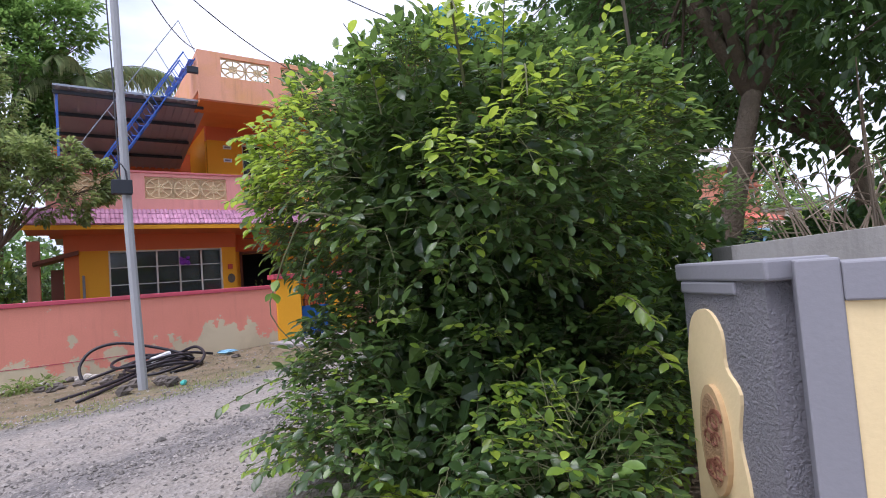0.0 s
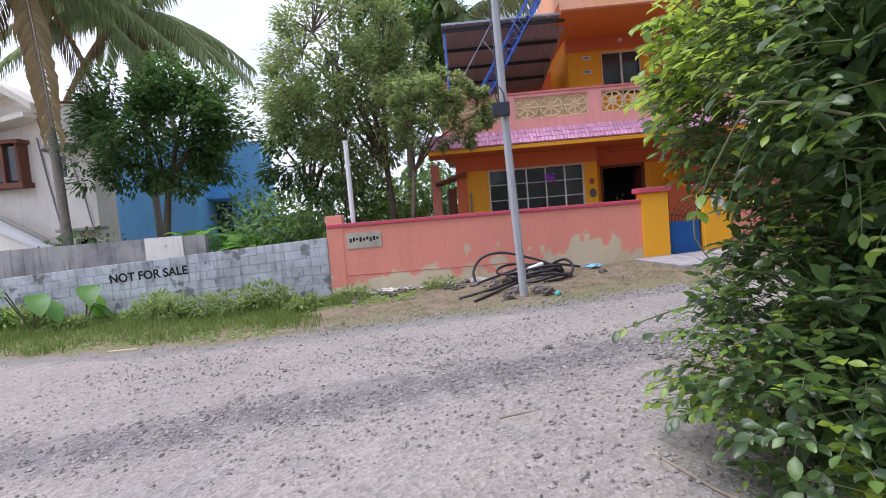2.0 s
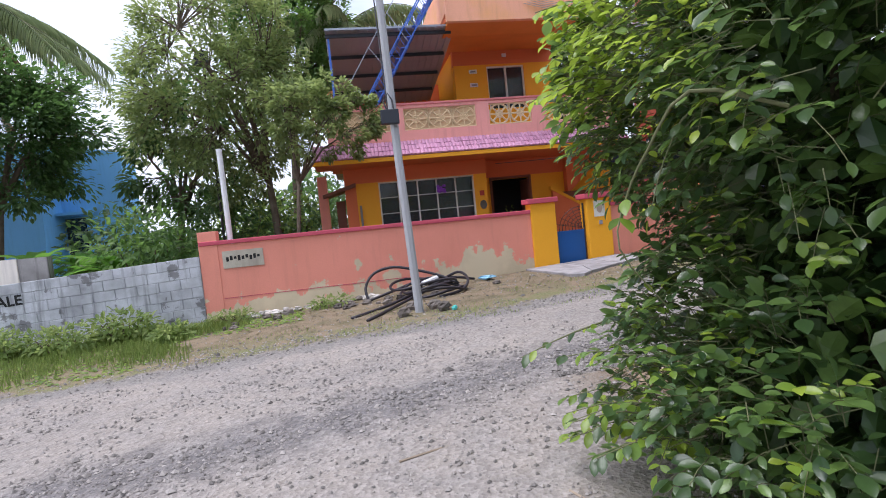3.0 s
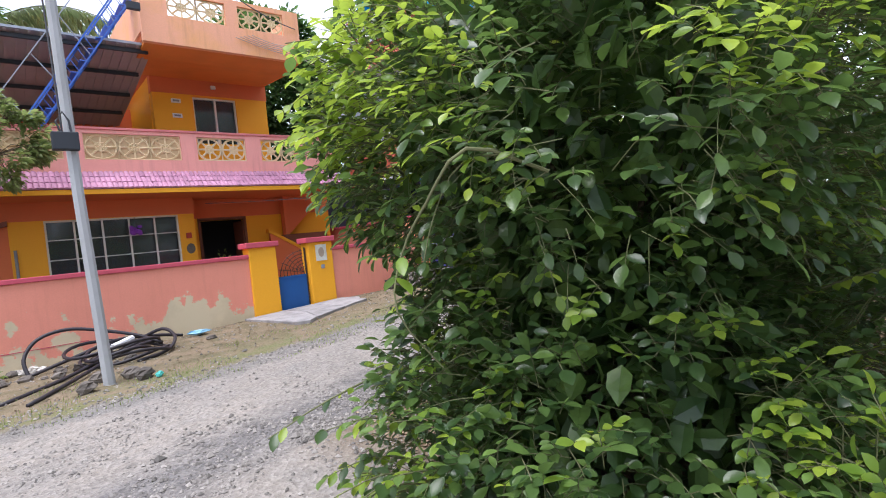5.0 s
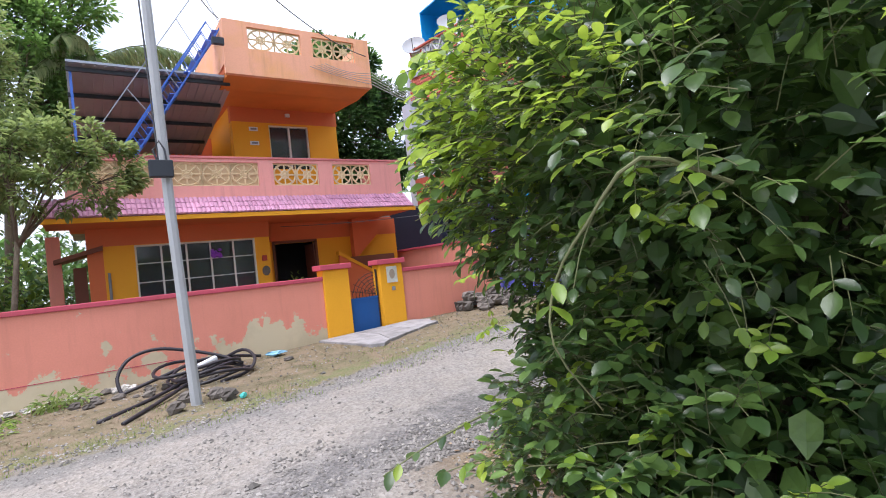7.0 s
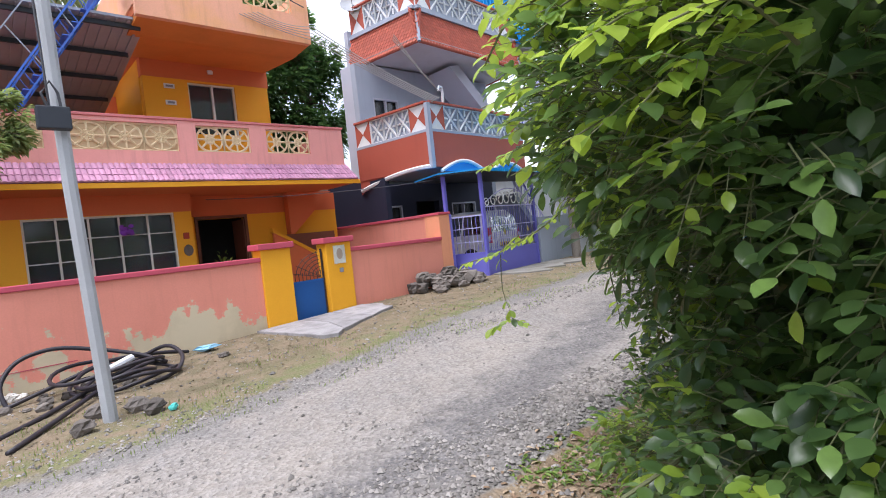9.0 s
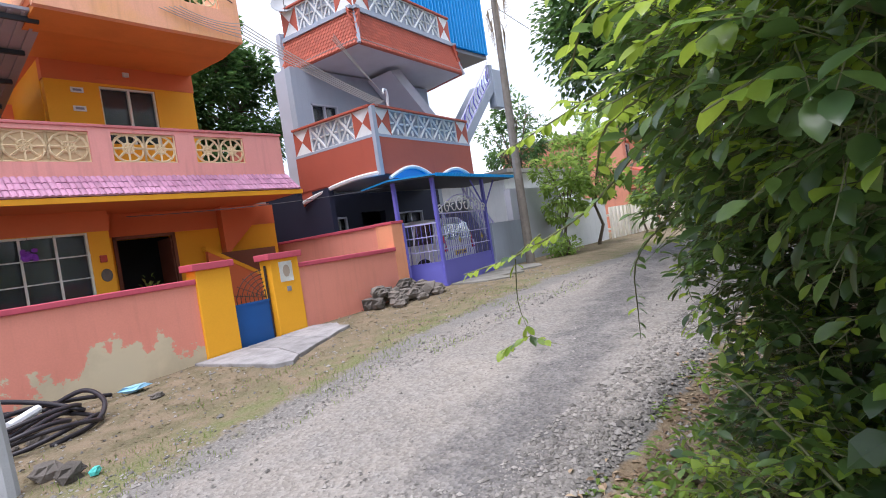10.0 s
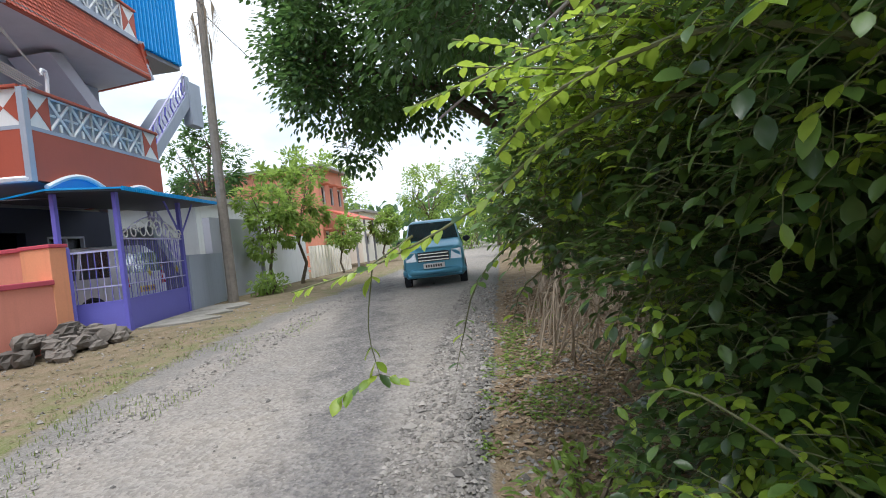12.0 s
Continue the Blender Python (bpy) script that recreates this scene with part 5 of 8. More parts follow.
palm("coconut_palm", (-11.6, 16.0, -0.2), (-0.5, 0.0, 0), 9.9, 2, 17, 3.9)
palm("coconut_palm", (-11.7, 21.0, -0.2), (-0.5, 0.0, 0), 10.5, 4, 19, 4.4)
palm("coconut_palm", (0.2, 22.0, -0.2), (0.4, 0.0, 0), 9.4, 6, 18, 3.6)


# ---- red and grey house ----
def at_line(a, b, f):
    return (a[0] + (b[0] - a[0]) * f, a[1] + (b[1] - a[1]) * f)


def flat_poly(sh, a, b, outline, out0, out1):
    """Outline in (fraction along a-b, z), made a slab between two distances outwards (to the right of a to b)."""
    d = Vector((b[0] - a[0], b[1] - a[1], 0)).normalized()
    n = Vector((d.y, -d.x, 0))
    front, back = [], []
    for f, z in outline:
        x, y = at_line(a, b, f)
        front.append((x + n.x * out1, y + n.y * out1, z))
        back.append((x + n.x * out0, y + n.y * out0, z))
    k = len(outline)
    return sh.add(front + back, [tuple(range(k)), tuple(range(2 * k - 1, k - 1, -1))] + [(i, i + k, (i + 1) % k + k, (i + 1) % k) for i in range(k)])


def fancy_parapet(h, a, b, z0, z1, cells, ends):
    """Red coped parapet run with white cross blocks and harlequin squares at its ends."""
    d = Vector((b[0] - a[0], b[1] - a[1], 0))
    L = d.length
    part("parapet_coping", Shape().obox(a, b, 0.2, z1 - 0.06, z1), BRICK_RED, h, bevel=0.01)
    part("parapet_rail", Shape().obox(a, b, 0.15, z0, z0 + 0.07), GREY_BLUE, h)
    lo, hi = z0 + 0.07, z1 - 0.06
    w = 0.62 / L
    f0, f1 = 0.0, 1.0
    for which in ends:
        s0, s1 = (0.0, w) if which == "a" else (1 - w, 1.0)
        f0, f1 = (w, f1) if which == "a" else (f0, 1 - w)
        part("harlequin_panel", flat_poly(Shape(), a, b, [(s0, lo), (s1, lo), (s1, hi), (s0, hi)], -0.04, 0.03), WHITE, h, "white square with red triangles")
        m = (s0 + s1) / 2
        zc = (lo + hi) / 2
        for tri in ([(s0, lo), (m, zc), (s0, hi)], [(s1, hi), (m, zc), (s1, lo)]):
            part("red_triangle", flat_poly(Shape(), a, b, tri, 0.03, 0.038), BRICK_RED, h)
    n = Vector((d.y, -d.x, 0)).normalized()
    part("screen_backing", flat_poly(Shape(), a, b, [(f0, lo), (f1, lo), (f1, hi), (f0, hi)], -0.05, -0.03), GREY_BLUE, h)
    for i in range(cells):
        s0, s1 = f0 + (f1 - f0) * i / cells, f0 + (f1 - f0) * (i + 1) / cells
        sh = Shape()
        p = [Vector((*at_line(a, b, s), z)) for s, z in ((s0, lo), (s1, lo), (s1, hi), (s0, hi))]
        c = (p[0] + p[2]) / 2
        for u, v in ((0, 2), (1, 3), (0, 1), (1, 2), (2, 3), (3, 0)):
            sh.tube([p[u], p[v]], 0.032, 4)
        for k in range(4):
            m = (p[k] + p[(k + 1) % 4]) / 2
            sh.tube([m.lerp(c, 0.15), m.lerp(c, 0.6)], 0.03, 4)
        part("cross_block", sh, WHITE, h)


# navy paint, darkened further for the shade beneath balcony and canopy
NAVY_SHADED = surface("shaded_navy_paint", (0.024, 0.028, 0.055), (0.016, 0.018, 0.035), 0.7, amount=0.3)


def red_house():
    h = thing("house", (11.5, 15.5, 0.4), "three-storey grey and brick-red house with corner balconies", "house")
    A, B, C, D = (8.95, 16.3), (9.3, 13.5), (13.7, 14.0), (14.2, 16.6)
    # walls of the rooms behind the balconies
    FY = 16.6
    part("front_wall", holed_wall(Shape(), 9.1, 15.0, 0.0, 3.3, FY, FY + 0.25, [(9.6, 10.6, 1.3, 2.6), (11.2, 12.2, 0.6, 2.7), (12.8, 14.0, 1.3, 2.6)]), NAVY_SHADED, h)
    # lilac wall given a darker grey-blue in place of the overhang's shade
    part("middle_wall", holed_wall(Shape(), 9.35, 15.0, 3.5, 7.0, FY, FY + 0.25, [(9.9, 10.9, 4.6, 6.0), (11.6, 12.6, 3.6, 6.0)]), GREY_BLUE, h)
    part("side_wall", Shape().box(8.95, 9.1, FY, 19.5, 0.0, 3.4), NAVY_SHADED, h, "navy lower side wall with shade in its colour")
    part("upper_side_wall", Shape().box(9.35, 9.5, FY + 0.25, 17.4, 3.5, 7.0), LILAC_GREY, h)
    part("middle_floor", Shape().box(9.1, 15.0, FY + 0.25, 19.5, 3.3, 3.5), CONCRETE, h)
    part("back_wall", Shape().box(11.2, 15.2, 19.5, 19.7, 0.0, 7.0), GREY_BLUE, h)
    part("right_wall", Shape().box(15.0, 15.2, FY, 19.5, 0.0, 7.0), GREY_BLUE, h)
    part("top_wall", holed_wall(Shape(), 9.9, 15.2, 7.2, 8.4, 17.6, 17.8, []), LILAC_GREY, h)
    part("room_dark", Shape().box(10.2, 14.9, 18.2, 18.3, 0.2, 6.9), ROOM_SHADE, h)
    part("portico_wall", Shape().box(8.95, 9.12, 15.2, FY, 0.0, 3.3), NAVY_SHADED, h)
    for x0, x1, z0, z1 in ((9.6, 10.6, 1.3, 2.6), (12.8, 14.0, 1.3, 2.6), (9.9, 10.9, 4.6, 6.0)):
        w = part("window", Shape().box(x0, x1, FY + 0.15, FY + 0.16, z0, z1), GLASS, h, "dark barred window")
        part("window_frame", Shape().box(x0, x1, FY, FY + 0.1, z1 - 0.05, z1).box(x0, x0 + 0.05, FY, FY + 0.1, z0, z1).box(x1 - 0.05, x1, FY, FY + 0.1, z0, z1).box((x0 + x1) / 2 - 0.02, (x0 + x1) / 2 + 0.02, FY, FY + 0.1, z0, z1), LILAC_GREY, w)
    # first-floor balcony
    slab = Shape().prism([A, B, C, D], "z", 3.36, 3.50)
    part("balcony_slab", slab, LILAC_GREY, h)
    for a, b, cells, ends in ((A, B, 3, "ab"), (B, C, 5, "ab"), (C, D, 3, "a")):
        part("balcony_wall", Shape().obox(a, b, 0.14, 3.34, 4.26), BRICK_RED, h, "brick-red balcony wall")
        fancy_parapet(h, a, b, 4.26, 5.06, cells, ends)
    part("corner_strip", Shape().box(B[0] - 0.1, B[0] + 0.02, B[1] - 0.12, B[1] + 0.0, 3.3, 5.0), GREY_BLUE, h)
    # arched aprons below the balcony
    arc = [(f, 2.95 + 0.42 * math.sin(math.pi * (0.08 + 0.5 * f)) ) for f in np.linspace(0, 1, 13)]
    part("apron_wall", flat_poly(Shape(), A, B, [(0, 3.34)] + [(0, 2.95)] + arc[1:-1] + [(1, 3.34)], -0.05, 0.05), BRICK_RED, h)
    tube = [Vector((*at_line(A, B, f), z)) + Vector((-0.05, -0.05, 0)) for f, z in arc]
    part("arch_band", Shape().tube(tube, 0.06, 6), WHITE, h, "white arch moulding")
    for f0, f1 in ((0.05, 0.50), (0.53, 0.98)):
        pts = [(f0 + (f1 - f0) * k, 3.22 + 0.30 * math.sin(math.pi * k)) for k in np.linspace(0, 1, 13)]
        part("arch_infill", flat_poly(Shape(), B, C, pts, 0.05, 0.085), BLUE_SHEET, h, "bright blue arch infill")
        tube = [Vector((*at_line(B, C, f), z)) + Vector((0.01, -0.11, 0)) for f, z in pts]
        part("arch_band", Shape().tube(tube, 0.05, 6), WHITE, h)
    # second-floor balcony with a skirt of scale tiles
    A2, B2, C2, D2 = (9.72, 17.4), (10.1, 14.43), (15.3, 14.95), (15.7, 17.4)
    part("upper_slab", Shape().prism([A2, B2, C2, D2], "z", 7.06, 7.20), surface("pale_soffit", (0.55, 0.55, 0.60), rough=0.8), h)
    tiles = Shape()
    for a, b in ((A2, B2), (B2, C2), (C2, D2)):
        d = Vector((b[0] - a[0], b[1] - a[1], 0))
        L, n = d.length, Vector((d.y, -d.x, 0)).normalized()
        d.normalize()
        bed = Shape()
        q = [Vector((*a, 7.04)) + n * 0.02, Vector((*b, 7.04)) + n * 0.02, Vector((*b, 8.05)) - n * 0.20, Vector((*a, 8.05)) - n * 0.20]
        bed.add(q + [p - n * 0.08 for p in q], [(0, 1, 2, 3), (7, 6, 5, 4), (0, 4, 5, 1), (2, 6, 7, 3), (1, 5, 6, 2), (0, 3, 7, 4)])
        part("tile_skirt", bed, BRICK_RED, h, "skirt of small red scale tiles")
        rows, cols = 9, int(L / 0.13)
        for r in range(rows):
            z, off = 7.05 + r * 0.109, 0.05 - 0.22 * r / rows
            for c in range(cols):
                p = Vector((*a, z)) + d * ((c + (0.5 if r % 2 else 0.0) + 0.05) * L / cols) + n * off
                w, u, s = L / cols * 0.46, Vector((0, 0, 0.14)) - n * 0.06, n * 0.02
                tiles.add([p - d * w + u * 0.35, p + s + Vector((0, 0, -0.0)), p + d * w + u * 0.35, p + d * w + u - n * 0.0, p - d * w + u], [(0, 1, 2, 3, 4)])
        part("skirt_cap", Shape().obox((a[0] - n.x * 0.2, a[1] - n.y * 0.2), (b[0] - n.x * 0.2, b[1] - n.y * 0.2), 0.16, 8.03, 8.12), GREY_BLUE, h)
    part("scale_tiling", tiles, TILE_RED, h, kind="stuff")
    for a, b, cells, ends in (((9.95, 17.4), (10.32, 14.66), 3, "ab"), ((10.32, 14.66), (15.05, 15.13), 5, "ab")):
        fancy_parapet(h, a, b, 8.1, 9.0, cells, ends)
    for p, z0, z1 in ((B2, 7.04, 8.1), (C2, 7.04, 8.1)):
        part("corner_rib", Shape().tube([(p[0], p[1] - 0.04, z0), (p[0] + (0.2 if p == B2 else -0.2), p[1] + 0.2, z1)], 0.055, 5), GREY_BLUE, h)
    # roof shed of blue corrugated sheet
    sheet = Shape()
    ribs = 34
    for i in range(ribs * 4 + 1):
        x, y = 11.6 + i * 6.4 / (ribs * 4), (15.62, 15.50, 15.50, 15.62)[i % 4]
        sheet.v += [(x, y, 8.35), (x, y, 11.4)]
    sheet.f = [(2 * i, 2 * i + 2, 2 * i + 3, 2 * i + 1) for i in range(ribs * 4)]
    part("blue_sheeting", sheet, BLUE_SHEET, h, "bright blue corrugated roof shed sheet")
    part("shed_floor", Shape().box(15.2, 18.0, 15.65, 19.0, 8.22, 8.36), DARK_GREY, h)
    part("shed_side", Shape().box(17.95, 18.0, 15.65, 19.0, 8.36, 11.4), BLUE_SHEET, h)
    part("shed_back", Shape().box(11.6, 18.0, 18.95, 19.0, 8.36, 11.4).box(11.6, 18.0, 15.65, 19.0, 11.4, 11.45), BLUE_SHEET, h)
    # water pipe hook on the balcony
    part("hook_pipe", Shape().tube([(9.95, 13.55, 5.0), (9.95, 13.52, 5.35), (9.90, 13.50, 5.48), (9.80, 13.48, 5.48), (9.76, 13.47, 5.36)], 0.035, 7), WHITE_PIPE, h, "white bent service pipe")
    # inner stair slab seen under the upper floor
    part("stair_soffit", Shape().prism([(12.6, 7.0), (14.9, 4.9), (14.9, 4.4), (12.2, 6.9)], "y", 15.4, 16.5), LILAC_GREY, h)
    # outside stair
    a, b = Vector((13.9, 14.55, 3.9)), Vector((16.5, 14.55, 6.55))
    part("stair_flank", Shape().prism([(a.x, a.z), (b.x, b.z), (b.x, b.z + 0.85), (b.x - 0.2, b.z + 0.85), (b.x - 0.2, b.z + 0.25), (a.x, a.z + 0.4)], "y", 14.5, 14.65), GREY_BLUE, h)
    part("stair_flight", Shape().prism([(a.x, a.z), (b.x, b.z), (b.x, b.z + 0.3), (a.x, a.z + 0.3)], "y", 14.65, 15.6), GREY_BLUE, h)
    part("stair_pillar", Shape().box(16.4, 17.0, 14.45, 14.75, 5.9, 7.25), GREY_BLUE, h)
    for k in (0.35, 0.95):
        part("stair_rail", Shape().bar(a + Vector((0, 0, k)), b + Vector((-0.2, 0, k)), 0.035), PURPLE_LIGHT, h)
    for i in range(16):
        p = a.lerp(b - Vector((0.2, 0, 0.2)), i / 15)
        part("baluster", Shape().tube([p + Vector((0, 0, 0.35)), p + Vector((0.06, 0, 0.55)), p + Vector((-0.05, 0, 0.72)), p + Vector((0, 0, 0.95))], 0.025, 5), PURPLE_LIGHT if i % 2 else PURPLE, h)
    a, b = Vector((14.6, 14.1, 1.0)), Vector((13.2, 14.1, 2.6))
    part("lower_flight", Shape().prism([(a.x, a.z - 0.3), (b.x, b.z - 0.3), (b.x, b.z), (a.x, a.z)], "y", 14.0, 15.0), GREY_BLUE, h)
    for i in range(11):
        p = a.lerp(b, i / 10)
        part("baluster", Shape().tube([p, p + Vector((0.06, 0, 0.25)), p + Vector((-0.05, 0, 0.5)), p + Vector((0, 0, 0.8))], 0.025, 5), PURPLE_LIGHT, h)
    part("stair_rail", Shape().bar(a + Vector((0, 0, 0.8)), b + Vector((0, 0, 0.8)), 0.035), PURPLE_LIGHT, h)


red_house()


def car_port():
    c = thing("canopy", (11, 12.8, 0.4), "blue sheet canopy on violet posts over the gate", "canopy")
    z = 3.02
    q = [(8.75, 12.75), (9.45, 11.9), (13.6, 12.45), (13.4, 14.1), (9.2, 14.2)]
    part("roof_sheet", Shape().prism(q, "z", z, z + 0.03), BLUE_SHEET, c, "blue sheet with dark underside")
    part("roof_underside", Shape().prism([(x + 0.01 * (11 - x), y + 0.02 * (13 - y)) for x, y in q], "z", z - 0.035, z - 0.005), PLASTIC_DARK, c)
    lip = Shape()
    for i in range(60):
        p = at_line(q[1], q[2], (i + 0.5) / 60)
        lip.box(p[0] - 0.02, p[0] + 0.02, p[1] - 0.03, p[1], z - 0.03, z + 0.045)
    part("sheet_edge", lip, BLUE_SHEET, c, kind="stuff")
    for x, y in ((9.0, 12.85), (9.56, 12.12), (12.2, 12.62)):
        part("post", Shape().box(x - 0.04, x + 0.04, y - 0.04, y + 0.04, 0.3, z - 0.03), PURPLE, c)
    for (x0, y0, z0), (x1, y1, z1) in (((12.2, 12.62, 2.2), (12.9, 12.7, 2.98)), ((12.2, 12.62, 2.2), (11.6, 12.55, 2.98))):
        part("brace", Shape().bar((x0, y0, z0), (x1, y1, z1), 0.035), PURPLE, c)


car_port()


def scroll(c, r, turns=1.3, n=16, flip=1, tilt=None):
    d = tilt
    return [Vector(c) + d * (flip * r * (1 - 0.75 * k) * math.cos(turns * 6.283 * k)) + Vector((0, 0, r * (1 - 0.75 * k) * math.sin(turns * 6.283 * k))) for k in np.linspace(0, 1, n)]


def violet_gate():
    z0 = 0.33
    g = thing("metal_gate", (10.8, 12.35, z0), "violet steel gate with pale bars and white scrollwork", "gate")
    P0, P1, P2 = (9.02, 12.9), (9.56, 12.12), (12.2, 12.62)
    part("gate_post", Shape().obox((8.72, 12.50), (9.0, 12.86), 0.16, 0.2, 2.02), PURPLE, g, "violet painted concrete post", bevel=0.01)
    for a, b, n, top in ((P0, P1, 9, 1.95), (P1, P2, 26, 2.15)):
        part("lower_sheet", Shape().obox(a, b, 0.03, z0, 0.98), PURPLE, g)
        for zr in (0.98, z0):
            part("frame_rail", Shape().obox(a, b, 0.045, zr, zr + 0.04), PURPLE, g)
        part("top_rail", Shape().obox(a, b, 0.04, top - 0.03, top), PURPLE_LIGHT, g)
        for zr in (1.28, 1.62):
            part("mid_rail", Shape().obox(a, b, 0.03, zr, zr + 0.02), PURPLE_LIGHT, g)
        for i in range(n + 1):
            x, y = at_line(a, b, i / n)
            part("bar", Shape().tube([(x, y, 1.0), (x, y, top)], 0.008, 5), PURPLE if i % 3 else PURPLE_LIGHT, g)
    d = Vector((P2[0] - P1[0], P2[1] - P1[1], 0)).normalized()
    for i in range(8):
        f = (i + 0.5) / 8
        x, y = at_line(P1, P2, f)
        rise = 0.10 + 0.22 * math.sin(math.pi * f)
        part("scroll", Shape().tube(scroll((x, y - 0.02, 2.15 + rise * 0.55), rise * 0.55 + 0.05, flip=1 if i % 2 else -1, tilt=d), 0.014, 5), WHITE, g, "white painted iron scroll")
    arch = [Vector((*at_line(P1, P2, f), 2.17 + 0.42 * math.sin(math.pi * f))) for f in np.linspace(0, 1, 15)]
    part("arch_rail", Shape().tube(arch, 0.014, 5), PURPLE_LIGHT, g)
    for f in (0.33, 0.8):
        x, y = at_line(P1, P2, f)
        for k in range(4):
            a = k * math.pi / 2
            part("emblem_leaf", Shape().prism([(x - 0.05, 1.45 + 0.0), (x + 0.0, 1.37), (x + 0.05, 1.45), (x, 1.55)], "y", y - 0.05 - 0.004 * k, y - 0.047 - 0.004 * k), surface("brass_emblem", (0.45, 0.36, 0.10), rough=0.4, metal=0.7, relief=0), g, "brass gate emblem") if k == 0 else None


violet_gate()


# ---- vehicles ----
def car(name, at, heading, label, paint, front_out=True, yellow=False):
    """A tall hatchback. heading: degrees of its nose from +x; at: ground under its middle."""
    t = thing(name, at, label, "car")
    R = Matrix.Translation(at) @ Matrix.Rotation(radians(heading), 4, "Z")
    P = lambda u, v, z: tuple(R @ Vector((u, v, z)))
    # stations from nose to tail: u, floor, belt, roof, half width at belt, half width at roof
    st = [(1.76, 0.30, 0.62, 0.80, 0.64, 0.60), (1.70, 0.22, 0.78, 0.93, 0.72, 0.67), (1.40, 0.22, 0.90, 1.02, 0.75, 0.69), (1.08, 0.22, 0.94, 1.08, 0.75, 0.69),
          (0.45, 0.22, 0.95, 1.58, 0.75, 0.61), (0.2, 0.22, 0.95, 1.63, 0.75, 0.58), (-0.7, 0.22, 0.97, 1.66, 0.75, 0.58), (-1.45, 0.22, 0.98, 1.62, 0.74, 0.57), (-1.68, 0.26, 0.98, 1.45, 0.72, 0.56), (-1.76, 0.32, 0.92, 1.0, 0.68, 0.56)]
    sh = Shape()
    ring = []
    for u, lo, be, ro, wb, wr in st:
        ring.append([P(u, v, z) for v, z in ((-wb * 0.94, lo), (-wb, (lo + be) / 2), (-wb * 0.98, be), (-wr, ro - 0.05), (-wr + 0.08, ro), (wr - 0.08, ro), (wr, ro - 0.05), (wb * 0.98, be), (wb, (lo + be) / 2), (wb * 0.94, lo))])
    n = 10
    for r in ring:
        sh.v += r
    for i in range(len(ring) - 1):
        for j in range(n):
            sh.f.append((i * n + j, i * n + (j + 1) % n, (i + 1) * n + (j + 1) % n, (i + 1) * n + j))
    sh.f += [tuple(range(n)), tuple(range((len(ring) - 1) * n, len(ring) * n))[::-1]]
    body = part("body", sh, paint, t, bevel=0.03, smooth=True)

    def pane(nm, pts, mat, parent=body, label=""):
        c = Vector((0, 0, 0.9))
        q = [Vector(p) for p in pts]
        nrm = (q[1] - q[0]).cross(q[2] - q[0]).normalized()
        if nrm.dot(q[0] - c) < 0:
            nrm.negate()
        k = len(q)
        vs = [P(*(p + nrm * 0.012)) for p in q] + [P(*(p - nrm * 0.01)) for p in q]
        part(nm, Shape().add(vs, [tuple(range(k)), tuple(range(2 * k - 1, k - 1, -1))] + [(i, i + k, (i + 1) % k + k, (i + 1) % k) for i in range(k)]), mat, parent, label)
    pane("windscreen", [(1.04, -0.64, 1.115), (1.04, 0.64, 1.115), (0.49, 0.57, 1.54), (0.49, -0.57, 1.54)], CAR_GLASS)
    pane("rear_window", [(-1.765, -0.58, 1.03), (-1.765, 0.58, 1.03), (-1.70, 0.49, 1.44), (-1.70, -0.49, 1.44)], CAR_GLASS)
    for s in (-1, 1):
        for u0, u1, u2, u3 in ((0.72, 0.0, 0.0, 0.34), (-0.07, -0.78, -0.78, -0.07), (-0.86, -1.5, -1.42, -0.86)):
            pane("side_window", [(u0, s * 0.725, 1.0), (u1, s * 0.735, 1.0), (u2, s * 0.60, 1.53), (u3, s * 0.60, 1.53)], CAR_GLASS)
        pane("headlamp", [(1.775, s * 0.40, 0.62), (1.755, s * 0.66, 0.62), (1.72, s * 0.66, 0.86), (1.745, s * 0.44, 0.84)], LAMP_CLEAR)
        pane("tail_lamp", [(-1.77, s * 0.55, 0.75), (-1.75, s * 0.69, 0.75), (-1.71, s * 0.66, 1.15), (-1.74, s * 0.56, 1.15)], LAMP_RED)
        m = part("mirror", Shape().blob(P(0.62, s * 0.86, 1.06), (0.06, 0.10, 0.08), 3, 0.05, 4, 8), PLASTIC_DARK, body)
        for u in (1.12, -1.12):
            w = part("wheel", Shape().tube([P(u, s * 0.60, 0.29), P(u, s * 0.77, 0.29)], 0.29, 20), TYRE, t)
            part("rim", Shape().tube([P(u, s * 0.765, 0.29), P(u, s * 0.785, 0.29)], 0.19, 16), CAR_SILVER, w)
            part("arch", Shape().tube([P(u, s * 0.62, 0.30), P(u, s * 0.756, 0.30)], 0.33, 20), PLASTIC_DARK, body)
    for nm, z0, z1, v in (("grille", 0.60, 0.83, 0.37), ("air_intake", 0.30, 0.43, 0.5)):
        pane(nm, [(1.79, -v, z0), (1.79, v, z0), (1.775, v, z1), (1.775, -v, z1)], PLASTIC_DARK, body, "dark front grille")
    for k in range(3):
        z = 0.62 + 0.075 * k
        part("grille_bar", Shape().add([P(1.82, -0.36, z), P(1.82, 0.36, z), P(1.82, 0.36, z + 0.025), P(1.82, -0.36, z + 0.025), P(1.70, -0.34, z), P(1.70, 0.34, z), P(1.70, 0.34, z + 0.03), P(1.70, -0.34, z + 0.03)], [(0, 1, 2, 3), (4, 7, 6, 5), (0, 4, 5, 1), (3, 2, 6, 7), (0, 3, 7, 4), (1, 5, 6, 2)]), CHROME, body)
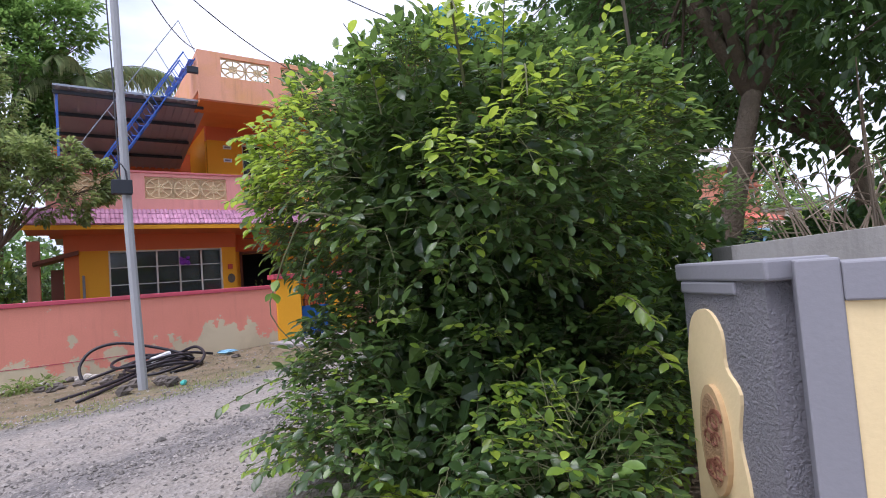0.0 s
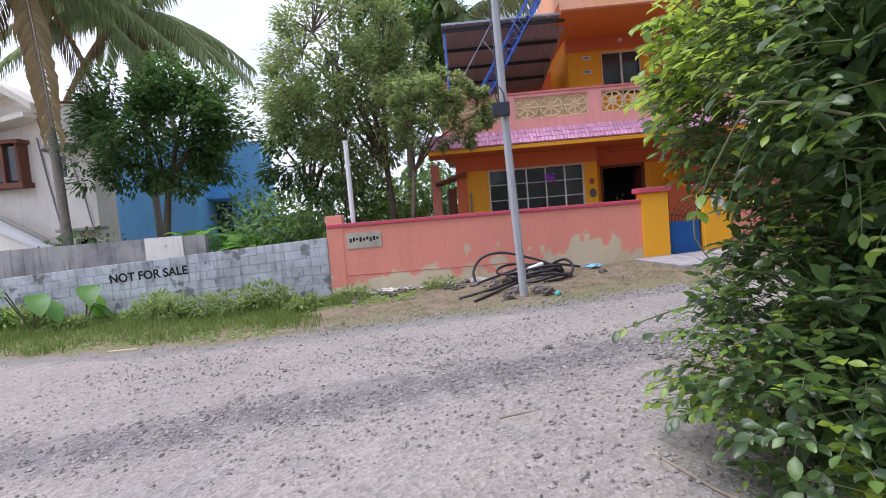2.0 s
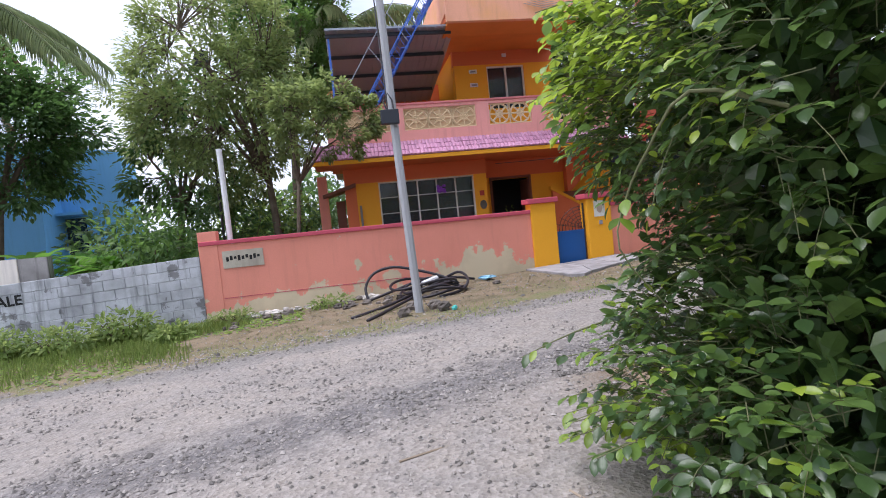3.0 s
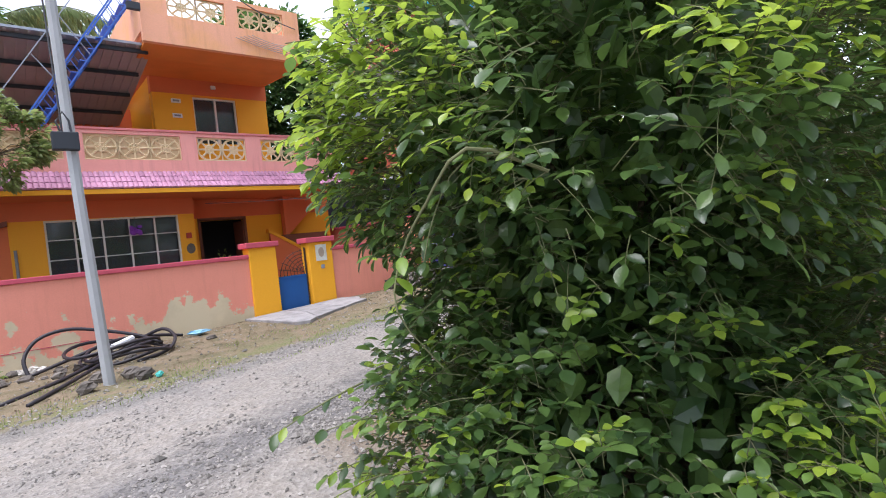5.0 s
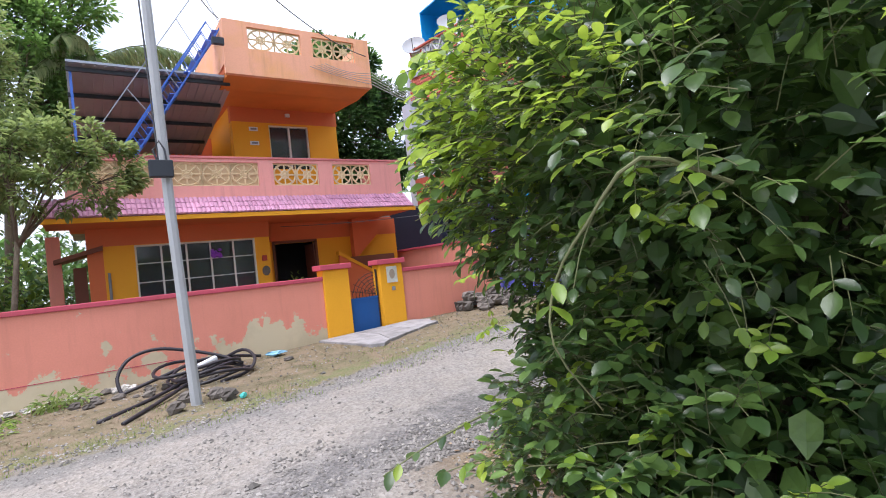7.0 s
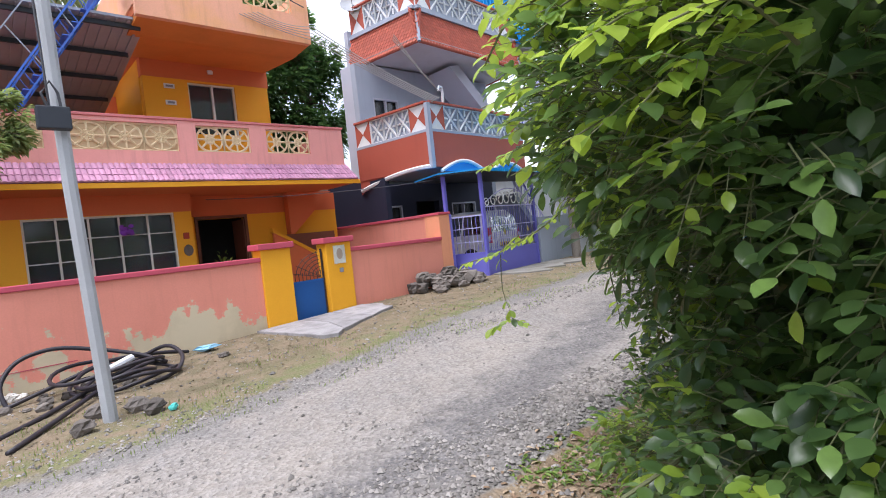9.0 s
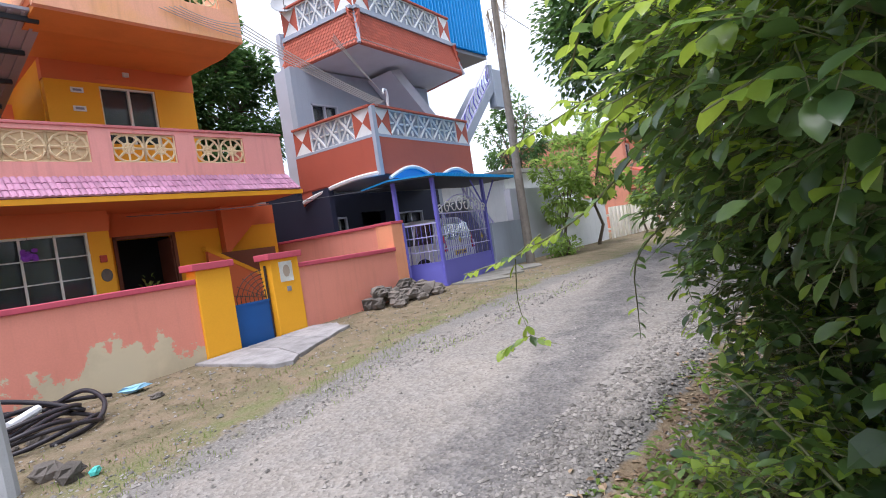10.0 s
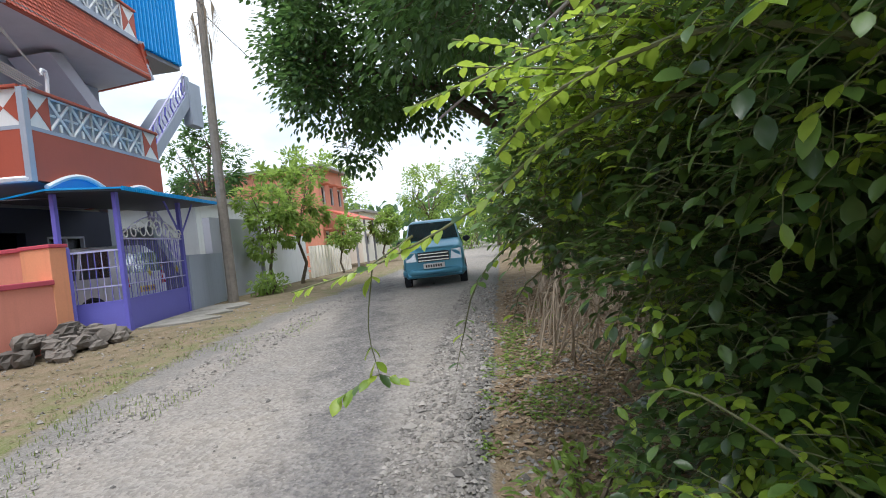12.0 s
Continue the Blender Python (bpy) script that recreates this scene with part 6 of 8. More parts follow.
    for u, mt in ((1.86, PLATE), (-1.79, PLATE_Y if yellow else PLATE)):
        z = 0.44 if u > 0 else 0.62
        pl = part("number_plate", Shape().add([P(u, -0.25, z), P(u, 0.25, z), P(u, 0.25, z + 0.12), P(u, -0.25, z + 0.12), P(u * 0.96, -0.25, z), P(u * 0.96, 0.25, z), P(u * 0.96, 0.25, z + 0.12), P(u * 0.96, -0.25, z + 0.12)], [(0, 1, 2, 3), (4, 7, 6, 5), (0, 4, 5, 1), (3, 2, 6, 7), (0, 3, 7, 4), (1, 5, 6, 2)]), mt, t, "number plate with dark unreadable marks")
        for k in range(7):
            v = -0.20 + k * 0.058
            e = u + (0.004 if u > 0 else -0.004)
            part("plate_mark", Shape().add([P(e, v, z + 0.03), P(e, v + 0.035, z + 0.03), P(e, v + 0.035, z + 0.09), P(e, v, z + 0.09)], [(0, 1, 2, 3)]), BLACK_PAINT, pl)
    for u in (1.74, -1.76):
        part("bumper", Shape().tube([P(u - (0.12 if u > 0 else -0.12), -0.72, 0.36), P(u, -0.5, 0.36), P(u, 0.5, 0.36), P(u - (0.12 if u > 0 else -0.12), 0.72, 0.36)], 0.09, 8), paint, t, smooth=True)
    for k in (-0.25, 0.25):
        part("wiper", Shape().bar(P(0.92, k, 1.09), P(0.72, k + 0.35, 1.28), 0.012), PLASTIC_DARK, body)
    return t


car("parked_car", (14.75, 7.05, ground_z(14.7, 7)), 186, "light blue hatchback car parked on the lane", CAR_BLUE)
car("parked_car", (11.0, 14.55, 0.44), 92, "silver hatchback car parked behind the violet gate", CAR_SILVER, yellow=True)


# ---- plot wall and buildings on the far left ----
def block_wall():
    t = thing("block_wall", (-8, WALL_Y, -0.2), "whitewashed grey concrete block wall with painted words", "wall", kind="structure")
    x0, x1 = -15.0, -2.98
    tilt = 0.045
    top = lambda x: 1.24 + tilt * (x + 2.95) * (1 if x > -9.5 else 1)
    base = Shape()
    base.obox((x0, WALL_Y + 0.048), (x1, WALL_Y + 0.048), 0.14, -0.6, top(x0) - 0.01, -0.6, top(x1) - 0.01)
    part("mortar_core", base, MORTAR, t)
    blk = Shape().box(-0.196, 0.196, 0.0, 0.06, -0.097, 0.097)
    b = bmesh.new()
    me = to_mesh("block", blk, BLOCK)
    b.from_mesh(me)
    bmesh.ops.bevel(b, geom=list(b.edges), offset=0.006, segments=1, affect="EDGES")
    b.to_mesh(me)
    b.free()
    at = []
    turn = Matrix.Rotation(-math.atan(tilt), 4, "Y")
    for r in range(8):
        for c in range(31):
            x = x1 - 0.2 - c * 0.4 - (0.2 if r % 2 else 0)
            if x < x0 + 0.2:
                continue
            z = top(x) - 0.1 - 0.2 * r
            if z > ground_z(x, WALL_Y) - 0.1:
                at.append(Matrix.Translation((x, WALL_Y - 0.035 + random.uniform(-0.004, 0.004), z)) @ turn)
    pieces("block", at, me, t)
    half = to_mesh("half_block", Shape().box(-0.097, 0.097, 0.0, 0.06, -0.097, 0.097), BLOCK)
    ends = [Matrix.Translation((x1 - 0.1, WALL_Y - 0.035, top(x1 - 0.1) - 0.1 - 0.2 * r)) @ turn for r in (1, 3, 5)]
    pieces("half_block", ends, half, t)
    cu = bpy.data.curves.new("words", "FONT")
    cu.body, cu.size, cu.extrude, cu.offset = "NOT FOR SALE", 0.27, 0.003, 0.006
    ob = new("words", cu)
    me2 = bpy.data.meshes.new_from_object(ob)
    bpy.data.objects.remove(ob)
    me2.materials.clear()
    me2.materials.append(BLACK_PAINT)
    w = new("painted_words", me2)
    w.parent = t
    w.matrix_local = Matrix.Translation(-ORIGIN[t.name]) @ Matrix.Translation((-8.02, WALL_Y - 0.042, 0.60)) @ turn @ Matrix.Rotation(radians(90), 4, "X")
    tagged(w, "hand-painted black words NOT FOR SALE")
    part("rear_wall", Shape().box(-16, -6.6, 14.2, 14.4, -0.3, 1.55), surface("stained_concrete", (0.40, 0.39, 0.38), (0.09, 0.085, 0.08), 0.9, big=1.0, amount=1.0, streak=0.9, relief=0.5), t, "stained concrete wall behind")
    part("rear_patch", Shape().box(-8.2, -7.2, 14.17, 14.2, 0.9, 1.56), CREAM_WALL, t)


block_wall()


def cream_house():
    h = thing("house", (-16, 18, -0.2), "cream plastered house with brown wooden bay window and sunshades", "house")
    part("front_wall", holed_wall(Shape(), -24.0, -12.0, -0.2, 5.9, 18.0, 18.25, [(-15.3, -14.2, 3.75, 5.0), (-13.35, -12.9, 3.85, 4.55), (-12.9, -12.2, -0.1, 1.75)]), CREAM_WALL, h)
    part("side_wall", Shape().box(-12.25, -12.0, 18.25, 19.0, -0.2, 5.9), CREAM_WALL, h)
    part("roof_slab", Shape().box(-24.0, -11.9, 17.9, 19.0, 5.9, 6.0), CONCRETE, h)
    part("gable", Shape().prism([(-17.5, 5.6), (-14.4, 6.95), (-13.3, 6.2), (-13.3, 5.95), (-14.4, 6.7), (-17.5, 5.3)], "y", 17.3, 18.3), CREAM_WALL, h)
    part("gable_wall", Shape().prism([(-17.0, 6.0), (-14.4, 6.7), (-13.4, 6.0)], "y", 18.02, 18.2), CREAM_WALL, h)
    curve = [(-13.45, 18.0)] + [(-12.75 + 0.72 * math.cos(q), 18.0 - 0.62 * math.sin(q)) for q in np.linspace(math.pi, 0, 9)] + [(-12.03, 18.0)]
    part("round_parapet", Shape().prism(curve, "z", 4.85, 6.1), CREAM_WALL, h, "rounded cream parapet")
    part("parapet_coping", Shape().prism([(x, y - 0.04) for x, y in curve], "z", 6.1, 6.18), WOOD_BROWN, h)
    part("round_shade", Shape().prism([(-12.75 + (x + 12.75) * 1.12, 18.0 + (y - 18.0) * 1.15) for x, y in curve], "z", 4.72, 4.85), CONCRETE, h)
    part("porch_shade", Shape().prism([(-16.0, 5.35), (-13.5, 5.75), (-13.5, 5.9), (-16.0, 5.55)], "y", 17.2, 18.0), CREAM_WALL, h)
    bay = part("bay_window", Shape().box(-15.28, -14.22, 17.72, 17.74, 3.82, 4.95), GLASS, h, "boxed brown wooden bay window")
    for x in (-15.34, -14.78, -14.26):
        part("window_frame", Shape().box(x, x + 0.1, 17.6, 17.8, 3.75, 5.02), WOOD_BROWN, bay)
    part("window_sill", Shape().box(-15.45, -14.05, 17.5, 18.02, 3.58, 3.75), WOOD_BROWN, bay)
    part("window_head", Shape().box(-15.45, -14.05, 17.5, 18.02, 5.02, 5.14), WOOD_BROWN, bay)
    part("bay_cheek", Shape().box(-14.18, -14.14, 17.6, 18.0, 3.75, 5.02), WOOD_BROWN, bay)
    part("small_window", Shape().box(-13.35, -12.9, 18.12, 18.14, 3.85, 4.55), GLASS, h)
    part("low_shade", Shape().box(-13.0, -11.7, 17.3, 18.0, 2.0, 2.1), CONCRETE, h)
    part("stair_flank", Shape().prism([(-17.5, 4.2), (-12.95, 1.55), (-12.95, 1.2), (-17.5, 3.6)], "y", 17.2, 17.35), WHITE, h, "white stair parapet")
    part("stair_coping", Shape().prism([(-17.5, 4.2), (-12.95, 1.55), (-12.95, 1.63), (-17.5, 4.28)], "y", 17.15, 17.4), CONCRETE, h)
    part("stair_face", Shape().prism([(-17.5, 3.6), (-13.1, 1.25), (-17.5, 1.25)], "y", 17.25, 17.34), CREAM_WALL, h)
    part("drain_pipe", Shape().tube([(-13.75, 17.95, 5.2), (-13.55, 17.95, 3.8), (-13.3, 17.95, 2.3), (-13.35, 17.95, 1.2)], 0.025, 6), DARK_GREY, h)
    part("supply_pipe", Shape().tube([(-12.7, 17.95, 4.4), (-12.35, 17.95, 3.0), (-12.2, 17.95, 2.1)], 0.02, 6), DARK_GREY, h)
    part("dark_room", Shape().box(-23, -12.3, 18.8, 18.9, 0, 5.8), ROOM_SHADE, h)


cream_house()


def blue_building():
    h = thing("house", (-13.8, 24, -0.2), "plain sky-blue painted building behind trees", "house")
    part("front_wall", holed_wall(Shape(), -17.5, -8.6, -0.2, 5.3, 24.0, 24.25, [(-10.9, -10.1, 1.6, 3.0)]), BLUE_WALL, h)
    part("side_wall", Shape().box(-8.85, -8.6, 24.25, 25.4, -0.2, 5.3), BLUE_WALL, h)
    part("projecting_bay", Shape().box(-17.5, -10.9, 22.6, 24.0, -0.2, 5.6), BLUE_WALL, h)
    part("parapet_slope", Shape().prism([(-11.4, 5.3), (-8.6, 5.3), (-8.6, 5.45), (-11.4, 5.95)], "y", 24.0, 24.25), BLUE_WALL, h)
    part("sunshade", Shape().box(-11.3, -9.8, 23.4, 24.0, 3.1, 3.2), BLUE_WALL, h)
    part("window", Shape().box(-10.9, -10.1, 24.12, 24.14, 1.6, 3.0), GLASS, h)
    part("dark_room", Shape().box(-17, -9, 25.5, 25.6, 0, 5), ROOM_SHADE, h)


blue_building()


# ---- far end of the lane ----
def far_house(at, size, mat, label, roof=CONCRETE, windows=3):
    x, y, z = at
    w, d, hgt = size
    h = thing("house", at, label, "house")
    holes = [(x + w * (i + 0.3) / windows, x + w * (i + 0.7) / windows, z + hgt * f, z + hgt * (f + 0.18)) for i in range(windows) for f in ((0.2, 0.65) if hgt > 4 else (0.35,))]
    part("front_wall", holed_wall(Shape(), x, x + w, z - 0.5, z + hgt, y, y + 0.25, holes), mat, h)
    for e in (x, x + w - 0.25):
        part("end_wall", Shape().box(e, e + 0.25, y + 0.25, y + d, z - 0.5, z + hgt), mat, h)
    part("roof", Shape().box(x - 0.3, x + w + 0.3, y - 0.4, y + d, z + hgt, z + hgt + 0.15), roof, h)
    part("dark_room", Shape().box(x + 0.3, x + w - 0.3, y + 1.5, y + 1.6, z, z + hgt), ROOM_SHADE, h)
    for a, b, lo, hi in holes:
        win = part("window", Shape().box(a, b, y + 0.12, y + 0.14, lo, hi), GLASS, h)
        part("window_frame", Shape().box(a, b, y + 0.02, y + 0.1, hi - 0.06, hi).box(a, a + 0.06, y + 0.02, y + 0.1, lo, hi).box(b - 0.06, b, y + 0.02, y + 0.1, lo, hi), WHITE, win)
        part("sunshade", Shape().box(a - 0.15, b + 0.15, y - 0.45, y, hi + 0.08, hi + 0.16), mat, h)
    return h


FG = 0.33
far_house((29.6, 15.2, FG), (4.6, 8, 5.9), surface("salmon_house_paint", (0.62, 0.26, 0.17), rough=0.8, streak=0.2), "salmon two-storey house far along the lane")
far_house((18.5, 16.0, FG), (7, 7, 3.4), WHITE, "low white house with flat roof along the lane")
far_house((37, 15, FG), (9, 8, 3.6), CREAM_WALL, "cream house at the far end of the lane")
porch = thing("awning", (29.0, 13.6, FG), "rusty tiled awning over a house gate", "awning")
part("awning_roof", Shape().prism([(13.0, FG + 2.7), (14.6, FG + 3.3), (14.6, FG + 3.4), (13.0, FG + 2.8)], "x", 28.6, 33.0), TILE_RED, porch)
for x in (28.7, 30.8, 32.8):
    part("post", Shape().box(x, x + 0.1, 13.05, 13.15, FG - 0.1, FG + 2.75), DARK_GREY, porch)

lane_wall = thing("lane_wall", (16, 13.2, 0.3), "grey plastered boundary wall along the lane", "wall", kind="structure")
part("wall_panel", Shape().obox((12.3, 12.66), (14.3, 12.95), 0.2, 0.2, 1.75), GREY_BLUE, lane_wall)
part("tall_panel", Shape().obox((14.3, 13.2), (17.6, 13.4), 0.2, 0.2, 2.75), LILAC_GREY, lane_wall)
part("white_panel", Shape().obox((17.6, 13.4), (22.0, 13.5), 0.2, 0.2, 2.2), WHITE, lane_wall)
part("tall_joint", Shape().obox((17.5, 13.26), (17.62, 13.27), 0.12, 0.2, 2.8), DARK_GREY, lane_wall)
fence = thing("fence", (25, 13.3, FG), "white concrete post fence along the lane", "fence")
for i in range(14):
    part("post", Shape().box(22.2 + i * 0.42, 22.36 + i * 0.42, 13.25, 13.37, 0.2, 1.75), CREAM_WALL, fence)
part("rail", Shape().box(22.1, 28.0, 13.38, 13.44, 0.75, 0.85).box(22.1, 28.0, 13.38, 13.44, 1.35, 1.45), CREAM_WALL, fence)

tree("tree", (16.3, 12.3, 0.35), "young light green roadside tree", (16.3, 12.3, 1.7), 0.06, (16.2, 12.2, 2.8), (1.2, 0.9, 1.35), YOUNG_LEAF, 21, 50, 46, 0.15, limbs=5)
tree("tree", (19.0, 12.5, 0.35), "young light green roadside tree", (19.0, 12.5, 1.9), 0.07, (19.0, 12.3, 3.6), (1.5, 1.1, 1.6), YOUNG_LEAF, 22, 60, 46, 0.17, limbs=5)
tree("tree", (24.0, 12.5, 0.35), "young light green roadside tree", (24.0, 12.5, 1.4), 0.05, (24.0, 12.3, 2.3), (0.8, 0.8, 0.9), YOUNG_LEAF, 24, 30, 42, 0.16, limbs=5)
tree("tree", (33.5, 12.6, 0.35), "young light green roadside tree", (33.5, 12.6, 1.5), 0.08, (33.5, 12.4, 2.6), (1.2, 1.0, 1.2), YOUNG_LEAF, 25, 45, 42, 0.2, limbs=5)
tree("tree", (22.0, 17.5, 0.3), "dark feathery tree behind the grey house", (22.0, 17.5, 3.2), 0.14, (22.0, 17.5, 5.4), (1.9, 1.6, 2.6), TREE_LEAF, 23, 70, 40, 0.2, limbs=6)
for k, (x, y, s) in enumerate(((26, 3.2, 1.0), (36, 2.5, 1.2), (48, 5.5, 1.2), (52, 12, 1.3), (60, 8, 1.5), (44, 19, 1.3), (20, 1.8, 1.1))):
    tree("tree", (x, y, FG), "leafy roadside tree far along the lane", (x, y, FG + 2.4 * s), 0.16 * s, (x, y, FG + 4.2 * s), (2.6 * s, 2.2 * s, 2.3 * s), TREE_LIGHT if k % 2 else TREE_LEAF, 30 + k, 60, 42, 0.30, limbs=6)
tree("tree", (4.5, -6.5, 0), "leafy tree in the plot behind", (4.5, -6.5, 2.6), 0.2, (4.5, -6.5, 4.8), (3, 2.6, 2.4), TREE_LEAF, 41, 70, 42, 0.25, limbs=6)
tree("tree", (14.5, -1.0, 0.3), "large dark tree in the plot behind the wall", (14.5, -1.0, 3.0), 0.25, (14.5, -1.0, 6.0), (4.5, 4.0, 3.8), TREE_LEAF, 42, 130, 60, 0.24, limbs=8)
tree("tree", (-5.0, 18.5, -0.1), "dark leafy tree behind the plot", (-5.0, 18.5, 2.4), 0.15, (-4.6, 18.4, 4.2), (2.2, 1.5, 2.4), TREE_LEAF, 43, 90, 50, 0.2, limbs=6)


# ---- plot growth on the left ----
def hedge(at, label, size, mat, seed, n, ll):
    rng = np.random.default_rng(seed)
    t = thing("bush", at, label, "bush")
    u = unit(rng, n) * (rng.random((n, 1)) ** 0.4)
    p = np.array(at) + u * np.array(size) + np.array((0, 0, size[2]))
    p += 0.25 * rng.normal(size=p.shape) * np.array(size) * 0.3
    p[:, 2] = np.maximum(p[:, 2], at[2] + 0.05)
    w = rng.uniform(0.7, 1.3, n) * ll
    part("foliage", leaves(p, u + rng.normal(size=u.shape) * 0.5 + np.array((0, 0, -0.2)), u * 0.5 + np.array((0, -0.3, 1.0)), w, w * 0.5), mat, t)
    for i in range(5):
        a = i * 1.256
        part("stem", Shape().tube([(at[0], at[1], at[2] - 0.1), (at[0] + size[0] * 0.5 * math.cos(a), at[1] + size[1] * 0.5 * math.sin(a), at[2] + size[2] * 1.3)], 0.03, 5, 0.01), BARK, t)


hedge((-4.6, 14.6, -0.1), "thick green shrub behind the block wall", (1.5, 0.9, 1.25), MID_LEAF, 51, 1700, 0.2)
hedge((-3.1, 16.0, -0.1), "thick dark shrub behind the pink wall", (1.6, 1.0, 1.6), TREE_LEAF, 52, 1500, 0.2)
hedge((-6.4, 16.2, -0.1), "thick green shrub in the walled plot", (1.6, 1.0, 0.8), MID_LEAF, 53, 1300, 0.2)
hedge((-0.9, 18.5, -0.1), "dark shrub beside the orange house", (1.3, 1.2, 1.7), TREE_LEAF, 54, 1100, 0.2)
hedge((-11.0, 15.8, -0.1), "dark low shrub in the walled plot", (1.6, 0.9, 1.0), TREE_LEAF, 55, 900, 0.18)


def big_leaf(sh, base, tip_way, L, w, sag, n=7):
    """A broad leaf blade with a fold, bending under its weight."""
    d = Vector(tip_way).normalized()
    s = d.cross(Vector((0, 0, 1))).normalized()
    v0 = len(sh.v)
    for i in range(n + 1):
        k = i / n
        c = Vector(base) + d * L * k + Vector((0, 0, -sag * L * k * k))
        h = w * math.sin(math.pi * min(1, 0.08 + 0.92 * k)) ** 0.7 * 0.5
        for e in (-1, 0, 1):
            p = c + s * h * e + Vector((0, 0, abs(e) * h * 0.25))
            sh.v.append(tuple(p))
    for i in range(n):
        for e in range(2):
            a = v0 + i * 3 + e
            sh.f.append((a, a + 1, a + 4, a + 3))


def banana(at, seed, hgt):
    rnd = random.Random(seed)
    t = thing("banana_plant", at, "banana plant with broad bright green leaves", "plant", "banana plants")
    part("stalk", Shape().tube([at, (at[0], at[1], at[2] + hgt)], 0.1, 8, 0.06), TWIG, t)
    for i in range(7):
        a = i * 2.4 + seed
        sh = Shape()
        big_leaf(sh, (at[0], at[1], at[2] + hgt - 0.1), (math.cos(a), math.sin(a), rnd.uniform(0.5, 1.4)), rnd.uniform(1.1, 1.5), 0.38, 0.5)
        part("leaf_blade", sh, BANANA, t, smooth=True)


banana((-7.3, 15.0, -0.1), 1, 1.5)
banana((-6.5, 15.6, -0.1), 2, 1.3)
banana((-5.6, 15.0, -0.1), 3, 1.2)


def taro(at, seed, n, mat):
    rnd = random.Random(seed)
    t = thing("taro_plant", at, "big-leaved taro plant on the grassy verge", "plant", "taro plants")
    for i in range(n):
        a = rnd.uniform(0, 6.28)
        top = (at[0] + math.cos(a) * 0.35, at[1] + math.sin(a) * 0.2 - 0.15, at[2] + rnd.uniform(0.35, 0.95))
        part("stalk", Shape().tube([at, top], 0.015, 5), TWIG, t)
        sh = Shape()
        big_leaf(sh, top, (math.cos(a), math.sin(a) - 0.6, -0.3), rnd.uniform(0.4, 0.6), 0.42, 0.5)
        part("leaf_blade", sh, mat, t, smooth=True)


taro((-8.3, 11.9, -0.2), 4, 5, BANANA)
taro((-8.9, 11.2, -0.2), 5, 4, BANANA)

# ---- poles and cables ----
pole = thing("utility_pole", (1.0, 9.67, 0.0), "grey concrete utility pole with a dark switch box", "utility pole")
part("shaft", Shape().tube([(1.0, 9.67, -0.3), (0.90, 9.67, 2.5), (0.80, 9.67, 8.2)], [0.072, 0.066, 0.055], 8), POLE, pole)
part("switch_box", Shape().box(0.68, 0.96, 9.48, 9.60, 3.03, 3.25), PLASTIC_DARK, pole, "dark metal switch box", bevel=0.012)
part("box_clamp", Shape().tube([(0.80, 9.55, 3.2), (0.74, 9.53, 3.38), (0.82, 9.52, 3.5), (0.88, 9.55, 3.4), (0.9, 9.56, 3.2)], 0.014, 5), DARK_WIRE, pole)
part("down_wire", Shape().tube([(0.80, 9.55, 3.2), (0.76, 9.55, 5.0), (0.66, 9.56, 8.0)], 0.011, 5), DARK_WIRE, pole)
for z in (7.4, 7.9):
    part("cross_arm", Shape().box(0.2, 1.3, 9.6, 9.66, z, z + 0.06), IRON, pole)
    for x in (0.25, 0.6, 1.2):
        part("insulator", Shape().tube([(x, 9.63, z + 0.06), (x, 9.63, z + 0.12), (x, 9.63, z + 0.16)], [0.03, 0.045, 0.02], 7), WHITE, pole)

pole2 = thing("utility_pole", (13.75, 12.35, 0.3), "tall dark pole with dry fronds tied near its top", "utility pole")
part("shaft", Shape().tube([(13.75, 12.35, 0.1), (13.72, 12.35, 4.0), (13.72, 12.3, 9.5)], [0.14, 0.12, 0.09], 9), PALM_BARK, pole2)
rr = random.Random(3)
for i in range(5):
    sh = Shape()
    a = i * 1.3
    for j in range(7):
        sh.tube([(13.72, 12.3, 7.6 + 0.2 * i), (13.72 + 0.25 * math.cos(a), 12.3 + 0.25 * math.sin(a), 7.5 + 0.2 * i), (13.72 + (0.2 + 0.04 * j) * math.cos(a + 0.1 * j), 12.3 + (0.2 + 0.04 * j) * math.sin(a), 6.6 + 0.1 * j + 0.1 * i)], 0.018, 4, 0.004)
    part("dry_frond", sh, DRY_TWIG, pole2)

white_pole = thing("pvc_pole", (-2.44, 12.8, 0), "white plastic pole standing behind the wall", "pole")
part("pipe", Shape().tube([(-2.42, 12.8, -0.2), (-2.45, 12.8, 3.32)], 0.055, 10), WHITE_PIPE, white_pole)
part("pipe_cap", Shape().tube([(-2.45, 12.8, 3.32), (-2.45, 12.8, 3.38)], 0.062, 10), WHITE_PIPE, white_pole)


def cable(name, a, b, sag, r=0.012, mat=WIRE, label="thin cable slung across the lane", n=14):
    pts = [Vector(a).lerp(Vector(b), k) - Vector((0, 0, sag * 4 * k * (1 - k))) for k in np.linspace(0, 1, n)]
    return solid(name, Shape().tube(pts, r, 5), mat, label, "cable", group="cables")


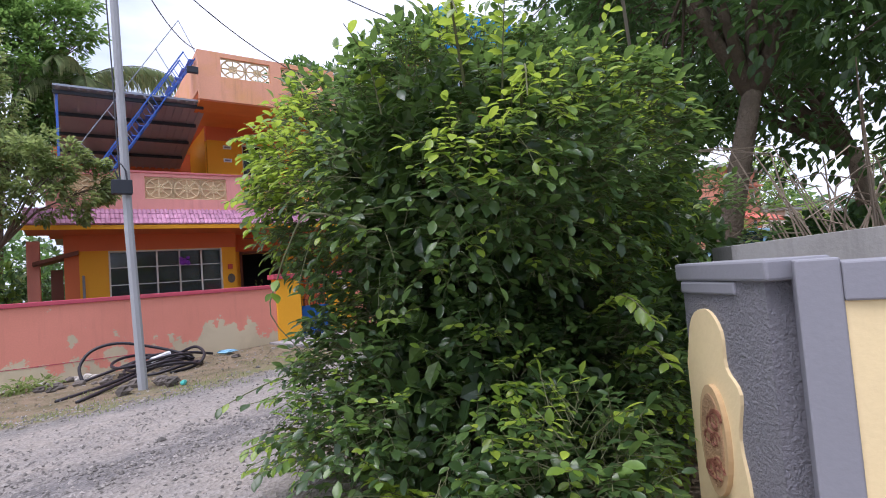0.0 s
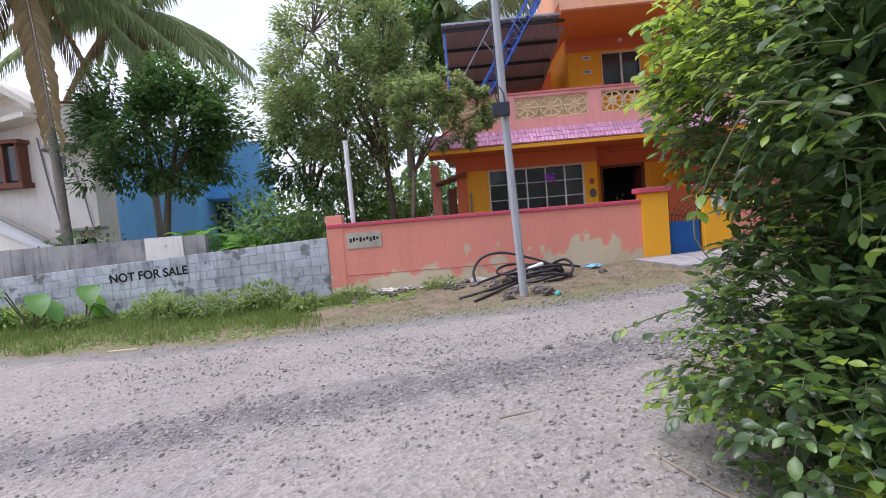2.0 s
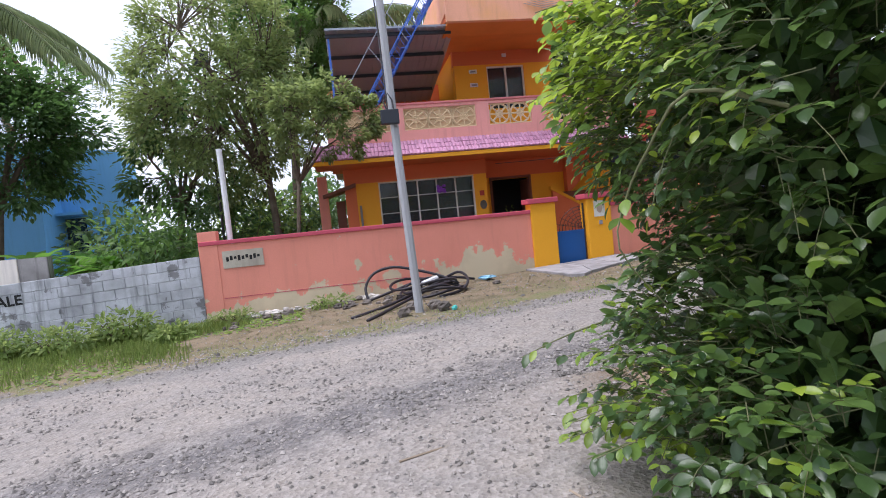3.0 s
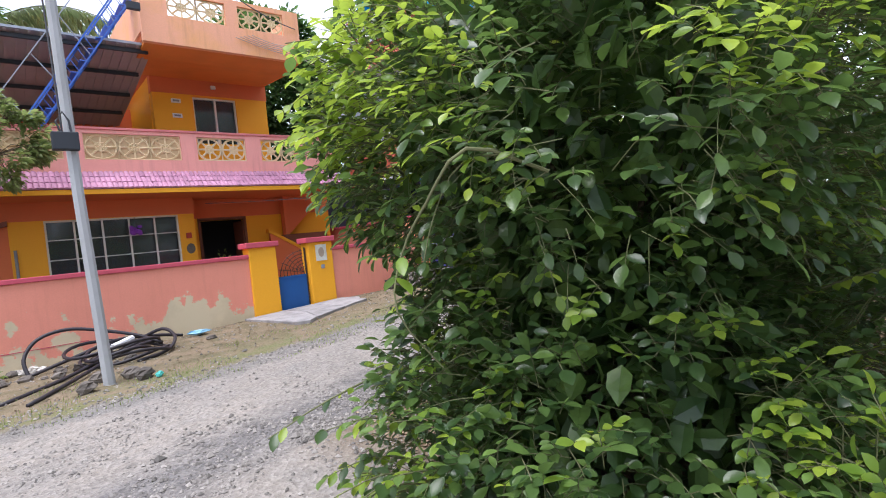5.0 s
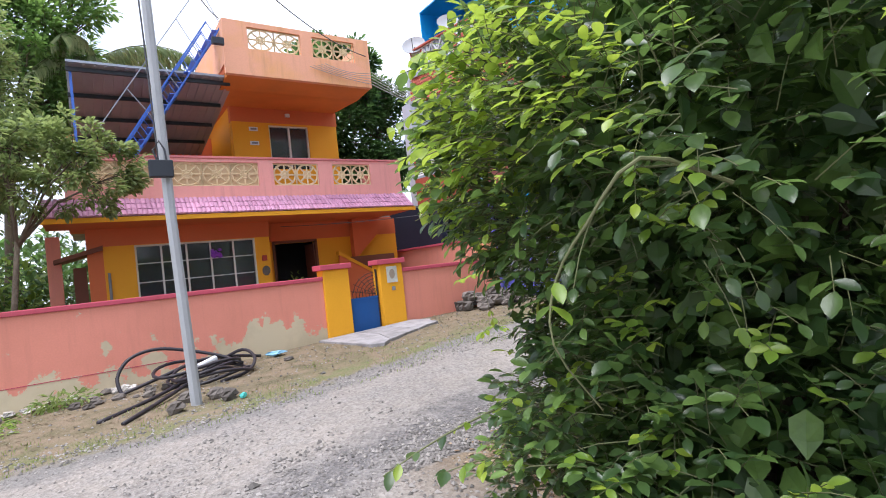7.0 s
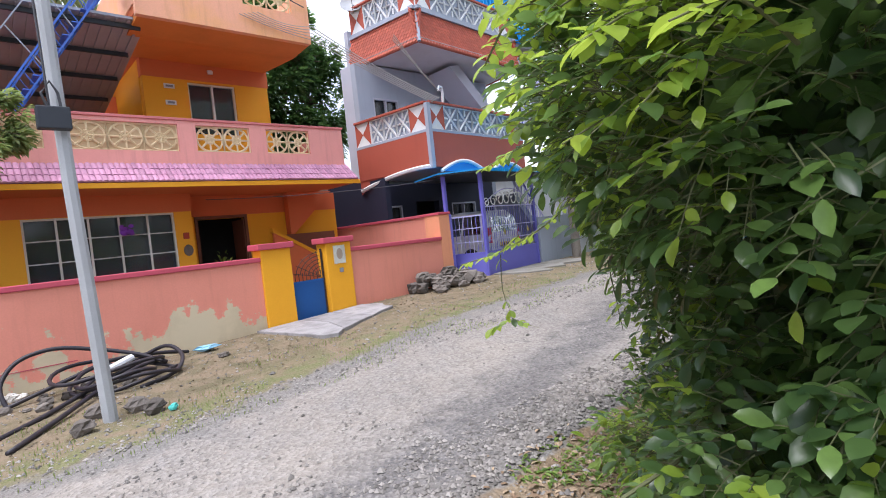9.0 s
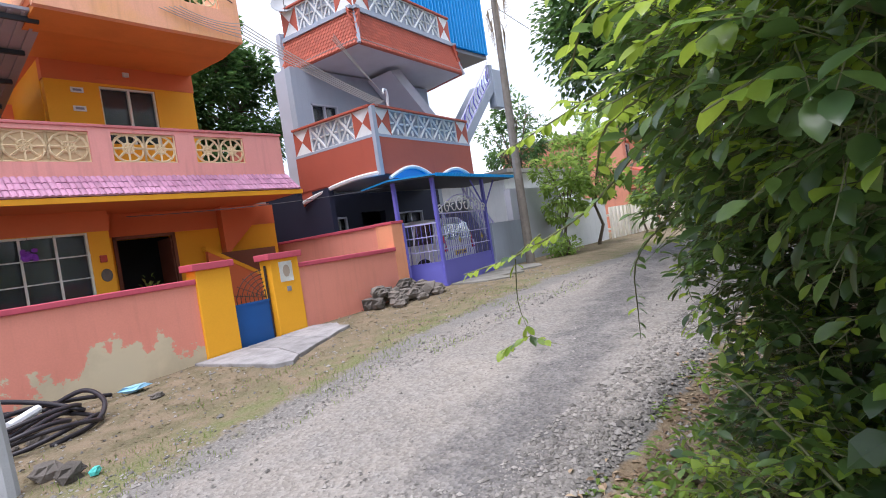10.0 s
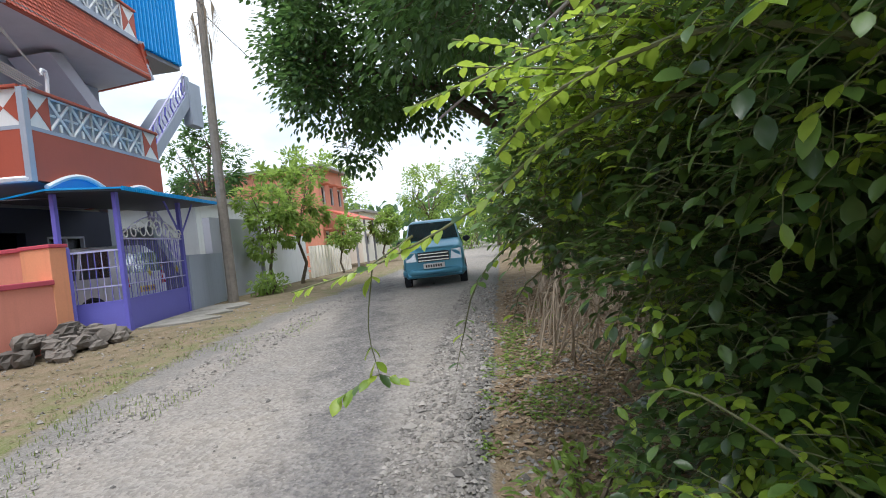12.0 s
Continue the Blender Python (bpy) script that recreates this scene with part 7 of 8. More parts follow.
for k in range(5):
    cable("cable", (4.9 + 0.1 * k, 14.24, 6.72 + 0.03 * k), (6.55, 14.2 - 0.02 * k, 6.42 + 0.07 * k), 0.04 + 0.015 * k, 0.008, WIRE, "pale service cable along the terrace parapet")
    cable("cable", (6.55, 14.2 - 0.02 * k, 6.42 + 0.07 * k), (9.45 + 0.06 * k, 13.4, 5.02 + 0.03 * k), 0.05 + 0.012 * k, 0.012, WIRE, "pale service cable between the two houses")
for k in range(3):
    cable("cable", (8.5, 13.6 - 0.03 * k, 6.55 + 0.05 * k), (9.78, 13.46, 5.35), 0.03 + 0.012 * k, 0.011, WIRE, "pale service cable to the bent pipe")
cable("cable", (4.0, 15.0, 2.85), (9.6, 13.0, 3.0), 0.1, 0.008, DARK_WIRE, "thin dark wire under the canopy")
for k, (a, b) in enumerate((((0.25, 9.6, 8.05), (-22, 12, 9.5)), ((0.6, 9.6, 8.05), (-22, 12.6, 10.4)), ((1.2, 9.6, 7.55), (-22, 11, 8.2)), ((0.6, 9.6, 8.0), (2.9, 14.5, 7.7)), ((0.6, 9.6, 7.6), (6.5, 14.3, 7.2)), ((13.7, 12.3, 8.2), (1.2, 9.65, 8.05)), ((13.7, 12.3, 8.0), (30, 13, 8.0)))):
    cable("cable", a, b, 0.5, 0.012, DARK_WIRE, "thin overhead power line")
cable("cable", (4.2, 3.0, 4.2), (9.0, 6.0, 3.4), 0.05, 0.02, WIRE, "pale stay wire among the trees")
lamp = thing("street_lamp", (-3.3, 15.0, 2.0), "dark flood lamp on a thin pole among leaves", "street lamp")
part("lamp_pole", Shape().tube([(-3.1, 15.2, -0.1), (-3.1, 15.2, 5.8)], 0.03, 6), IRON, lamp)
part("lamp_head", Shape().prism([(-3.28, 5.75), (-2.95, 5.85), (-2.98, 6.12), (-3.2, 6.08)], "y", 14.9, 15.1), PLASTIC_DARK, lamp)


# ---- pillar wall beside the start ----
def cream_gate_wall():
    t = thing("gate_wall", (2.45, 1.0, 0), "slate grey and cream gate wall with an oval plaque", "wall", kind="structure")
    a, b, c, d = (2.78, 1.71), (2.47, 1.19), (2.535, 1.065), (4.15, -2.05)
    part("end_panel", Shape().obox(a, b, 0.22, -0.1, 1.30), ROUGHCAST, t, "grey roughcast end panel")
    top = Shape().obox((2.81, 1.74), (2.45, 1.15), 0.27, 1.30, 1.385)
    part("cap", top, DARK_GREY, t, bevel=0.012)
    part("cap_mould", Shape().obox((2.78, 1.71), (2.56, 1.34), 0.25, 1.24, 1.298), DARK_GREY, t, bevel=0.01)
    wavy = [(0.0, -0.1), (0.62, -0.1), (0.60, 0.15), (0.66, 0.4), (0.60, 0.62), (0.66, 0.82), (0.52, 0.92), (0.50, 1.08), (0.34, 1.17), (0.12, 1.12), (0.0, 0.9)]
    wavy = [(q.x, q.y) for q in smooth_line([(f, z, 0) for f, z in wavy[2:]], 4)] + [(0.0, -0.1), (0.62, -0.1)]
    part("cream_panel", flat_poly(Shape(), a, b, wavy, 0.11, 0.125), CREAM_PANEL, t, "cream scalloped paint panel")
    pl = part("oval_plaque", flat_poly(Shape(), a, b, [(0.34 + 0.17 * math.cos(q), 0.58 + 0.25 * math.sin(q)) for q in np.linspace(0, 6.283, 24, endpoint=False)], 0.125, 0.15), surface("plaque_rim", (0.55, 0.38, 0.20), rough=0.7), t, "oval carved plaque")
    part("plaque_field", flat_poly(Shape(), a, b, [(0.34 + 0.13 * math.cos(q), 0.58 + 0.21 * math.sin(q)) for q in np.linspace(0, 6.283, 20, endpoint=False)], 0.148, 0.156), surface("plaque_carving", (0.50, 0.32, 0.17), (0.15, 0.08, 0.04), 0.7, fine=32, amount=1.0, relief=1.0, dist=0.02), pl)
    dd = Vector((b[0] - a[0], b[1] - a[1], 0)).normalized()
    nn = Vector((dd.y, -dd.x, 0))
    length = (Vector((*b, 0)) - Vector((*a, 0))).length
    carve = random.Random(4)
    for k in range(12):
        f, z, r = 0.34 + carve.uniform(-0.08, 0.08), 0.58 + carve.uniform(-0.16, 0.16), carve.uniform(0.02, 0.045)
        c0 = Vector((*a, z)) + dd * f * length + nn * 0.155
        part("carved_scroll", Shape().tube([c0 + dd * r * math.cos(q) + Vector((0, 0, r * math.sin(q))) for q in np.linspace(0, 5.0, 10)], 0.007, 5), WOOD_BROWN, pl)
    part("pillar", Shape().obox(b, c, 0.26, -0.1, 1.375), DARK_GREY, t, "smooth slate grey pillar", bevel=0.008)
    part("wall_panel", Shape().obox(c, d, 0.24, -0.1, 1.22), CREAM_PANEL, t, "cream recessed wall panel")
    part("wall_top", Shape().obox(c, d, 0.28, 1.22, 1.36), DARK_GREY, t, bevel=0.008)
    part("rear_ledge", Shape().obox((3.35, 1.9), (5.6, 0.1), 0.25, 0.2, 1.46, 0.2, 1.62), CONCRETE, t, "beige concrete ledge behind")


cream_gate_wall()


DISH = surface("grey_dish_paint", (0.33, 0.34, 0.36), rough=0.5, relief=0)


def dish(at, aim, r):
    t = thing("satellite_dish", at, "grey satellite dish on the upper balcony", "satellite dish", "satellite dishes")
    q = Vector(aim).normalized().to_track_quat("Z", "Y").to_matrix()
    sh = Shape()
    n, rings = 16, 4
    base = Vector(at) + Vector((0, 0, 0.55))
    for side in (0.0, -0.012):
        for i in range(rings + 1):
            k = i / rings
            for j in range(n):
                a = 6.2832 * j / n
                sh.v.append(tuple(base + q @ Vector((r * k * math.cos(a), r * k * math.sin(a), 0.28 * r * k * k + side))))
    off = (rings + 1) * n
    for i in range(rings):
        for j in range(n):
            a, b = i * n + j, i * n + (j + 1) % n
            sh.f.append((a, b, b + n, a + n))
            sh.f.append((off + a + n, off + b + n, off + b, off + a))
    part("reflector", sh, DISH, t, smooth=True)
    part("mast", Shape().tube([at, tuple(base)], 0.025, 6), IRON, t)
    part("feed_arm", Shape().tube([tuple(base + q @ Vector((0, -r * 0.9, 0.2 * r))), tuple(base + q @ Vector((0, 0, r * 0.9)))], 0.012, 5), IRON, t)


dish((10.0, 17.2, 8.55), (-0.6, -0.6, 0.5), 0.42)
dish((10.35, 15.6, 8.75), (-0.5, -0.7, 0.5), 0.36)


# ---- growth that closes the distance ----
def far_woods():
    rng = np.random.default_rng(71)
    n = 14000
    ang = rng.uniform(0, 2 * math.pi, n)
    rad = rng.uniform(62, 80, n)
    top = 5.0 + 3.0 * np.sin(ang * 9) + 2.0 * np.sin(ang * 23 + 1)
    z = rng.random(n) ** 0.8 * top
    p = np.stack([rad * np.cos(ang), 8 + rad * np.sin(ang), z], axis=1)
    w = rng.uniform(0.9, 1.9, n)
    sh = leaves(p, unit(rng, n) + np.array((0, 0, -0.3)), unit(rng, n) + np.array((0, 0, 0.8)), w, w * 0.6)
    ob = new("far_woods", to_mesh("far_woods", sh, TREE_LEAF))
    tagged(ob, "distant belt of green trees round the place", "trees", kind="stuff")


far_woods()
for i, (x, y, w, hgt) in enumerate(((-2.2, 18.2, 1.6, 1.5), (-7.5, 20.5, 2.0, 1.7), (-4.0, 23.0, 2.6, 2.0), (0.0, 25.5, 2.6, 2.2), (-13, 28, 3, 2.4), (24, 1.5, 2.2, 1.3), (19, 0.5, 2.5, 1.5), (12.5, 1.0, 2.0, 1.1), (31, 1.0, 2.5, 1.6), (9.0, 3.2, 1.3, 0.8), (46, 8, 5, 2.2), (44, 4, 3, 2.2))):
    hedge((x, y, ground_z(x, y) - 0.05), "dense green undergrowth beneath the trees", (w, w * 0.6, hgt), TREE_LEAF if i % 2 else TREE_LIGHT, 80 + i, 1300, 0.26)


# ---- things on the ground ----
def hose_coil():
    t = thing("hose_coil", (1.6, 11.3, 0.1), "heap of black plastic hose coiled against the wall", "hose")
    rnd = random.Random(11)
    for k in range(4):
        cx, cy, rx, ry = 1.5 + rnd.uniform(-.2, .2), 11.3 + rnd.uniform(-.2, .2), rnd.uniform(0.42, 0.66), rnd.uniform(0.35, 0.55)
        ph = rnd.uniform(0, 6)
        pts = [(cx + rx * math.cos(a), cy + ry * math.sin(a), ground_z(cx, cy) + 0.05 + 0.06 * k + 0.06 * math.sin(2 * a + ph)) for a in np.linspace(0, 6.283, 26)]
        part("hose_loop", Shape().tube(pts, 0.026, 7, caps=False), BLACK_PIPE, t, smooth=True)
    arcs = [
        [(0.25, 11.6, 0.0), (0.2, 11.75, 0.3), (0.4, 11.85, 0.56), (0.8, 11.85, 0.64), (1.3, 11.75, 0.52), (1.7, 11.6, 0.38), (2.0, 11.4, 0.22)],
        [(1.7, 11.9, 0.25), (2.05, 11.6, 0.42), (2.15, 11.2, 0.30), (1.95, 10.9, 0.15), (1.5, 10.7, 0.1)],
        [(0.15, 9.6, 0.02), (0.6, 10.2, 0.08), (1.1, 10.9, 0.15), (1.6, 11.3, 0.25), (2.0, 11.6, 0.25)],
        [(-0.1, 10.0, 0.02), (0.5, 10.6, 0.06), (1.1, 11.2, 0.15), (1.7, 11.5, 0.3)],
        [(0.2, 11.6, 0.05), (0.8, 11.7, 0.2), (1.4, 11.8, 0.34), (2.0, 11.85, 0.3), (2.45, 12.0, 0.2)],
    ]
    for pts in arcs:
        part("hose_arc", Shape().tube(smooth_line(pts), 0.028, 7), BLACK_PIPE, t, smooth=True)
    solid("pipe_offcut", Shape().tube([(1.28, 11.3, 0.30), (1.6, 11.55, 0.36)], 0.05, 9), WHITE_PIPE, "short white plastic pipe offcut on the hose heap", "pipe")


hose_coil()


def rock(name, c, s, seed, group, label, parent=None):
    sh = Shape().blob(c, s, seed, 0.28, 4, 7)
    if parent:
        return part(name, sh, STONE, parent)
    return solid(name, sh, STONE, label, "stone", group=group)


heap = thing("stone_heap", (8.0, 11.9, 0.33), "heap of rough broken stones at the wall foot", "stones")
rnd = random.Random(5)
for i in range(38):
    a = rnd.random()
    x, y = 7.25 + rnd.random() * 1.45, 11.55 + rnd.random() * 0.8
    lift = max(0, 0.28 - 0.5 * abs(y - 12.1)) * rnd.random()
    s = rnd.uniform(0.09, 0.2)
    rock("stone", (x, y, ground_z(x, y) + s * 0.5 + lift), (s * rnd.uniform(0.9, 1.5), s * rnd.uniform(0.8, 1.2), s * rnd.uniform(0.6, 0.9)), i, "", "", heap)
for i in range(34):
    x, y = rnd.uniform(-2.6, 3.2), rnd.uniform(11.0, 12.3)
    s = rnd.uniform(0.03, 0.085)
    rock("stone", (x, y, ground_z(x, y) + s * 0.45), (s * 1.3, s, s * 0.8), 100 + i, "loose stones on the verge", "loose grey stone on the verge")
for i, (x, y) in enumerate(((0.72, 9.5), (1.25, 9.75), (0.9, 9.95), (1.35, 9.45))):
    rock("stone", (x, y, ground_z(x, y) + 0.06), (0.13, 0.1, 0.09), 200 + i, "loose stones on the verge", "rough stone at the foot of the pole")

RUBBLE = surface("pale_rubble", (0.55, 0.52, 0.48), (0.30, 0.27, 0.24), 0.9, big=6, amount=0.8, relief=0.6, obj_random=0.3)
for i in range(44):
    x, y = rnd.uniform(-2.2, 0.5), rnd.uniform(12.05, 12.38)
    w = rnd.uniform(0.035, 0.085)
    solid("stone", Shape().blob((x, y, ground_z(x, y) + w * 0.5), (w * 1.2, w, w * 0.8), 400 + i, 0.28, 4, 6), RUBBLE, "pale broken rubble at the foot of the pink wall", "stone", group="pale rubble")

apron = thing("paving_apron", (4.9, 11.4, 0.2), "cracked grey slab apron before the small gate", "paving", kind="structure")
rag = random.Random(8)
for q in ([(3.72, 12.38), (4.58, 12.38), (4.62, 11.45), (4.40, 10.62), (4.18, 10.40), (3.98, 10.55), (3.92, 11.1)], [(4.60, 12.38), (5.22, 12.38), (5.20, 11.6), (5.24, 11.02), (4.95, 10.88), (4.62, 10.70), (4.43, 10.62), (4.64, 11.45)], [(5.24, 12.38), (5.92, 12.38), (6.12, 11.9), (5.95, 11.62), (5.98, 11.35), (5.6, 11.22), (5.26, 11.03), (5.22, 11.6)]):
    q = [(x + rag.uniform(-0.015, 0.015), y + rag.uniform(-0.01, 0.0)) for x, y in q]
    k = len(q)
    top = [(x, y, ground_z(x, y) + 0.05) for x, y in q]
    low = [(x, y, ground_z(x, y) - 0.06) for x, y in q]
    part("slab", Shape().add(top + low, [tuple(range(k))[::-1], tuple(range(k, 2 * k))] + [(i, (i + 1) % k, (i + 1) % k + k, i + k) for i in range(k)]), SLATE, apron, bevel=0.012)

fore = thing("paving_forecourt", (11.0, 11.6, 0.4), "cracked grey paving before the violet gate", "paving", kind="structure")
for q in ([(9.55, 11.98), (10.6, 12.2), (10.75, 11.4), (10.3, 10.75), (9.75, 11.1)], [(10.63, 12.2), (11.7, 12.4), (11.75, 11.5), (11.2, 11.0), (10.78, 11.38)], [(11.73, 12.4), (12.9, 12.55), (13.1, 11.7), (12.4, 11.2), (11.78, 11.5)]):
    k = len(q)
    top = [(x, y, ground_z(x, y) + 0.035) for x, y in q]
    low = [(x, y, ground_z(x, y) - 0.06) for x, y in q]
    part("slab", Shape().add(top + low, [tuple(range(k))[::-1], tuple(range(k, 2 * k))] + [(i, (i + 1) % k, (i + 1) % k + k, i + k) for i in range(k)]), FORECOURT, fore, bevel=0.01)

bag = solid("plastic_scrap", Shape().blob((2.75, 12.0, ground_z(2.8, 12) + 0.05), (0.16, 0.1, 0.05), 3, 0.5, 4, 7), surface("pale_blue_plastic", (0.25, 0.50, 0.70), rough=0.5, relief=0), "crumpled pale blue plastic scrap on the verge", "litter")
tin = solid("bottle_cap", Shape().blob((1.5, 9.3, ground_z(1.5, 9.3) + 0.04), (0.05, 0.04, 0.04), 5, 0.2, 4, 7), surface("aqua_plastic", (0.10, 0.55, 0.50), rough=0.4, relief=0), "small aqua plastic lid near the pole", "litter")
plank = solid("wood_plank", Shape().obox((-5.6, 8.7), (-5.15, 8.75), 0.08, -0.24, -0.18), surface("pale_plank", (0.45, 0.36, 0.24), rough=0.9), "short pale wooden plank on the verge", "plank")
stick = solid("dry_stick", Shape().tube([(0.2, 4.5, 0.0), (0.42, 4.55, 0.01), (0.6, 4.62, 0.0)], 0.008, 5), DRY_TWIG, "thin dry stick lying on the lane", "stick")
vine = solid("fallen_branch", Shape().tube([(1.0, 3.75, 0.04), (1.15, 3.3, 0.05), (1.35, 2.9, 0.06), (1.6, 2.6, 0.1)], 0.009, 5), DRY_TWIG, "thin bent branch on the ground beside the shrub", "branch")

sign = thing("wall_plate", (-2.15, 12.44, 0.95), "pale weathered name plate set in the pink wall", "sign")
part("plate", Shape().box(-2.55, -1.76, WALL_Y - 0.02, WALL_Y, 0.94, 1.29), surface("weathered_plate", (0.50, 0.46, 0.38), (0.2, 0.17, 0.14), 0.8, amount=0.9, streak=0.4), sign, bevel=0.005)
for i in range(9):
    x = -2.48 + i * 0.075
    part("plate_letter", Shape().box(x, x + 0.05, WALL_Y - 0.024, WALL_Y - 0.02, 1.08 + 0.02 * (i % 3), 1.17 + 0.02 * (i % 2)), BLACK_PAINT, sign)


# dry tangle under the trees
def tangle():
    rng = random.Random(77)
    t = thing("dry_bramble", (5.0, 4.2, 0.1), "tangle of dry grey stems under the trees", "dry bush")
    for i in range(230):
        x, y = (rng.uniform(4.8, 8.0), rng.uniform(2.4, 4.5)) if i < 120 else (rng.uniform(5.6, 9.0), rng.uniform(4.2, 5.0))
        z = ground_z(x, y)
        a, L = rng.uniform(3.0, 6.4), rng.uniform(0.4, 1.2)
        h = rng.uniform(0.15, 0.9)
        p = Vector((x, y, z - 0.02))
        q = p + Vector((math.cos(a) * L * 0.4, math.sin(a) * L * 0.4, h))
        r = q + Vector((math.cos(a + 0.6) * L * 0.6, math.sin(a + 0.6) * L * 0.6, -h * rng.uniform(0.0, 0.9)))
        part("stem", Shape().tube([p, p.lerp(q, 0.6) + Vector((0, 0, 0.1)), q, r], 0.011, 4, 0.003, caps=False), DRY_TWIG, t)
    return t


tangle()


def bare_bush():
    rng = random.Random(78)
    t = thing("bare_bush", (6.2, 2.0, 0.1), "leafless dry bush with pale arching twigs", "dry bush")
    for i in range(60):
        a, L = rng.uniform(0, 6.28), rng.uniform(1.2, 2.6)
        p = Vector((6.2 + rng.uniform(-.5, .5), 2.0 + rng.uniform(-.5, .5), 0.2))
        q = p + Vector((math.cos(a) * L * 0.35, math.sin(a) * L * 0.35, L * 0.9))
        r = q + Vector((math.cos(a) * L * 0.5, math.sin(a) * L * 0.5, rng.uniform(-0.4, 0.3)))
        part("stem", Shape().tube([p, p.lerp(q, 0.5) + Vector((rng.uniform(-.1, .1), rng.uniform(-.1, .1), 0.1)), q, q.lerp(r, 0.5) + Vector((0, 0, 0.12)), r], 0.013, 4, 0.003, caps=False), DRY_TWIG, t)


bare_bush()


# ---- scattered cover ----
def scatter_pebbles():
    rng = np.random.default_rng(91)
    sh = Shape()
    oct_f = [(0, 2, 4), (2, 1, 4), (1, 3, 4), (3, 0, 4), (2, 0, 5), (1, 2, 5), (3, 1, 5), (0, 3, 5)]
    for k in range(62000):
        if k >= 52000:
            x, y = rng.uniform(-3, 12), 8.3 + 1.1 * rng.random() ** 1.3 if k % 4 else rng.uniform(9, 12.3)
        elif k < 36000:
            x, y = rng.uniform(-5, 8), rng.uniform(2.2, 9.0)
        elif k < 42000:
            x, y = rng.uniform(1.6, 12), 5.45 + 0.75 * rng.random() ** 1.5
        else:
            x, y = rng.uniform(-8, 14), rng.uniform(4.5, 9.5)
        lump = noise.noise((x * 0.8, y * 0.8, 5))
        band = abs(y - 5.55 - 0.22 * x) + 0.7 * noise.noise((x * 1.3, y * 1.3, 11)) if x < 2.5 else 1.0
        edge = x > 1.6 and y < 6.1
        loose = band < 0.5 or edge or (8.4 < y < 9.0 and k % 3 == 0) or (y > 9.4 and k % 2 == 0)
        if x > 2.5 and not loose and k % 8:
            continue
        if not loose and (lump < 0.05 or k % 2 == 0) and k % 6:
            continue
        s = 0.0045 + 0.014 * rng.random() ** 2.4
        if loose:
            s *= 1.2
        if k % 70 == 0:
            s *= 1.8
        z = ground_z(x, y) + 0.022 * noise.noise((x * 0.9, y * 0.9, 0)) + 0.012 * noise.noise((x * 3.1, y * 3.1, 2)) + s * 0.25
        j = 1 + 0.6 * (rng.random(6) - 0.5)
        a = rng.uniform(0, 3.14)
        c, e = math.cos(a) * s, math.sin(a) * s
        sh.add([(x + c * j[0] * 1.4, y + e * j[0] * 1.4, z), (x - c * j[1] * 1.3, y - e * j[1] * 1.3, z), (x - e * j[2], y + c * j[2], z), (x + e * j[3], y - c * j[3], z), (x, y, z + s * j[4] * 0.85), (x, y, z - s * 0.5)], oct_f)
    ob = new("road_chippings", to_mesh("road_chippings", sh, PEBBLE))
    tagged(ob, "loose grey stone chippings strewn over the lane", "gravel", kind="stuff")


scatter_pebbles()


def scatter_flat(name, n, region, mat, label, category, size, seed, upright=False, keep=None):
    rng = np.random.default_rng(seed)
    P, D, N, W = [], [], [], []
    while len(P) < n:
        x, y = rng.uniform(region[0], region[1]), rng.uniform(region[2], region[3])
        if keep and not keep(x, y, rng):
            continue
        z = ground_z(x, y) + 0.022 * noise.noise((x * 0.9, y * 0.9, 0)) + 0.012
        a = rng.uniform(0, 6.28)
        P.append((x, y, z if not upright else z - 0.02))
        if upright:
            D.append((math.cos(a) * 0.4, math.sin(a) * 0.4, 1.0))
            N.append((math.cos(a), math.sin(a), 0.1))
        else:
            D.append((math.cos(a), math.sin(a), rng.uniform(-0.05, 0.35)))
            N.append((rng.normal() * 0.3, rng.normal() * 0.3, 1))
        W.append(rng.uniform(*size))
    W = np.array(W)
    sh = leaves(P, D, N, W, W * 0.5 if not upright else np.full(n, 0.008), 0.25 if not upright else 0.35)
    ob = new(name, to_mesh(name, sh, mat))
    tagged(ob, label, category, kind="stuff")


scatter_flat("leaf_litter", 15000, (2.1, 11, 1.8, 5.75), DRY_LEAF, "dry brown fallen leaves under the trees", "leaf litter", (0.03, 0.08), 92, False, lambda x, y, rng: y < 5.3 + 0.3 * noise.noise((x * 1.2, y, 7)) + 0.35 * rng.random() ** 4)
scatter_flat("verge_litter", 2200, (-2, 9, 9.4, 12.4), VERGE_LEAF, "scattered dry leaves and scraps on the verge", "leaf litter", (0.02, 0.065), 93)
scatter_flat("verge_tufts", 3000, (-2.8, 9.5, 8.3, 10.4), GRASS, "sparse short grass and moss along the lane edge", "grass", (0.015, 0.055), 96, True, lambda x, y, rng: noise.noise((x * 0.9, y * 1.6, 9)) > -0.02 + 0.25 * abs(y - 9.1) - 0.1 * rng.random())
scatter_flat("edge_weeds", 2200, (2.4, 9.0, 4.6, 5.5), TREE_LIGHT, "low green weeds among the fallen leaves", "weeds", (0.03, 0.07), 97, False, lambda x, y, rng: noise.noise((x * 1.3, y * 1.3, 6)) > 0.02)


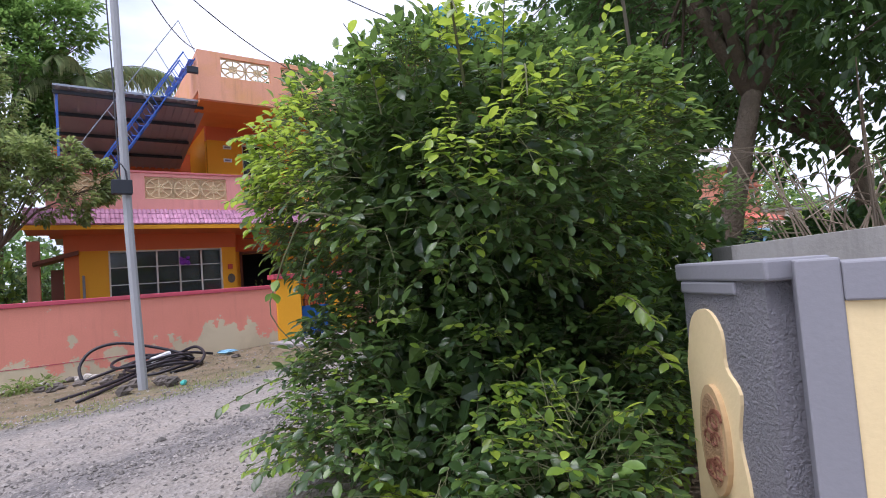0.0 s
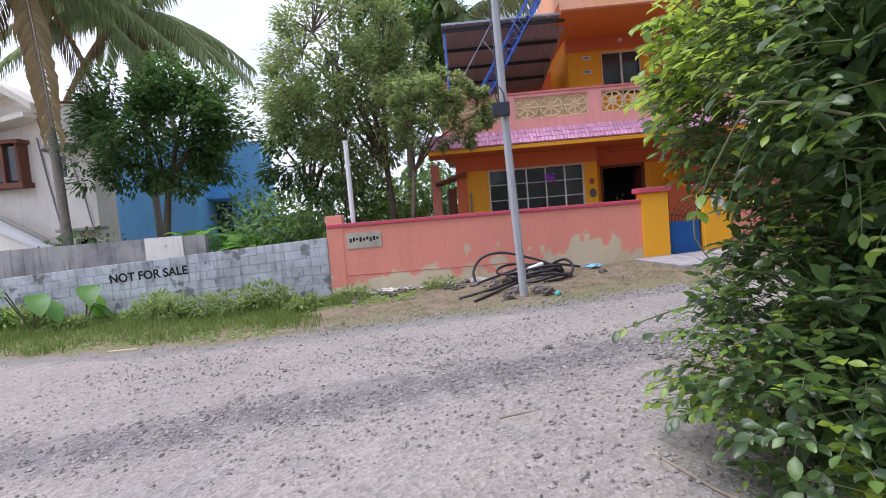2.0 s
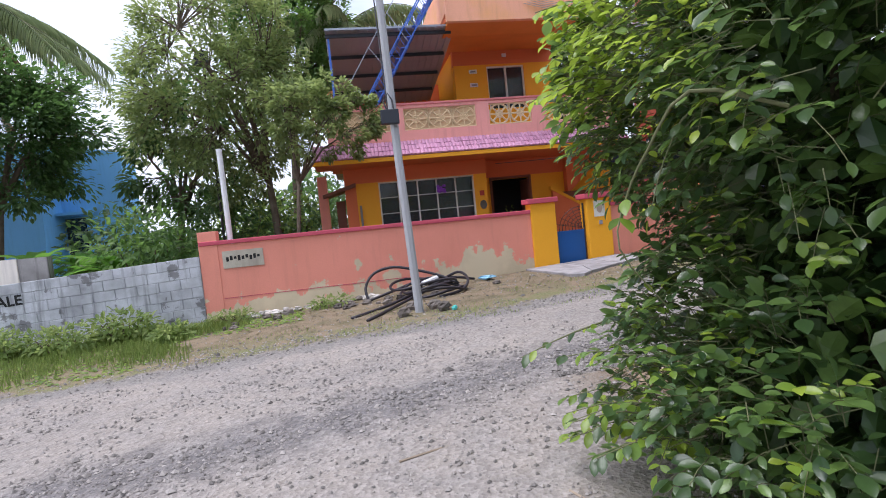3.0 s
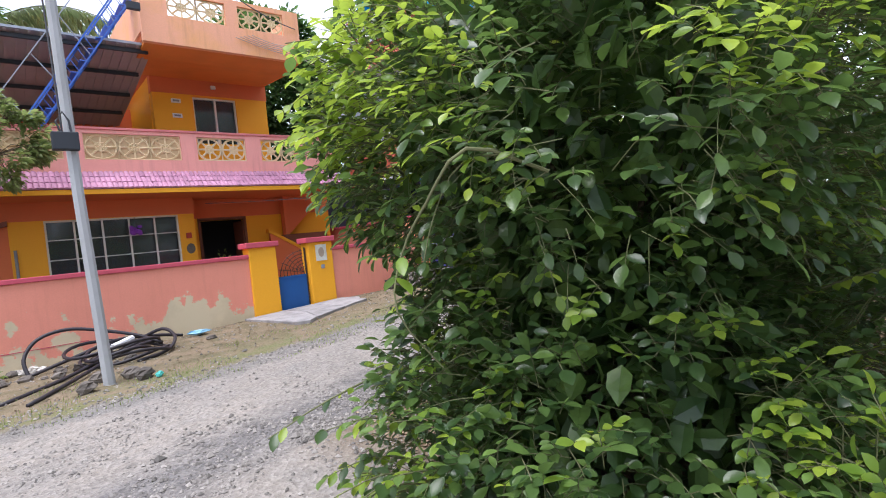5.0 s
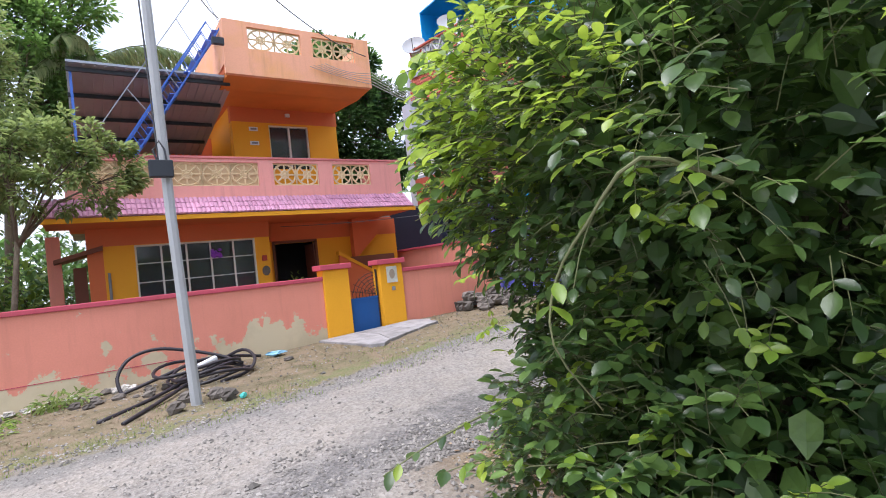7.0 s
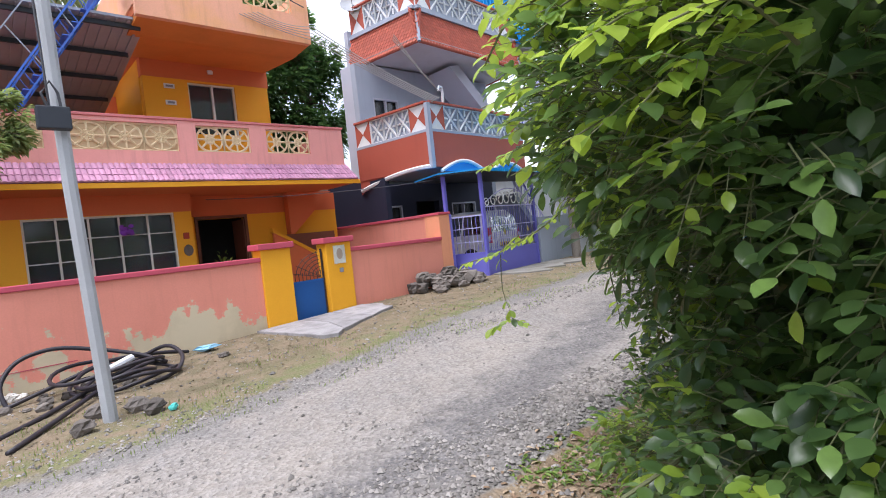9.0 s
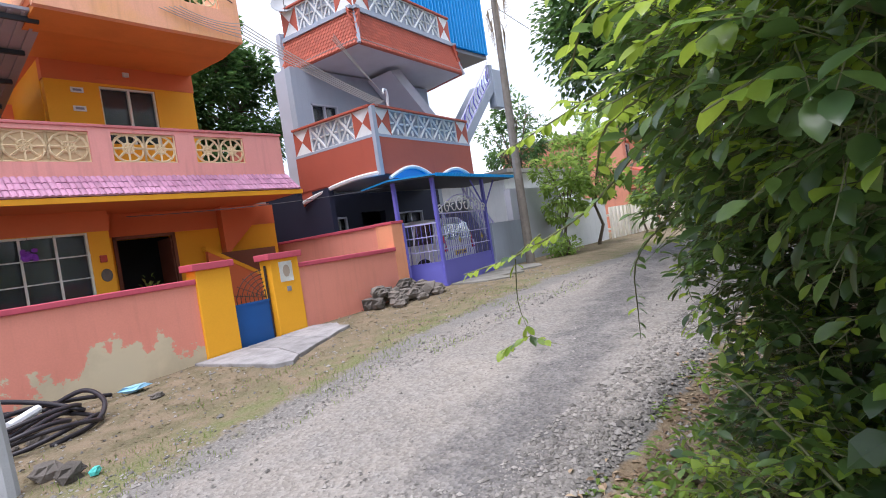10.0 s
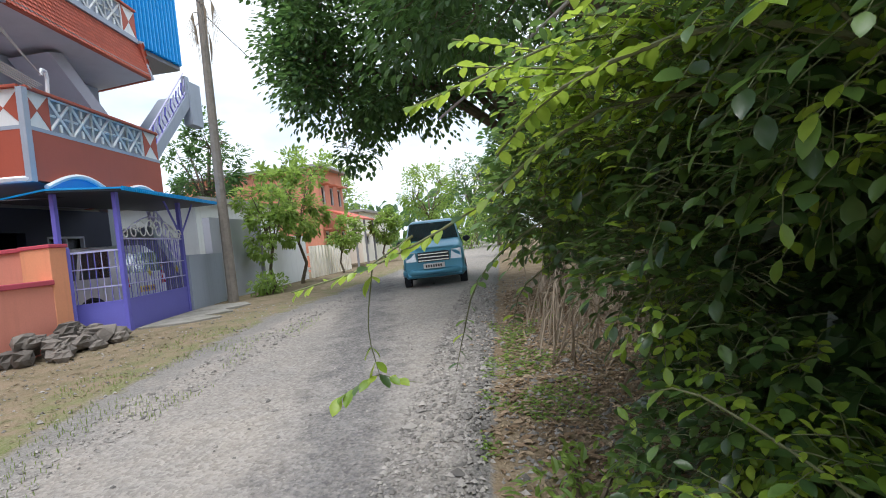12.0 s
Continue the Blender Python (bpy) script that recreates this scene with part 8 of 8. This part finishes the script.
def grassy(x, y, rng):
    edge = 8.75 + 0.35 * noise.noise((x * 0.7, 0, 3))
    if x > -2.6 + 1.2 * noise.noise((y * 1.1, x * 0.3, 8)):
        return False
    return y > edge and (y - edge) / 2.5 + noise.noise((x * 0.8, y * 0.8, 4)) * 0.7 > rng.random() * 0.9


scatter_flat("verge_grass", 24000, (-14, 8.0, 8.5, 12.4), GRASS, "short rough grass and weeds along the verge", "grass", (0.03, 0.16), 94, True, grassy)
scatter_flat("verge_weeds", 7500, (-14, -1.0, 8.9, 12.35), TREE_LIGHT, "low leafy weeds along the block wall", "weeds", (0.05, 0.12), 95, False, lambda x, y, rng: y > 9.0 + 0.4 * noise.noise((x * 0.7, 0, 3)) + (1.6 if x > -2.9 else 0) and rng.random() < 0.4 + 0.6 * (y - 9) / 3.4)
hedge((-6.7, 11.9, -0.2), "leafy weed clump at the foot of the block wall", (0.55, 0.3, 0.28), TREE_LIGHT, 61, 420, 0.11)
hedge((-4.3, 11.8, -0.2), "leafy weed clump at the foot of the block wall", (0.7, 0.35, 0.30), GRASS, 62, 520, 0.13)
hedge((-9.8, 11.7, -0.2), "leafy weed clump at the foot of the block wall", (0.9, 0.4, 0.25), TREE_LIGHT, 63, 520, 0.12)
hedge((3.3, 4.95, 0.05), "low weeds at the edge of the lane", (0.6, 0.35, 0.12), TREE_LIGHT, 64, 260, 0.08)
hedge((15.2, 12.0, 0.35), "leafy plants at the foot of the grey wall", (0.9, 0.4, 0.35), TREE_LIGHT, 65, 500, 0.14)
hedge((4.6, 16.0, 0.56), "potted green plant beside the porch door", (0.25, 0.2, 0.55), TREE_LIGHT, 66, 160, 0.12)
for i in range(11):
    x = -13.0 + i * 0.98
    hedge((x, 11.6 + 0.5 * math.sin(i * 2.3), -0.22), "leafy weed clump at the foot of the block wall", (0.5 + 0.2 * math.sin(i), 0.4, 0.2 + 0.1 * math.cos(i * 1.7)), GRASS if i % 3 else TREE_LIGHT, 300 + i, 620, 0.11)
hedge((-2.4, 12.0, -0.12), "dry weed clump at the foot of the pink wall", (0.5, 0.25, 0.13), GRASS, 320, 260, 0.10)
hedge((-0.5, 11.9, -0.04), "dry weed clump at the foot of the pink wall", (0.45, 0.25, 0.12), GRASS, 321, 220, 0.10)
